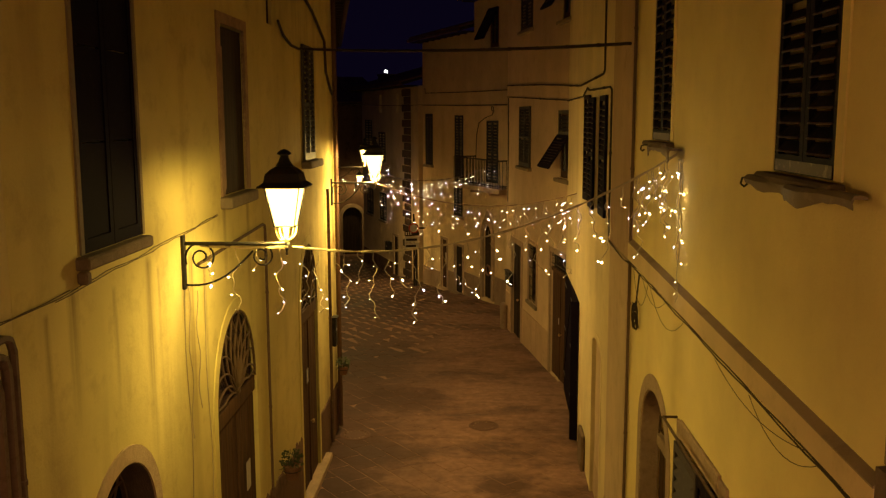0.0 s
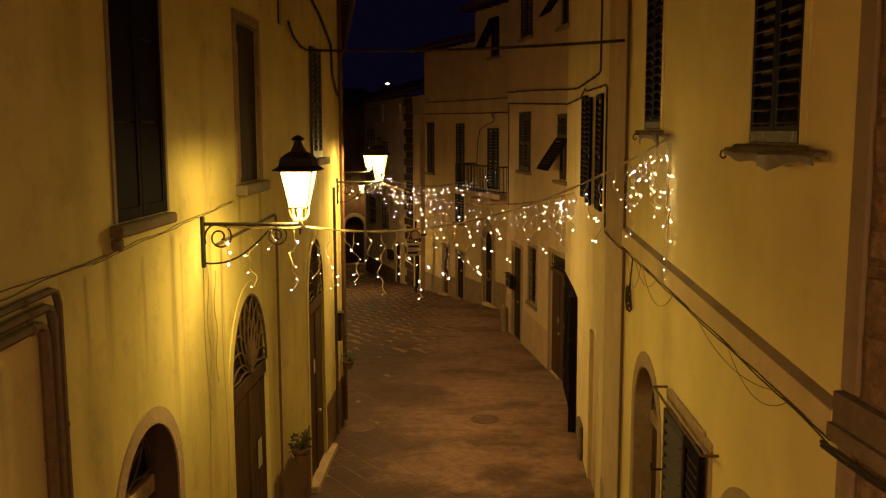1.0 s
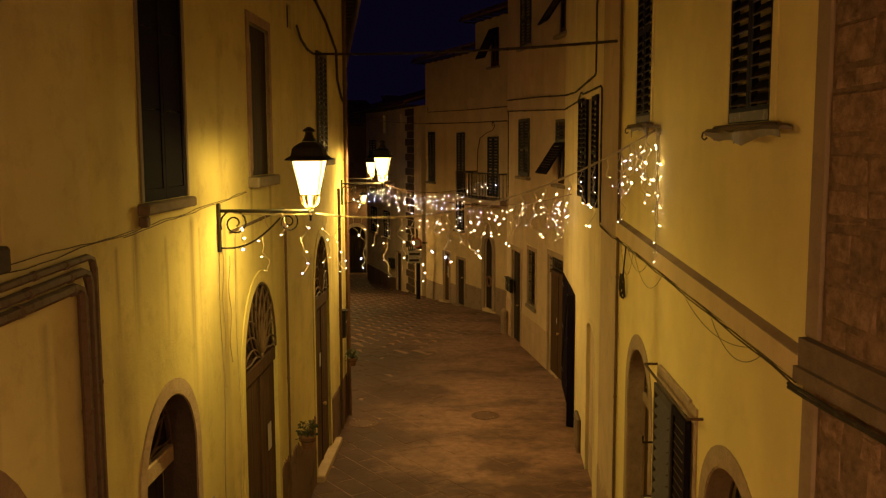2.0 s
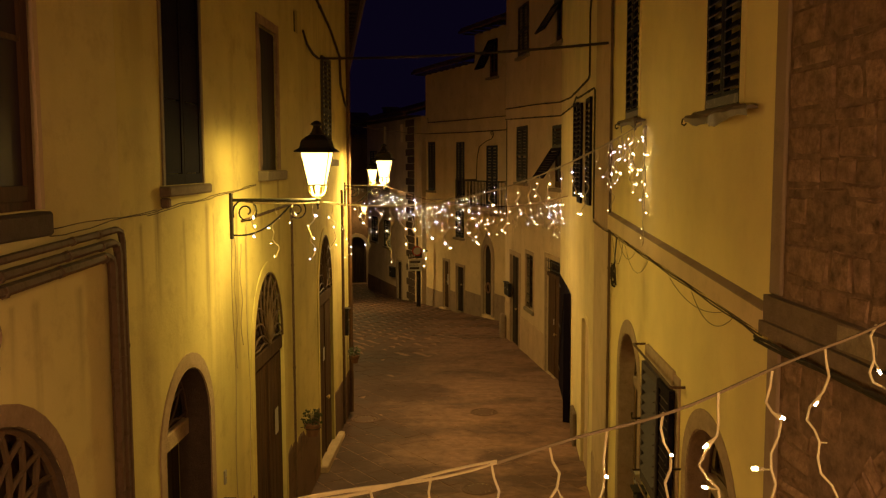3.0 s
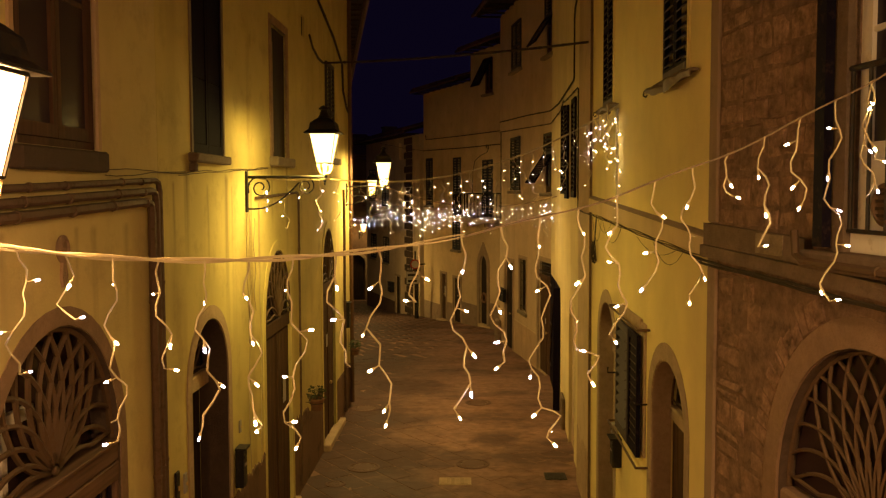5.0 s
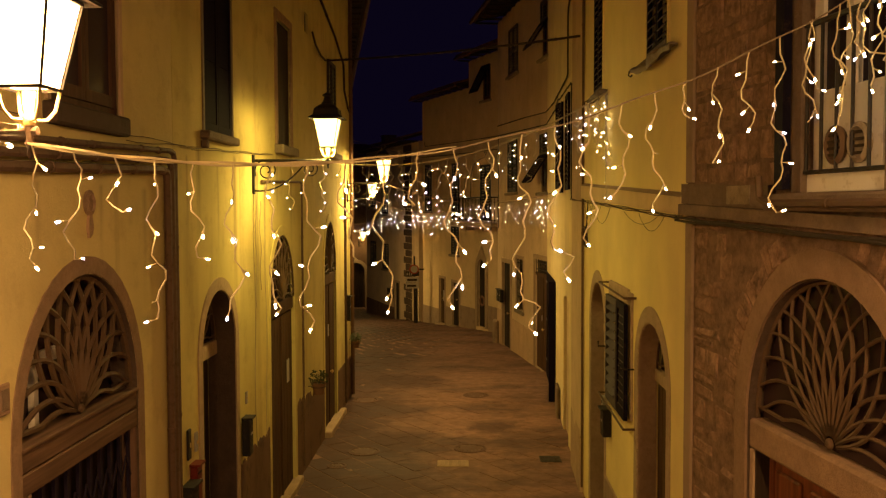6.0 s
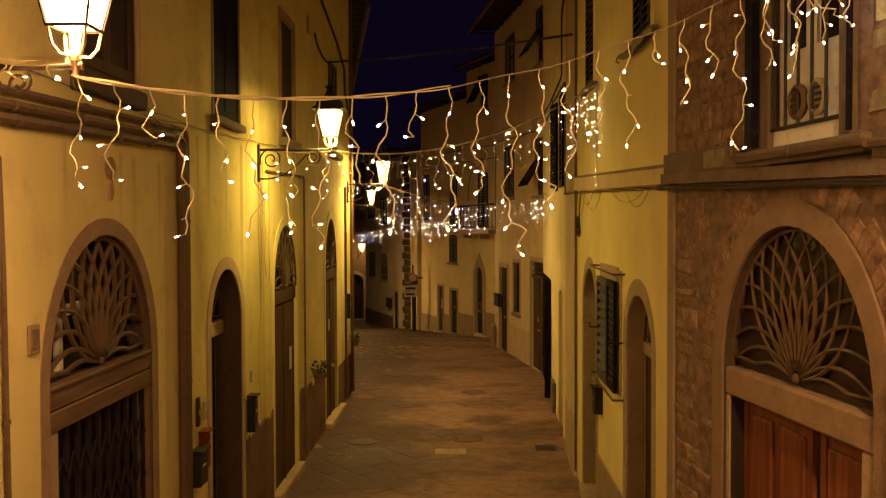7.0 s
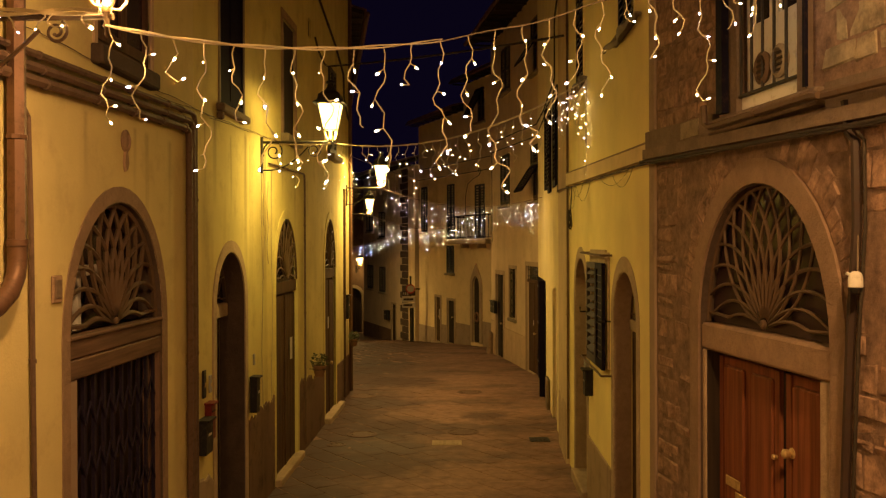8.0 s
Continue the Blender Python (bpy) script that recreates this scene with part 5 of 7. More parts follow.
def street_edges(y):
    """Left and right edge of the paved street at y."""
    left = float(np.interp(y, (-14, 16.4, 16.8, 38, 50), (-2.3, -2.8, -3.1, -6.8, -12)))
    right = float(np.interp(y, (-14, 0.4, 3.78, 9.8, 18.75, 25.2, 25.3, 29.3, 36.1, 37.0, 46, 52), (4.7, 2.25, 1.72, 1.60, 1.70, 0.60, 0.9, 0.6, -2.45, -2.7, -6.2, -7.0)))
    return left, right


def ground():
    bm = bmesh.new()
    rows = []
    ys = [-14 + 0.5 * i for i in range(133)] + [70, 120, 400, 1500]
    xs = (-1500, -300, -60, -20, -8, -5, -3.5, -2.5, -1.5, -0.5, 0.5, 1.5, 2.5, 4, 8, 20, 60, 300, 1500)
    ys = [-1500, -300, -60] + ys
    for y in ys:
        rows.append([bm.verts.new((x, y, ground_height(y) - 0.0045)) for x in xs])
    for a, b in zip(rows, rows[1:]):
        for j in range(len(xs) - 1):
            bm.faces.new((a[j], a[j + 1], b[j + 1], b[j]))
    g = link_mesh("ground", bm, JOINT)
    tagged(g, "sandy bedding under the street paving", "ground", kind="structure")
    return g


def slab_mesh(w, l, h, rnd):
    bm = bmesh.new()
    c = 0.005
    top = [(-w / 2 + c, -l / 2 + c), (w / 2 - c, -l / 2 + c), (w / 2 - c, l / 2 - c), (-w / 2 + c, l / 2 - c)]
    low = [(-w / 2, -l / 2), (w / 2, -l / 2), (w / 2, l / 2), (-w / 2, l / 2)]
    t = [bm.verts.new((x + rnd.uniform(-0.004, 0.004), y + rnd.uniform(-0.004, 0.004), h + rnd.uniform(-0.003, 0.003))) for x, y in top]
    m = [bm.verts.new((x, y, h - 0.005)) for x, y in low]
    b = [bm.verts.new((x, y, 0)) for x, y in low]
    bm.faces.new(t)
    for p, q in ((t, m), (m, b)):
        for i in range(4):
            bm.faces.new((p[i], q[i], q[(i + 1) % 4], p[(i + 1) % 4]))
    bmesh.ops.recalc_face_normals(bm, faces=bm.faces)
    return bm


def paving():
    """Rectangular slabs laid aslant across the street, the nearer ones as pieces, the rest joined."""
    rnd = random.Random(11)
    road = new("road")
    tagged(road, "worn sandstone slabs laid aslant across the street", "road", kind="structure")
    meshes = []
    for _ in range(6):
        bm = slab_mesh(0.3865, 0.6065, 0.075, rnd)
        me = bpy.data.meshes.new("slab")
        bm.to_mesh(me)
        bm.free()
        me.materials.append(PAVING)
        meshes.append(me)
    turn = radians(38)
    ca, sa = math.cos(turn), math.sin(turn)
    joined_v, joined_f = [], []
    near = 0
    cells = []
    for i in range(-150, 150):
        for j in range(-110, 110):
            u, v = i * 0.395, j * 0.615 + (0.3075 if i % 2 else 0)
            x, y = u * ca - v * sa, u * sa + v * ca + 15
            if not -13 < y < 49:
                continue
            l, r = street_edges(y)
            if l - 0.1 < x < r + 0.12:
                cells.append((x, y))
    cells.sort(key=lambda c: abs(c[1] - 12.0))
    for x, y in cells:
        z = ground_height(y) - 0.075 + rnd.uniform(-0.0015, 0.0015)
        slope = math.degrees(math.atan(ground_height(y + 0.5) - ground_height(y - 0.5)))
        m = pose(x, y, z, slope + rnd.uniform(-0.12, 0.12), rnd.uniform(-0.12, 0.12), math.degrees(turn))
        if near < 300:
            again("slab", meshes[rnd.randrange(6)], road, m)
            near += 1
        else:
            me = meshes[rnd.randrange(6)]
            k = len(joined_v)
            joined_v += [tuple(m @ v.co) for v in me.vertices]
            joined_f += [tuple(k + q for q in p.vertices) for p in me.polygons]
    me = bpy.data.meshes.new("far_slabs")
    me.from_pydata(joined_v, [], joined_f)
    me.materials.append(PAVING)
    ob = new("far_slabs", me)
    ob.parent = road
    tagged(ob, kind="stuff")


def stone_courses(wall, openings, y_of):
    """Squared rubble in uneven courses, left out where the openings and bands are."""
    rnd = random.Random(7)
    portal, win, winb = openings
    z = 0.0
    blocks = []
    while z < 7.4:
        hgt = rnd.choice((0.07, 0.10, 0.13, 0.17, 0.20))
        if z < 4.07 < z + hgt or (3.97 < z < 4.28):
            z = 4.28
            continue
        s = 0.17
        while s < 5.4:
            w = rnd.uniform(0.11, 0.34)
            if s < 0.18:
                w = rnd.choice((0.22, 0.34, 0.46))
            a, b = s, s + w
            s = b
            zc, sc = z + hgt / 2, (a + b) / 2
            skip = False
            for o, g in ((portal, 0.18), (win, 0.22), (winb, 0.15)):
                c, half = (o.s0 + o.s1) / 2, (o.s1 - o.s0) / 2 + g
                if o.rise and zc > o.z1:
                    if ((sc - c) / (half + 0.22 + w / 2)) ** 2 + ((z - o.z1) / (o.rise + g + 0.22)) ** 2 < 1:
                        skip = True
                elif b > o.s0 - g and a < o.s1 + g and z + hgt > o.z0 - 0.02 and z < o.z1 + (0.15 if not o.rise else 0):
                    if a < o.s0 - g - 0.1:
                        b = o.s0 - g
                    elif b > o.s1 + g + 0.1:
                        a = o.s1 + g
                    else:
                        skip = True
            smeared = sc < portal.s0 + 0.1 and zc < 4.0 and sc > 0.42 and rnd.random() < 0.62
            if not skip and not smeared and b - a > 0.08:
                blocks.append((a, b, z, z + hgt))
        z += hgt
    # arch stones that fan out round the portal
    c, half = (portal.s0 + portal.s1) / 2, (portal.s1 - portal.s0) / 2 + 0.17
    fan = []
    n = 37
    for i in range(n):
        t0, t1 = math.pi * (i + 0.04) / n, math.pi * (i + 0.96) / n
        r = rnd.uniform(0.12, 0.24)
        ring = [(c - (half + e) * math.cos(t), portal.z1 + (portal.rise + 0.17 + e) * math.sin(t)) for e, t in ((0.0, t0), (0.0, t1), (r, t1), (r, t0))]
        if all(q < 3.99 and s > 0.62 for s, q in ring):
            fan.append(ring)
    for ring in fan:
        bm = bmesh.new()
        out = -rnd.uniform(0.005, 0.012)
        mx, mz = sum(p[0] for p in ring) / 4, sum(p[1] for p in ring) / 4
        back = [bm.verts.new((x, 0.05, q)) for x, q in ring]
        mid = [bm.verts.new((x, out + 0.010, q)) for x, q in ring]
        frn = [bm.verts.new((x + (mx - x) * 0.14, out + rnd.uniform(-0.004, 0.004), q + (mz - q) * 0.14)) for x, q in ring]
        for p, q in ((back, mid), (mid, frn)):
            for i in range(4):
                bm.faces.new((p[i], p[(i + 1) % 4], q[(i + 1) % 4], q[i]))
        bm.faces.new(frn)
        part("arch_stone", bm, BLOCK, wall)
    blocks.sort(key=lambda q: abs((q[0] + q[1]) / 2 - 0.9) + 0.25 * abs((q[2] + q[3]) / 2 - 3.0))
    rest = bmesh.new()
    for k, (a, b, za, zb) in enumerate(blocks):
        bm = rest if k >= 298 else bmesh.new()
        j = 0.005
        out = -rnd.uniform(0.000, 0.012)
        c = rnd.uniform(0.010, 0.022)
        outer = [(a + j, za + j), (b - j, za + j), (b - j, zb - j), (a + j, zb - j)]
        outer = [(x + rnd.uniform(-0.013, 0.013), q + rnd.uniform(-0.011, 0.011)) for x, q in outer]
        mx, mz = (a + b) / 2, (za + zb) / 2
        back = [bm.verts.new((x, 0.05, q)) for x, q in outer]
        mid = [bm.verts.new((x, out + 0.012, q)) for x, q in outer]
        frn = [bm.verts.new((x + (c if x < mx else -c), out + rnd.uniform(-0.010, 0.010), q + (c if q < mz else -c))) for x, q in outer]
        peak = bm.verts.new((mx + rnd.uniform(-0.04, 0.04), out - rnd.uniform(0.0, 0.006), mz))
        for p, q in ((back, mid), (mid, frn)):
            for i in range(4):
                bm.faces.new((p[i], p[(i + 1) % 4], q[(i + 1) % 4], q[i]))
        for i in range(4):
            bm.faces.new((frn[i], frn[(i + 1) % 4], peak))
        if k < 298:
            # upper stones past the window take the paler sandstone
            part("stone", bm, BLOCK_PALE if a > win.s1 and za > 4.2 else BLOCK, wall)
    tagged(part("far_stones", rest, BLOCK_JOINED, wall), kind="stuff")


# ---- street lamps ----
def street_lamp(m, glass, arm=0.95, tint=LAMP_TINT, power=1.0, iron=None, curl=1.0, label="lit wall lantern on a scrolled wrought-iron bracket"):
    """A bracket lamp in the frame of its wall: x along, y inwards, z up; the origin is the arm's foot on the wall."""
    lamp = thing("street_lamp", m, label, "street lamp", "lanterns along the street")
    iron = iron or IRON
    part("wall_plate", boxed(-0.03, 0.03, -0.03, 0.0, -0.40, 0.07, bevel=0.006), iron, lamp, "iron wall plate")
    part("arm", tube(bmesh.new(), [(0, 0.0, 0), (0, -arm - 0.03, 0)], 0.017, 8), iron, lamp, "straight iron arm", True)

    def turned(pts):
        return [(0.0, -p[0], p[2]) for p in pts]

    part("scroll", tube(bmesh.new(), turned(spiral(0.17, -0.12 - 0.05 * (1 - curl), 0.145 * curl, 0.03 * curl, 205, -420)), 0.009, 6), iron, lamp, "curled iron scroll", True)
    part("scroll", tube(bmesh.new(), turned(spiral(arm * 0.76, -0.025 - 0.08 * curl, 0.10 * curl, 0.025 * curl, 60, 60 - 560)), 0.008, 6), iron, lamp, "curled iron scroll", True)
    brace = [(0, -0.02, -0.36)] + [(0, -0.02 - (arm * 0.68 - 0.02) * f, -0.36 + 0.10 * f + 0.20 * f * f + (-0.05) * math.sin(f * math.pi)) for f in [i / 10 for i in range(11)]]
    part("brace", tube(bmesh.new(), brace, 0.010, 6), iron, lamp, "curved iron brace", True)
    part("finial", lathe(bmesh.new(), [(0.004, -0.10), (0.012, -0.085), (0.008, -0.065), (0.019, -0.045), (0.012, -0.025), (0.02, 0.0), (0.02, 0.03)], 10, (0, -arm, 0)), iron, lamp, "turned drop finial", True)
    lantern = new("lantern", None)
    lantern.parent = lamp
    lantern.matrix_local = pose(0, -arm, 0.02)
    lantern["label"] = "four-sided lantern with a dark hood"
    z0, z1 = 0.135, 0.468
    a, b = 0.083, 0.143
    part("socket", lathe(bmesh.new(), [(0.022, 0.0), (0.028, 0.03), (0.018, 0.05), (0.022, 0.07), (0.022, 0.13)], 10), BRASS, lantern, "brass lamp holder", True)
    bm = bmesh.new()
    for sx, sy in ((-1, -1), (1, -1), (1, 1), (-1, 1)):
        tube(bm, [(0.014 * sx, 0.014 * sy, 0.02), (0.045 * sx, 0.045 * sy, 0.022), (0.068 * sx, 0.068 * sy, 0.06), (0.080 * sx, 0.080 * sy, z0)], 0.007, 5)
    part("cradle", bm, BRASS, lantern, "four curved brass legs", True)
    bm = bmesh.new()
    corners = ((-1, -1), (1, -1), (1, 1), (-1, 1))
    for (ax, ay), (bx, by) in zip(corners, corners[1:] + corners[:1]):
        tube(bm, [(a * ax * 1.02, a * ay * 1.02, z0), (b * ax * 1.02, b * ay * 1.02, z1)], 0.0055, 4)
        tube(bm, [(a * ax, a * ay, z0), (a * bx, a * by, z0)], 0.008, 4)
        tube(bm, [(b * ax, b * ay, z1), (b * bx, b * by, z1)], 0.010, 4)
    part("lantern_frame", bm, IRON, lantern, "thin iron lantern frame")
    k = 0.004
    bm = bmesh.new()
    for (ax, ay), (bx, by) in zip(corners, corners[1:] + corners[:1]):
        lo, hi = a - 0.005, b - 0.005
        vs = [bm.verts.new(p) for p in ((lo * ax, lo * ay, z0 + k), (lo * bx, lo * by, z0 + k), (hi * bx, hi * by, z1 - k), (hi * ax, hi * ay, z1 - k))]
        bm.faces.new(vs)
    vs = [bm.verts.new((0.08 * x, 0.08 * y, z0 + 0.006)) for x, y in corners]
    bm.faces.new(vs)
    pane = part("pane", bm, glass, lantern, "glowing frosted lantern glass")
    pane.visible_shadow = False
    part("hood", square_rings(bmesh.new(), [(0.155, z1 + 0.012), (0.200, z1 + 0.0), (0.200, z1 + 0.010), (0.152, z1 + 0.045), (0.138, z1 + 0.115), (0.10, z1 + 0.15), (0.06, z1 + 0.175)]), IRON, lantern, "dark sheet-metal hood")
    part("hood_cap", lathe(bmesh.new(), [(0.075, z1 + 0.178), (0.05, z1 + 0.215), (0.036, z1 + 0.255), (0.036, z1 + 0.265), (0.062, z1 + 0.275), (0.056, z1 + 0.29), (0.025, z1 + 0.312), (0.006, z1 + 0.318)], 14), IRON, lantern, "round chimney cap", True)
    down = bpy.data.lights.new("lantern_light", "AREA")
    down.shape, down.size, down.energy, down.color = "DISK", 0.14, DOWN * power, tint
    lit = new("lantern_light", down)
    lit.parent = lantern
    lit.matrix_local = pose(0, 0, z0 - 0.012)
    bulb = bpy.data.lights.new("lantern_bulb", "POINT")
    bulb.shadow_soft_size, bulb.energy, bulb.color = 0.085, INNER * power, tint
    lit = new("lantern_bulb", bulb)
    lit.parent = lantern
    lit.matrix_local = pose(0, 0, z1 - 0.010)
    return lamp


def street_lamps():
    street_lamp(LEFT.at(LEFT.s(7.62), 0, 4.68), LAMP_GLASS, 0.91, FIRST_TINT, 1.2)
    street_lamp(LEFT.at(LEFT.s(15.9), 0, 4.61), LAMP_GLASS, 0.78, LAMP_TINT, 2.8)
    street_lamp(LEFT.at(LEFT.s(0.08), 0, 4.41), NEAR_GLASS, 1.0, NEAR_TINT, 0.78, BRONZE_IRON, 0.55, "lit wall lantern with warm white glass on an iron bracket")
    # out-of-view lantern, added to brighten the stone front
    street_lamp(STONE_FACE.at(STONE_FACE.s(-1.7), 0, 4.95), NEAR_GLASS, 0.9, NEAR_TINT, 3.0)
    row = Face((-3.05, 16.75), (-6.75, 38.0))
    street_lamp(row.at(row.s(25.3), 0, 4.36), LAMP_GLASS, 1.13, LAMP_TINT, 1.6)
    # unseen lantern kept behind the corner, added to light the end house
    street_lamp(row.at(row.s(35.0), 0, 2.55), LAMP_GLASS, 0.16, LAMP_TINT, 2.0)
    end = Face((-13.5, 47.5), (-6.6, 50.5))
    street_lamp(end.at(end.len - 0.78, 0, 2.12), LAMP_GLASS, 0.9, LAMP_TINT, 0.5)


# ---- fairy lights ----
def bulb_mesh(name, glow):
    bm = lathe(bmesh.new(), [(0.0055, -0.014), (0.006, -0.012), (0.006, 0.0)], 6)
    for f in bm.faces:
        f.material_index = 0
    before = len(bm.faces)
    lathe(bm, [(0.0052, 0.0005), (0.0058, 0.010), (0.0054, 0.018), (0.0025, 0.022)], 6)
    bm.faces.ensure_lookup_table()
    for f in bm.faces[before:]:
        f.material_index = 1
    me = bpy.data.meshes.new(name)
    bmesh.ops.recalc_face_normals(bm, faces=bm.faces)
    bm.to_mesh(me)
    bm.free()
    me.materials.append(WIRE_WHITE)
    me.materials.append(glow)
    return me


WARM_BULB = bulb_mesh("bulb", BULB_WARM)
COOL_BULB = bulb_mesh("bulb", BULB_COOL)


def hang(a, b, sag, f):
    p = Vector(a).lerp(Vector(b), f)
    p.z -= 4 * sag * f * (1 - f)
    return p


def fairy_lights(a, b, sag, seed, spacing=0.145, span=(0.02, 0.985), bunch=0, long=0.62, label="string of icicle fairy lights hung across the street", wire=0.0062, cool=0.18, thick=0.0036, size=1.0, fade=1.0, drops=None, apart=(0.10, 0.135), sheath=None):
    """A twisted wire between two walls, short wavy drops along it and bulbs on the drops."""
    rnd = random.Random(seed)
    root = thing("fairy_lights", Matrix.Identity(4), label, "fairy lights", "strings of fairy lights")
    length = (Vector(b) - Vector(a)).length
    bm = bmesh.new()
    n = int(length * 16)
    thin = bmesh.new()
    for phase in (0, math.pi):
        pts = []
        for i in range(n + 1):
            f = i / n
            p = hang(a, b, sag, f)
            t = phase + f * length * 11
            pts.append(p + Vector((0, math.cos(t), math.sin(t))) * wire)
        k = int(n * fade)
        width = [wire if fade == 1 else wire - max(0.0, min(1.0, (i / n - fade + 0.16) / 0.16)) * (wire - 0.0028) for i in range(k + 1)]
        tube(bm, pts[:k + 1], wire, 4, width)
        if k < n and phase == 0:
            tube(thin, pts[k:], 0.0042, 4)
    part("wire", bm, sheath or WIRE_WHITE, root, "pale twisted wire", True)
    if fade < 1:
        part("bare_wire", thin, WIRE_DULL, root, "single dull brown wire", True)
    else:
        thin.free()
    count = int(length * (span[1] - span[0]) / spacing)
    spots = [span[0] + (span[1] - span[0]) * (i + 0.5 + rnd.uniform(-0.2, 0.2)) / count for i in range(count)]
    spots += [span[1] - rnd.uniform(0.0, 0.09) for _ in range(bunch)]
    if drops:
        spots = [f for f, _ in drops]
    along = (Vector(b) - Vector(a)).normalized()
    pattern = (0.62, 0.9, 0.36, 0.8, 0.5, 1.0, 0.7)
    for i, f in enumerate(spots):
        top = hang(a, b, sag, f)
        drop = drops[i][1] if drops else long * pattern[i % 7] * rnd.uniform(0.75, 1.15)
        steps = max(6, int(drop / 0.035))
        sway = [rnd.uniform(0, 6.28) for _ in range(4)]
        pts = []
        bulbs = []
        every = rnd.uniform(*apart)
        nxt = 0.075
        curl = rnd.random() < 0.42
        for j in range(steps + 1):
            g = j / steps
            d = drop * g
            wob = 0.026 * math.sin(d * 15 + sway[0]) + 0.017 * math.sin(d * 41 + sway[1])
            wob2 = 0.022 * math.sin(d * 19 + sway[2])
            p = top + along * wob * min(1, g * 4) + Vector((0, 1, 0)) * wob2 * min(1, g * 4) - Vector((0, 0, d))
            if curl and g > 0.8:
                p += along * 0.05 * math.sin((g - 0.8) * 12) + Vector((0, 0, 0.30 * drop * (g - 0.8)))
            pts.append(p)
            if d >= nxt or j == steps:
                nxt = d + every
                bulbs.append(p.copy())
        bm = tube(bmesh.new(), pts, thick, 4)
        stems = []
        for p in bulbs:
            az, el = rnd.uniform(0, 6.28), rnd.uniform(-1.1, 0.25)
            v = Vector((math.cos(az) * math.cos(el), math.sin(az) * math.cos(el) * 0.6, math.sin(el))).normalized()
            stems.append((p, v))
            tube(bm, [p, p + v * 0.022], 0.0025, 4)
        strand = part("drop", bm, sheath or WIRE_WHITE, root, smooth=True)
        for p, v in stems:
            if rnd.random() < 0.06:
                continue
            m = Matrix.Translation(p + v * 0.032) @ v.to_track_quat("Z", "Y").to_matrix().to_4x4() @ Matrix.Scale(size * (rnd.choice((0.45, 0.55, 0.65, 0.8, 1.0, 1.4)) if not drops else rnd.uniform(0.78, 1.02)), 4)
            again("bulb", COOL_BULB if rnd.random() < cool else WARM_BULB, strand, m)
    return root


def all_fairy_lights():
    lengths = (0.42, 0.40, 0.23, 0.60, 0.36, 0.55, 0.60, 0.62, 0.38, 0.62, 0.20, 0.60, 0.48, 0.85, 0.65, 0.50, 0.36, 0.46, 0.17, 0.40, 0.30, 0.75, 0.42, 0.55, 0.36, 0.5)
    drops = [(0.003 + 0.0388 * i, d) for i, d in enumerate(lengths)]
    drops += [(0.86, 0.3), (0.905, 0.38), (0.92, 0.28), (0.945, 0.45), (0.955, 0.32), (0.985, 0.3)]
    fairy_lights((-1.50, 0.08, 4.365), (2.08, 0.98, 5.236), 0.385, 3, drops=drops, apart=(0.115, 0.14), fade=0.44, thick=0.0038, size=0.86, label="string of warm icicle fairy lights tied to a window railing")
    fairy_lights((-1.66, 7.62, 4.66), (1.56, 7.62, 5.44), 0.31, 4, 0.115, bunch=9, thick=0.0034, size=0.62, cool=0.24, label="string of icicle fairy lights from lantern to shuttered window")
    fairy_lights((-2.40, 0.06, 4.43), (-1.52, 0.06, 4.425), 0.0, 15, 0.11, long=0.09, wire=0.011, thick=0.0046, label="fairy lights wound round a lamp bracket")
    fairy_lights((-2.46, 7.62, 4.66), (-1.70, 7.62, 4.655), 0.01, 14, 0.15, thick=0.0046, label="icicle fairy lights wound along a lamp bracket")
    fairy_lights((-1.97, 15.9, 4.61), (1.58, 16.2, 4.40), 0.31, 8, 0.12, bunch=6, long=0.64, cool=0.30, thick=0.0022, wire=0.005, size=0.7, sheath=WIRE_PINK)
    fairy_lights((-3.40, 25.3, 4.34), (0.36, 28.7, 4.40), 0.48, 9, 0.15, bunch=0, long=0.66, cool=0.30, thick=0.002, wire=0.006, size=0.9, sheath=WIRE_PINK)
    fairy_lights((-6.6, 38.6, 3.25), (-4.05, 38.2, 3.72), 0.12, 10, 0.15, bunch=0, long=0.6, cool=0.4, thick=0.003, wire=0.008, sheath=WIRE_PINK)
    # strands that hang flat on the yellow plaster below the window
    for k, (y, z, drop) in enumerate(((7.52, 5.40, 1.0), (7.44, 5.40, 0.75))):
        at = YELLOW_FACE.at(YELLOW_FACE.s(y), -0.055, z).translation
        to = YELLOW_FACE.at(YELLOW_FACE.s(y - 0.1), -0.055, z).translation
        fairy_lights(tuple(at), tuple(to), 0.0, 31 + k, 0.04, long=drop * 1.3, cool=0.05, thick=0.0032, size=0.55, label="icicle fairy lights hanging flat on the plaster")


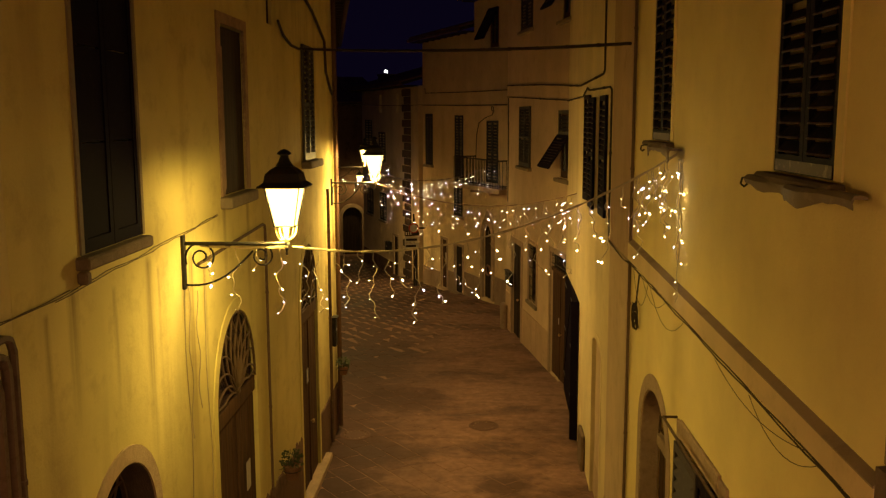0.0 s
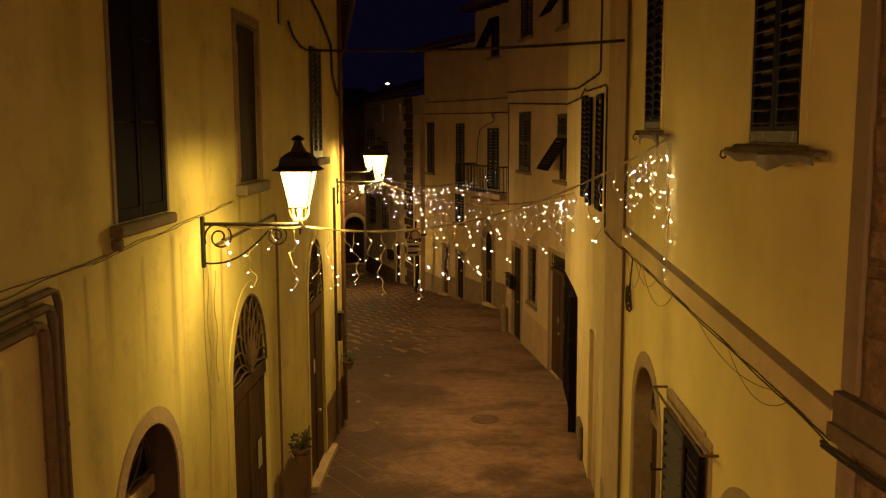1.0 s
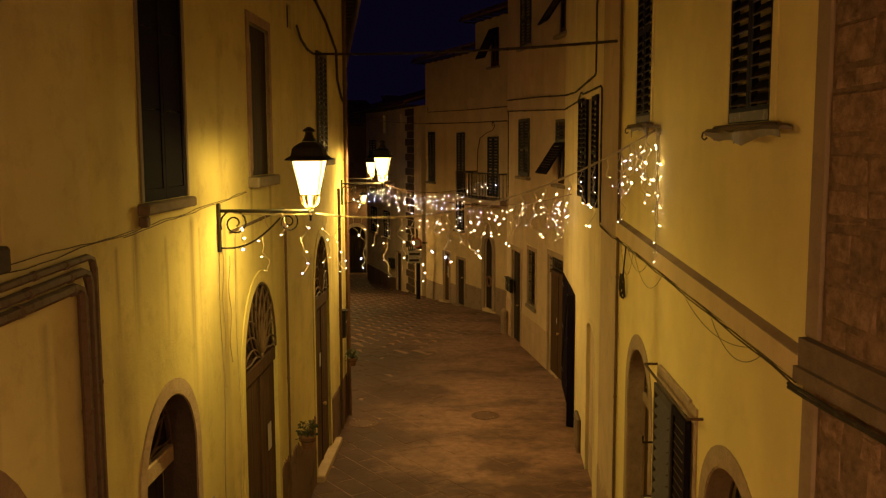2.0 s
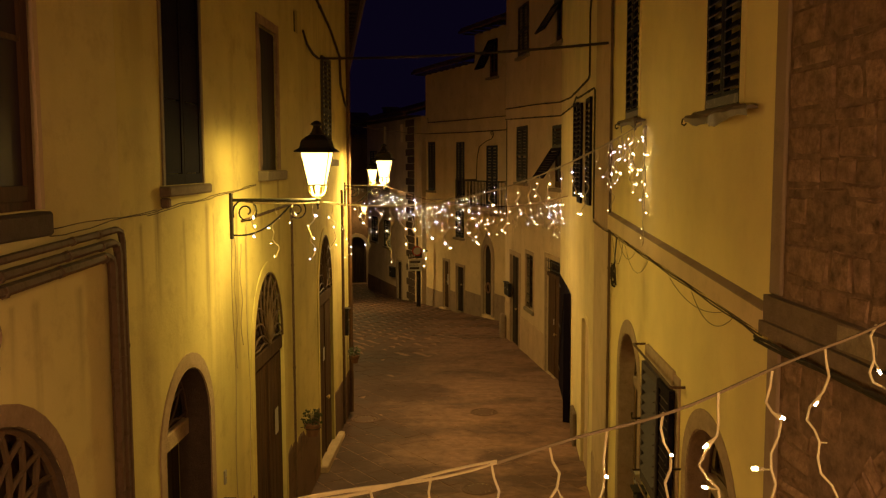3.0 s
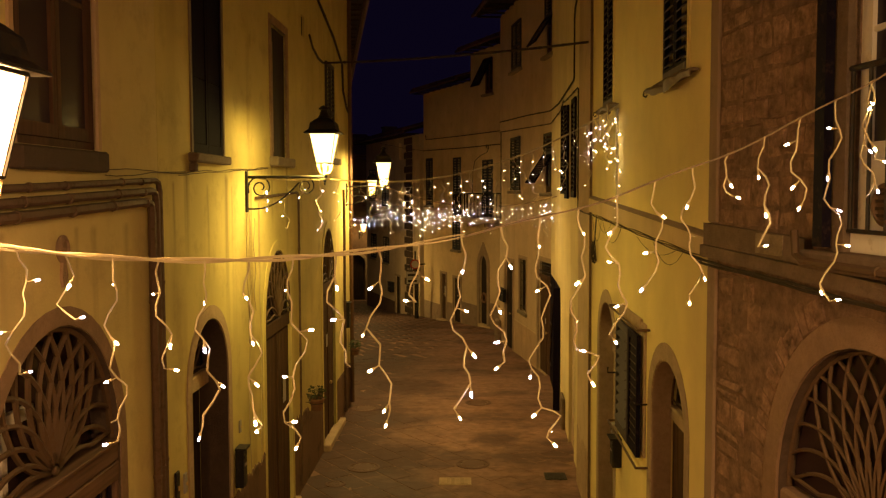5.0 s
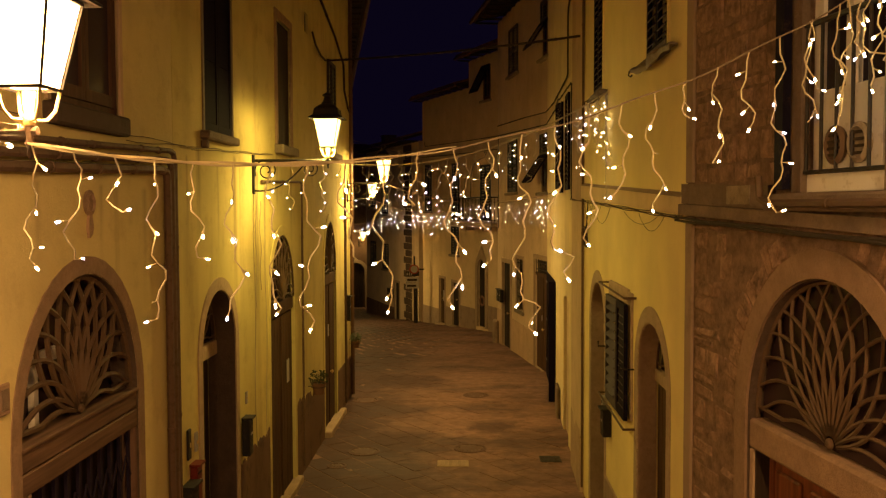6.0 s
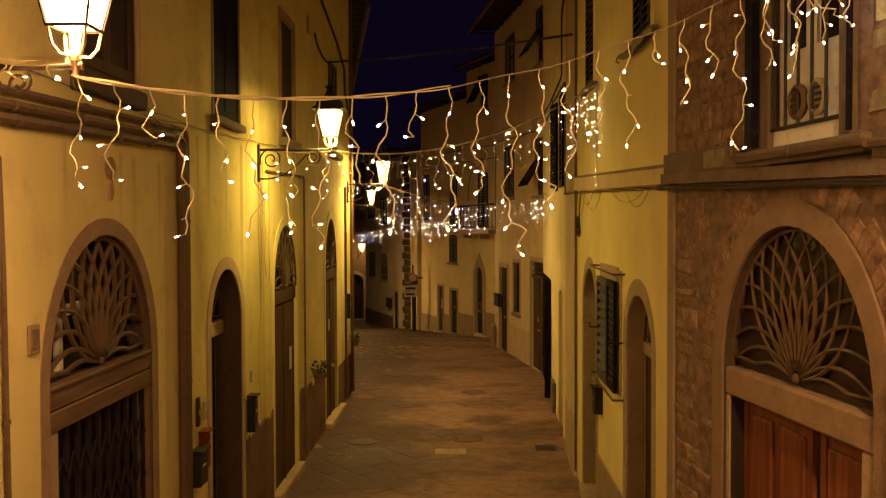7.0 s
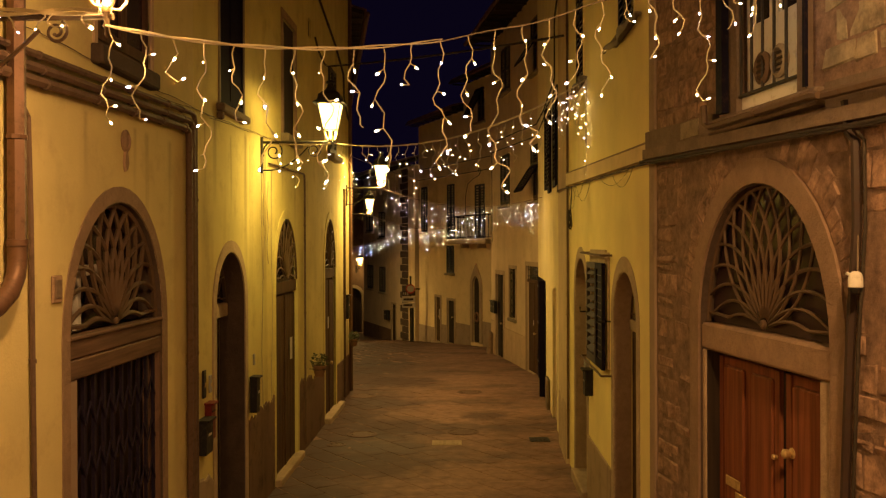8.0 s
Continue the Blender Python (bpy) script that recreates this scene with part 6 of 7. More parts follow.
# ---- cables and pipes ----
def cable(name, pts, r, material, label, category, clips=None):
    root = thing(name, Matrix.Identity(4), label, category)
    part("run", tube(bmesh.new(), pts, r, 6), material, root, smooth=True)
    if r >= 0.012 and not clips:
        for p, q in zip(pts, pts[1:]):
            p, q = Vector(p), Vector(q)
            d = q - p
            for k in range(int(d.length / 1.3)):
                c = p + d * ((k + 0.5) / int(d.length / 1.3))
                ring = lathe(bmesh.new(), [(r + 0.001, -0.014), (r + 0.006, -0.012), (r + 0.006, 0.012), (r + 0.001, 0.014)], 8)
                bmesh.ops.transform(ring, matrix=Matrix.Translation(c) @ d.to_track_quat("Z", "Y").to_matrix().to_4x4(), verts=ring.verts)
                part("pipe_clamp", ring, material, root, smooth=True)
    for p in clips or ():
        part("clip", boxed(p[0] - 0.02, p[0] + 0.02, p[1] - 0.012, p[1] + 0.012, p[2] - 0.02, p[2] + 0.02, bevel=0.004), IRON, root)
    return root


def wavy(face, ys, z, n, amp, seed, step=0.18):
    """Points along a front, with a slack wave."""
    rnd = random.Random(seed)
    out = []
    y0, y1 = ys
    k = max(2, int(abs(y1 - y0) / step))
    ph = rnd.uniform(0, 6)
    za, zb = z if isinstance(z, tuple) else (z, z)
    for i in range(k + 1):
        f = i / k
        y = y0 + (y1 - y0) * f
        zz = za + (zb - za) * f + amp * math.sin(ph + f * k * 0.9) * 0.6 + rnd.uniform(-amp, amp) * 0.5
        out.append(tuple((face.at(face.s(y), -n - rnd.uniform(0, 0.01), zz)).translation))
    return out


def wall_run(face, corners, n):
    return [tuple(face.at(face.s(y), -n, z).translation) for y, z in corners]


def cables_and_pipes():
    L, Y, S, B, R = LEFT, YELLOW_FACE, STONE_FACE, SLIM_FACE, BEND_FACE
    # thick cable across the street, with clamps
    a, b = L.at(L.s(12.9), -0.05, 6.70).translation, B.at(B.s(9.75), -0.08, 6.50).translation
    rope = [tuple(hang(a, b, 0.05, i / 40)) for i in range(41)]
    first = [tuple(L.at(L.s(y), -0.05, z).translation) for y, z in ((11.6, 6.95), (11.9, 6.80), (12.4, 6.71))]
    cable("overhead_cable", first + rope, 0.019, CABLE, "thick dark cable slung across the street", "cable", [rope[i] for i in range(4, 38, 3)])
    cable("overhead_cable", [tuple(hang(Vector((-4.0, 22.0, 6.12)), FAR_FACE.at(0.04, -0.05, 6.22).translation, 0.06, i / 20)) for i in range(21)], 0.008, CABLE, "thin cable slung across the far street", "cable")
    # cables down the corner of the third house
    cable("wall_cable", wall_run(L, [(11.2, 8.2), (12.2, 7.75), (14.2, 7.35), (15.3, 7.0), (15.4, 6.5), (15.9, 6.2), (16.3, 6.1), (16.34, 5.6)], 0.035), 0.024, CABLE, "dark cable clipped to the plaster", "cable")
    # slack wires along the left front
    for k, (ys, z) in enumerate((((3.6, 8.7), (4.63, 4.81)), ((-2.0, 5.4), (4.64, 4.69)), ((5.2, 8.7), (4.67, 4.80)))):
        cable("wall_wire", wavy(L, ys, z, 0.015, 0.010, 40 + k), 0.0033, CABLE_BROWN, "slack wire looped along the plaster", "cable")
    for k, (y, z1, z0) in enumerate(((7.72, 4.3, 2.9), (7.95, 4.2, 3.1), (8.2, 4.4, 0.3), (7.62, 4.28, 0.6))):
        pts = [tuple(L.at(L.s(y + 0.04 * math.sin(i * 0.9 + k)), -0.012, z1 + (z0 - z1) * i / 14).translation) for i in range(15)]
        cable("wall_wire", pts, 0.005, WIRE_WHITE, "thin wire hanging down the wall", "cable")
    # conduit beside the first lamp
    cable("conduit", wall_run(L, [(8.0, 4.44), (10.55, 4.50), (10.64, 4.48), (10.66, 4.38), (10.66, 0.1)], 0.025), 0.017, PIPE_PAINT, "painted conduit turning down the wall", "pipe")
    # three pipes over the portal that turn down at the house edge
    for k, (z, y, r) in enumerate(((4.608, 4.61, 0.024), (4.524, 4.53, 0.030), (4.440, 4.42, 0.034))):
        fall = 0.03
        root = cable("wall_pipe", wall_run(L, [(-8.0, z - fall * (y + 8)), (y - 0.10, z), (y - 0.03, z - 0.02), (y, z - 0.09), (y, 0.1)], 0.05), r, PIPE_PAINT, "brown painted pipe along the front, turning down", "pipe")
        for q in (-3.5, -1.8, -0.2, 1.4, 2.9, 4.2):
            c = L.at(L.s(q + 0.04 * k), -0.05, z - fall * (y - q))
            ring = lathe(bmesh.new(), [(r + 0.001, -0.015), (r + 0.005, -0.013), (r + 0.005, 0.013), (r + 0.001, 0.015)], 10)
            bmesh.ops.rotate(ring, verts=ring.verts, cent=(0, 0, 0), matrix=Matrix.Rotation(radians(90), 3, "Y"))
            bmesh.ops.transform(ring, matrix=c, verts=ring.verts)
            part("clamp", ring, PIPE_PAINT, root, smooth=True)
    # downpipes of the first house
    root = cable("downpipe", wall_run(L, [(1.06, 10.0), (1.06, 3.30)], 0.08), 0.054, COPPER, "copper rainwater downpipe with an elbow", "downpipe")
    bend = wall_run(L, [(1.06, 3.34), (1.06, 3.26), (1.04, 3.17), (0.97, 3.08)], 0.08) + wall_run(L, [(0.84, 3.00)], 0.07) + wall_run(L, [(0.70, 2.93)], 0.02)
    part("elbow", tube(bmesh.new(), bend, 0.056, 12), COPPER, root, "copper elbow turned into the wall", True)
    for z in (3.36, 5.2, 7.0):
        ring = lathe(bmesh.new(), [(0.052, -0.02), (0.062, -0.018), (0.062, 0.018), (0.052, 0.02)], 12)
        bmesh.ops.transform(ring, matrix=L.at(L.s(1.06), -0.08, z), verts=ring.verts)
        part("clamp", ring, COPPER, root, smooth=True)
    cable("thin_pipe", wall_run(L, [(1.20, 4.12), (1.24, 4.17), (1.30, 4.12), (1.33, 3.5), (1.38, 0.05)], 0.03), 0.018, PIPE_PAINT, "thin brown pipe with a hooked top", "pipe")
    # downpipe at the far corner of the left row
    cable("downpipe", wall_run(L, [(15.25, 4.55), (15.25, 0.1)], 0.05), 0.03, PIPE_PAINT, "dark pipe below the corner lamp", "pipe")
    cable("downpipe", wall_run(L, [(16.1, 10.0), (16.1, 0.1)], 0.07), 0.045, COPPER, "copper rainwater downpipe on the plaster", "downpipe")
    # cables under the yellow string course
    for k in range(3):
        pts = wavy(Y, (3.78, 9.70), (4.045 - 0.011 * k, 4.205 - 0.010 * k), 0.022 + 0.006 * k, 0.006, 60 + k)
        pts += [tuple(B.at(B.s(9.9), -0.08, 4.20).translation), tuple(B.at(B.s(11.2), -0.08, 4.22 + 0.015 * k).translation), tuple(B.at(B.s(11.6), -0.04, 4.26).translation)]
        cable("cable_bundle", pts, 0.0048, CABLE_BROWN, "dark cables bundled under the string course", "cable")
    for k, (ya, yb, dip) in enumerate(((4.35, 5.5, 0.15), (4.5, 6.3, 0.11), (7.2, 8.6, 0.22), (7.9, 9.0, 0.15), (8.7, 9.5, 0.3))):
        pts = [tuple(Y.at(Y.s(ya + (yb - ya) * i / 12), -0.035, 3.92 + 0.027 * (ya + yb) / 2 - 4 * dip * (i / 12) * (1 - i / 12)).translation) for i in range(13)]
        cable("wall_wire", pts, 0.0022, CABLE_BROWN, "slack wire looping below the cables", "cable")
    # wire coil on the wall
    rnd = random.Random(21)
    pts = []
    for i in range(70):
        t = i * 0.5
        pts.append(tuple(Y.at(Y.s(9.3) + 0.05 * math.sin(t) + rnd.uniform(-0.01, 0.01), -0.05 - 0.02 * math.cos(t * 1.3), 3.72 + 0.13 * math.cos(t) - 0.03 * math.sin(t * 0.37)).translation))
    cable("wire_coil", pts, 0.006, CABLE, "tangled coil of spare cable hung on the wall", "cable coil")
    cable("wall_wire", wall_run(Y, [(9.2, 4.16), (9.34, 3.85), (9.2, 3.6)], 0.03), 0.008, CABLE, "cable dropping to the coil", "cable")
    cable("downpipe", wall_run(Y, [(9.76, 10.3), (9.76, 0.1)], 0.03), 0.016, PIPE_PAINT, "dark pipe at the joint of two houses", "downpipe")
    # cables on the slim and bend houses
    cable("wall_cable", wall_run(B, [(10.7, 7.9), (12.3, 7.45), (12.42, 7.3), (12.42, 6.36), (12.6, 6.32), (15.9, 6.27), (18.6, 6.36)], 0.03) + wall_run(R, [(19.0, 6.38), (21.2, 6.47), (25.1, 6.58)], 0.03), 0.016, CABLE, "dark cable along the upper fronts", "cable")
    cable("wall_cable", wall_run(B, [(11.6, 4.24), (11.64, 4.5), (11.64, 6.08), (11.8, 6.12), (14.4, 6.15), (14.7, 6.2), (15.4, 6.08), (18.6, 6.06)], 0.03) + wall_run(R, [(19.0, 6.08), (25.1, 6.28)], 0.03), 0.014, CABLE, "dark cable along the upper fronts", "cable")
    cable("wall_cable", wall_run(FAR_FACE, [(36.05, 6.21), (32.0, 6.14), (29.0, 6.12)], 0.03), 0.016, CABLE, "dark cable along the far front", "cable")
    cable("wall_cable", wall_run(FAR_FACE, [(35.8, 6.85), (35.75, 6.66), (32.0, 6.60), (29.0, 6.58)], 0.03), 0.014, CABLE, "dark cable along the far front", "cable")
    cable("downpipe", wall_run(R, [(24.92, 6.25), (24.92, 3.45)], 0.03), 0.014, CABLE, "thin dark pipe at the house joint", "downpipe")
    # stone house: conduit over the sill and downpipe
    cable("wall_pipe", wall_run(S, [(2.35, 4.30), (2.33, 4.17), (2.25, 4.14), (0.92, 4.14), (0.86, 4.13)], 0.13), 0.022, BRONZE_IRON, "brown conduit along the window sill", "pipe")
    cable("downpipe", wall_run(S, [(0.74, 4.08), (0.71, 3.91), (0.65, 3.86), (0.64, 3.43), (0.7, 2.85), (0.75, 2.04), (0.81, 0.1)], 0.05), 0.024, RUSTY_PIPE, "brown downpipe with an offset", "downpipe")
    cable("downpipe", wall_run(S, [(0.65, 3.91), (0.59, 3.86), (0.58, 3.43), (0.64, 2.85), (0.69, 2.04), (0.76, 0.1)], 0.04), 0.009, CABLE, "thin dark cable beside the downpipe", "cable")
    cable("wall_pipe", wall_run(S, [(0.9, 4.13), (-5.0, 3.96)], 0.10), 0.026, BRONZE_IRON, "brown pipe along the string course", "pipe")
    for k in range(2):
        cable("cable_bundle", wavy(S, (3.76, -5.0), (4.036 - 0.016 * k, 3.782 - 0.016 * k), 0.085, 0.006, 80 + k), 0.010, CABLE, "black cables under the string course", "cable")


# ---- small things on the walls and the street ----
def letterbox(m, w, h, d, material, label, papers=False):
    b = thing("letterbox", m, label, "letterbox")
    part("body", boxed(-w / 2, w / 2, -d, 0, 0, h, bevel=0.008), material, b)
    bm = bmesh.new()
    prism(bm, [(-w / 2 - 0.012, h), (w / 2 + 0.012, h), (w / 2 + 0.012, h + 0.02), (-w / 2 - 0.012, h + 0.02)], -d - 0.03, 0.0)
    part("lid", bm, material, b, "overhanging lid")
    part("slot", boxed(-w * 0.35, w * 0.35, -d - 0.006, -d - 0.001, h * 0.78, h * 0.83), IRON, b, "dark posting slot")
    part("nameplate", boxed(-w * 0.2, w * 0.2, -d - 0.005, -d - 0.001, h * 0.55, h * 0.62), PAPER, b, "blank name plate")
    return b


def flower_pot(m, label, seed, size=1.0):
    rnd = random.Random(seed)
    p = thing("flower_pot", m, label, "flower pot")
    c = (0, -0.17 * size, 0)
    part("pot", lathe(bmesh.new(), [(0.075 * size, 0), (0.11 * size, 0.15 * size), (0.122 * size, 0.155 * size), (0.122 * size, 0.185 * size), (0.10 * size, 0.185 * size), (0.09 * size, 0.16 * size), (0.02, 0.16 * size)], 16, c), TERRACOTTA, p, "terracotta pot", True)
    ring = [(0.115 * size * math.cos(t), c[1] + 0.115 * size * math.sin(t), 0.12 * size) for t in [2 * math.pi * i / 16 for i in range(17)]]
    part("holder", tube(bmesh.new(), ring + [(0, 0, 0.12 * size)], 0.006, 5), IRON, p, "iron ring holder", True)
    bm = bmesh.new()
    for _ in range(120):
        az, up, r = rnd.uniform(0, 6.28), rnd.uniform(0.0, 0.22), rnd.uniform(0.02, 0.17) * size
        base = Vector((r * math.cos(az), c[1] + r * math.sin(az) * 0.8, 0.18 * size + up * size * (1 - r * 2)))
        d = Vector((math.cos(az), math.sin(az), rnd.uniform(-0.5, 0.8))).normalized() * rnd.uniform(0.03, 0.055)
        e = d.orthogonal().normalized() * d.length * 0.4
        vs = [bm.verts.new(q) for q in (base, base + d * 0.5 + e, base + d, base + d * 0.5 - e)]
        bm.faces.new(vs)
    for _ in range(14):
        az, r = rnd.uniform(0, 6.28), rnd.uniform(0.04, 0.14) * size
        tube(bm, [(0, c[1], 0.15 * size), (r * 0.6 * math.cos(az), c[1] + r * 0.6 * math.sin(az), 0.28 * size), (r * math.cos(az), c[1] + r * math.sin(az), 0.32 * size)], 0.003, 4)
    part("foliage", bm, LEAF, p, "small straggling leaves")
    return p


def manhole(x, y, w, l, material, label, seed=1):
    m = pose(x, y, ground_height(y) + 0.008, 0, 0, 2)
    c = thing("manhole_cover", m, label, "manhole cover")
    bm = bmesh.new()
    box(bm, -w / 2, w / 2, -l / 2, l / 2, -0.06, 0.0, bevel=0.004)
    part("frame", bm, material, c)
    n = 6
    for i in range(n):
        a = -w / 2 + 0.04 + i * (w - 0.08) / n
        part("rib", boxed(a + 0.008, a + (w - 0.08) / n - 0.008, -l / 2 + 0.04, l / 2 - 0.04, 0.0005, 0.006), material, c)
    return c


def round_cover(x, y, r, label):
    """A round iron cover with a raised rim and a ring of polished studs."""
    c = thing("manhole_cover", pose(x, y, ground_height(y) + 0.006, 0, 0, 8), label, "manhole cover")
    part("frame", lathe(bmesh.new(), [(r, -0.05), (r, 0.0), (r - 0.012, 0.005), (r - 0.035, 0.005), (r - 0.040, -0.006), (0.002, -0.004)], 24), WORN_IRON, c, smooth=False)
    part("plate", lathe(bmesh.new(), [(r - 0.045, -0.004), (r - 0.048, 0.001), (0.002, 0.002)], 24), WORN_IRON, c)
    n = max(8, int(r * 60))
    for i in range(n):
        a = 2 * math.pi * i / n
        part("stud", lathe(bmesh.new(), [(0.013, 0.0), (0.012, 0.005), (0.006, 0.009), (0.001, 0.010)], 6, ((r - 0.085) * math.cos(a), (r - 0.085) * math.sin(a), 0.001)), POLISHED_IRON, c, smooth=True)
    return c


def small_things():
    L, Y, S, R = LEFT, YELLOW_FACE, STONE_FACE, BEND_FACE
    letterbox(L.at(L.s(6.98), -0.018, 1.30), 0.17, 0.42, 0.09, BLACK_BOX, "black metal letterbox on the damp plaster")
    letterbox(L.at(L.s(4.86), -0.018, 1.27), 0.24, 0.33, 0.09, BLACK_BOX, "black metal letterbox beside the arched door")
    letterbox(L.at(L.s(5.12), -0.002, 1.36), 0.16, 0.36, 0.07, RED_PLASTIC, "narrow red letterbox beside the arched door")
    letterbox(Y.at(Y.s(7.36), -0.002, 1.46), 0.20, 0.31, 0.10, BLACK_BOX, "dark letterbox beside the arched door")
    b = thing("intercom", Y.at(Y.s(7.62), -0.002, 1.75), "small pale doorbell box", "doorbell")
    part("body", boxed(-0.06, 0.06, -0.06, 0, 0, 0.12, bevel=0.008), GREY_BOX, b)
    part("button", boxed(-0.015, 0.015, -0.066, -0.06, 0.04, 0.07), IRON, b)
    for y, z, w, hh in ((5.0, 1.80, 0.09, 0.28), (5.22, 1.82, 0.07, 0.18), (7.15, 1.85, 0.06, 0.14)):
        b = thing("doorbell_panel", L.at(L.s(y), -0.002, z), "small weathered doorbell panel on the plaster", "doorbell")
        part("plate", boxed(-w / 2, w / 2, -0.02, 0, 0, hh, bevel=0.004), IRON if hh > 0.25 else GREY_BOX, b)
        part("button", boxed(-0.01, 0.01, -0.028, -0.0205, hh * 0.4, hh * 0.55), BRASS, b)
    b = thing("wall_plaque", L.at(L.s(1.71), -0.002, 2.97), "small square stone plaque with worn relief", "plaque")
    part("slab", boxed(-0.07, 0.07, -0.02, 0, 0, 0.18, bevel=0.008), PORTAL_STONE, b)
    part("relief", boxed(-0.045, 0.045, -0.027, -0.0205, 0.03, 0.15, bevel=0.006), DARK_STONE, b)
    # old wall ornament
    orn = thing("wall_ornament", L.at(L.s(2.92), -0.002, 4.16), "weathered round plaster ornament with a tassel", "ornament")
    bm = lathe(bmesh.new(), [(0.03, 0), (0.085, 0.0), (0.09, 0.015), (0.06, 0.03), (0.05, 0.015), (0.02, 0.02)], 18)
    bmesh.ops.rotate(bm, verts=bm.verts, cent=(0, 0, 0), matrix=Matrix.Rotation(radians(90), 3, "X"))
    part("medallion", bm, PORTAL_STONE, orn, smooth=True)
    part("tassel", prism(bmesh.new(), [(-0.02, -0.08), (0.02, -0.08), (0.045, -0.17), (0.02, -0.22), (-0.02, -0.24), (-0.04, -0.17)], -0.02, 0.0), PORTAL_STONE, orn)
    flower_pot(L.at(L.s(11.05), -0.02, 1.15), "terracotta pot with small plants in a wall ring", 5)
    flower_pot(L.at(L.s(15.95), -0.02, 1.12), "terracotta pot with trailing plants at the house corner", 6, 0.8)
    letterbox(L.at(L.s(15.6), -0.02, 1.75), 0.2, 0.5, 0.08, BLACK_BOX, "dark letterbox at the house corner")
    # security camera
    c = thing("security_camera", S.at(S.s(0.57), -0.04, 3.14), "white dome security camera on a wall arm", "security camera")
    part("arm", tube(bmesh.new(), [(-0.19, 0.03, 0.035), (-0.10, -0.045, 0.045), (0, -0.06, 0.03)], 0.009, 8), WHITE_PAINT, c, smooth=True)
    part("housing", lathe(bmesh.new(), [(0.012, 0.06), (0.03, 0.048), (0.036, 0.02), (0.036, -0.02), (0.03, -0.024)], 14, (0, -0.06, 0)), WHITE_PAINT, c, "white housing", True)
    part("dome", lathe(bmesh.new(), [(0.031, -0.023), (0.029, -0.038), (0.02, -0.054), (0.006, -0.06)], 14, (0, -0.06, 0)), IRON, c, "dark dome", True)
    part("lead", tube(bmesh.new(), [(0, -0.05, 0.05), (-0.045, -0.02, 0.14), (-0.06, -0.01, 0.26), (-0.085, -0.015, 0.40)], 0.0045, 5), WIRE_DULL, c, "slack cable", True)
    part("junction_box", boxed(-0.10, -0.072, -0.025, 0.035, 0.40, 0.46, bevel=0.006), WIRE_DULL, c, "small pale junction box")
    # traffic sign and notice boards on a post
    post = thing("road_sign", pose(-2.86, 35.2, ground_height(35.2) - 0.2, 0, 0, 12), "round red-rimmed sign above two white lettered boards", "road sign")
    part("post", tube(bmesh.new(), [(0, 0, 0), (0, 0, 3.05)], 0.035, 8), IRON, post, smooth=True)
    d = lathe(bmesh.new(), [(0.02, 0.0), (0.20, 0.0), (0.20, 0.02), (0.02, 0.02)], 24)
    bmesh.ops.rotate(d, verts=d.verts, cent=(0, 0, 0), matrix=Matrix.Rotation(radians(90), 3, "X"))
    bmesh.ops.translate(d, verts=d.verts, vec=(-0.02, -0.085, 2.50))
    disc = part("sign_disc", d, SIGN_RED, post, "round sign with a red rim")
    d = lathe(bmesh.new(), [(0.01, 0.0), (0.152, 0.0), (0.152, 0.006), (0.01, 0.006)], 24)
    bmesh.ops.rotate(d, verts=d.verts, cent=(0, 0, 0), matrix=Matrix.Rotation(radians(90), 3, "X"))
    bmesh.ops.translate(d, verts=d.verts, vec=(-0.02, -0.107, 2.50))
    part("sign_field", d, SIGN_WHITE, disc, "pale sign field")
    for k, (z, hh) in enumerate(((2.20, 0.20), (1.93, 0.25), (1.68, 0.23))):
        board = part("sign_board", boxed(-0.37, 0.20, -0.06, -0.035, z, z + hh, bevel=0.005), SIGN_DARK if k == 0 else SIGN_WHITE, post, "white board with a line of writing" if k else "dark board with pale strokes")
        if k:
            part("writing_bar", boxed(-0.32, 0.15 - 0.04 * k, -0.066, -0.0605, z + 0.07, z + 0.16), SIGN_DARK, board)
        else:
            for q in range(3):
                part("writing_bar", boxed(-0.33 + q * 0.09, -0.29 + q * 0.09, -0.066, -0.0605, z + 0.04, z + 0.16), SIGN_WHITE, board)
    part("drain", tube(bmesh.new(), [(0.09, 0.03, 0), (0.09, 0.03, 1.67)], 0.05, 8), IRON, post, "dark pipe beside the post", True)
    part("sign_arm", boxed(0.20, 0.42, -0.05, -0.03, 2.46, 2.52), IRON, post, "short iron arm")
    # boxes at the bend
    letterbox(R.at(0.55, -0.02, 1.22), 0.30, 0.36, 0.10, BLACK_BOX, "dark letterbox at the house corner")
    letterbox(R.at(0.90, -0.02, 1.22), 0.30, 0.36, 0.10, BLACK_BOX, "dark letterbox at the house corner")
    letterbox(END_FACE.at(END_FACE.s(41.1), -0.02, -0.35), 0.5, 0.45, 0.2, BLACK_BOX, "dark letterbox on the end house")
    # covers in the paving
    round_cover(-1.88, 11.85, 0.27, "round worn iron manhole cover in the paving")
    manhole(-0.36, 11.2, 0.50, 0.34, DRESSED, "pale stone-filled access cover in the paving")
    manhole(1.21, 11.5, 0.34, 0.36, IRON, "dark iron drain grate in the paving")
    round_cover(-2.38, 15.8, 0.28, "round worn iron manhole cover in the paving")
    round_cover(-0.05, 16.4, 0.28, "round worn iron manhole cover in the paving")
    round_cover(-0.10, 12.1, 0.28, "round worn iron manhole cover beside a stone-filled one")
    round_cover(-2.2, 11.0, 0.16, "small round iron water cover in the paving")


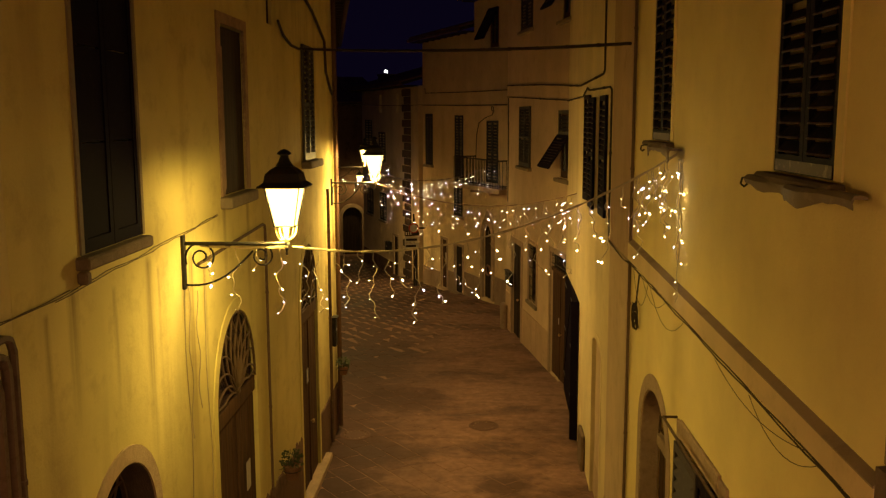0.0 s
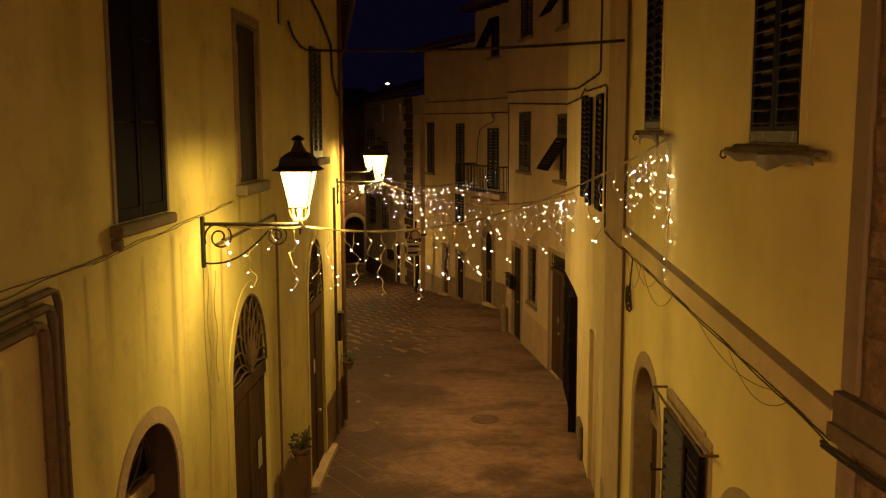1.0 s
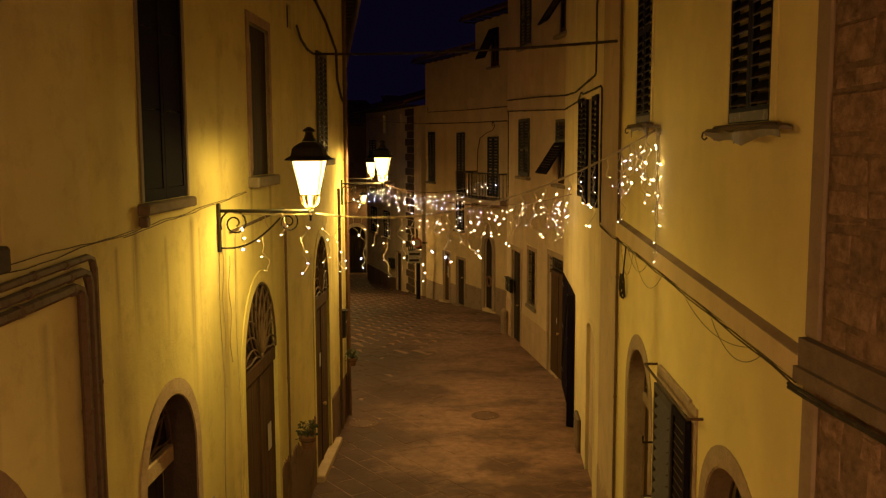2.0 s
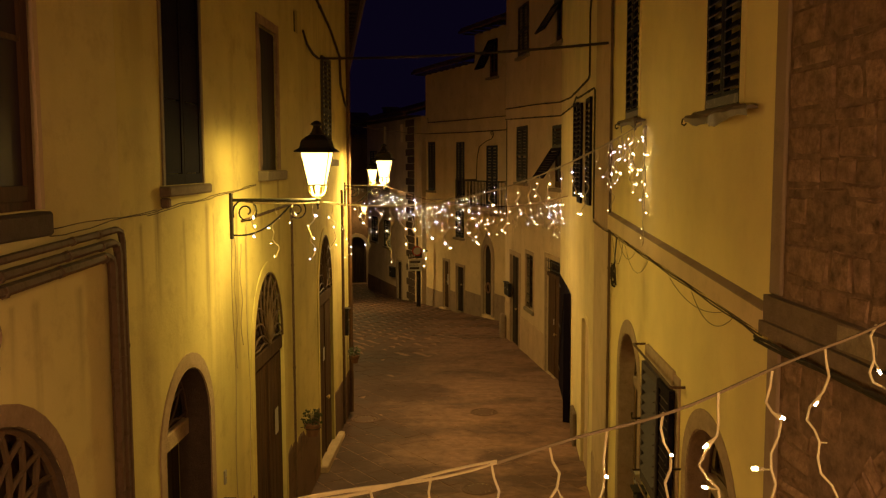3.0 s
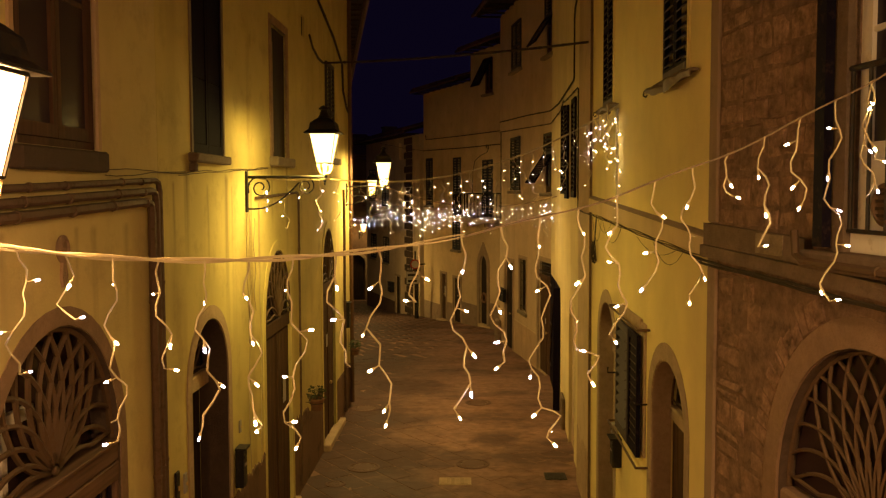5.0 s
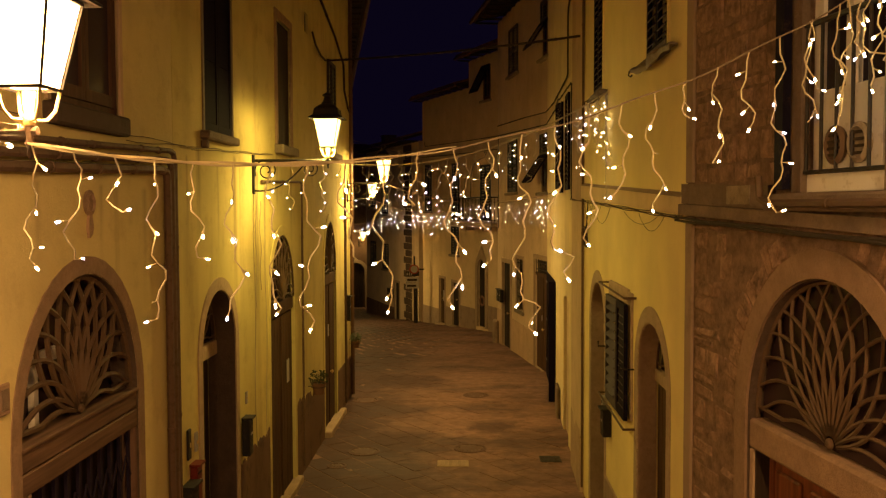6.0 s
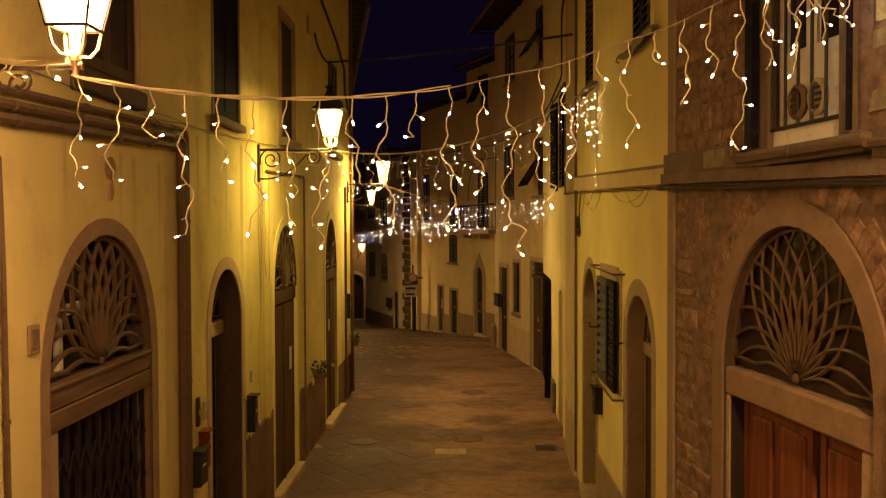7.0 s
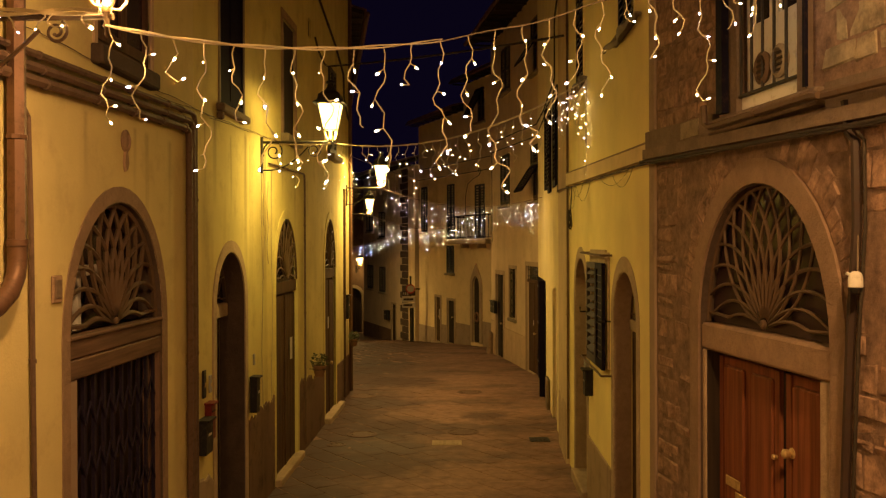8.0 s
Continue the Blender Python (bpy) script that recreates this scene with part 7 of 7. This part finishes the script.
def closing_and_distance():
    # the lane goes on behind the walker and is closed by one more house
    h = thing("house", pose(5.5, -11.0, 0, 0, 0, 180), "plain ochre plastered house closing the lane", "house", "houses along the street")
    part("wall", wall_mesh(0.0, 9.0, -0.3, 9.0, []), OCHRE, h)
    house_shell(h, 0.0, 9.0, -0.3, 9.0, 6.0)
    tiled_roof(h, 0.0, 9.0, 9.0, 6.0, 0.5)
    h = thing("house", pose(3.0, -5.6, 0, 0, 0, -80), "plain stone house beside the lane", "house", "houses along the street")
    part("wall", wall_mesh(0.0, 5.8, -0.3, 9.4, []), DARK_STONE, h)
    house_shell(h, 0.0, 5.8, -0.3, 9.4, 6.0)
    tiled_roof(h, 0.0, 5.8, 9.4, 6.0, 0.5)
    # wooded hill far behind the roofs
    rnd = random.Random(3)
    bm = bmesh.new()
    xs = [-260 + 13 * i for i in range(41)]
    rows = []
    for j, y in enumerate((95, 130, 170, 230)):
        rows.append([bm.verts.new((x, y, -4 + (0, 7, 15, 19)[j] * (0.7 + 0.3 * math.sin(x * 0.02 + 1)) + rnd.uniform(-1.2, 1.2) * (j > 0))) for x in xs])
    for a, b in zip(rows, rows[1:]):
        for i in range(len(xs) - 1):
            bm.faces.new((a[i], a[i + 1], b[i + 1], b[i]))
    ob = link_mesh("hillside", bm, LEAF)
    tagged(ob, "dark wooded hillside behind the roofs", "hill", kind="structure")


def far_mast(x, y, z, w, glow):
    """A lamp mast far behind the roofs."""
    base = ground_height(60)
    mast = thing("lamp_mast", pose(x, y, base, 0, 0, math.degrees(math.atan2(x, -y)) + 180), "tall far-off mast with one bright white floodlight", "lamp mast")
    h = z - base
    part("mast", tube(bmesh.new(), [(0, 0, 0), (0, 0, h + 0.2)], 0.06, 8, [0.1, 0.05]), IRON, mast, smooth=True)
    head = part("floodlight", boxed(-w / 2 - 0.03, w / 2 + 0.03, -0.25, -0.1, h - w * 0.4, h + w * 0.4, bevel=0.01), IRON, mast, "dark floodlight housing")
    part("lens", boxed(-w / 2, w / 2, -0.262, -0.2505, h - w * 0.36, h + w * 0.36), glow, head, "glaring white lens")


def far_masts():
    white = glowing("floodlight_lens", (1.0, 1.0, 0.85), 25.0)
    far_mast(-9.93, 90.0, 10.13, 0.30, white)
    far_mast(-11.33, 70.0, 8.16, 0.12, white)


left_houses()
stone_house, stone_wall, stone_openings = right_houses()
far_houses()
street_lamps()
all_fairy_lights()
cables_and_pipes()
small_things()
closing_and_distance()
far_masts()
ground()
paving()
stone_courses(stone_wall, stone_openings, STONE_FACE.s)
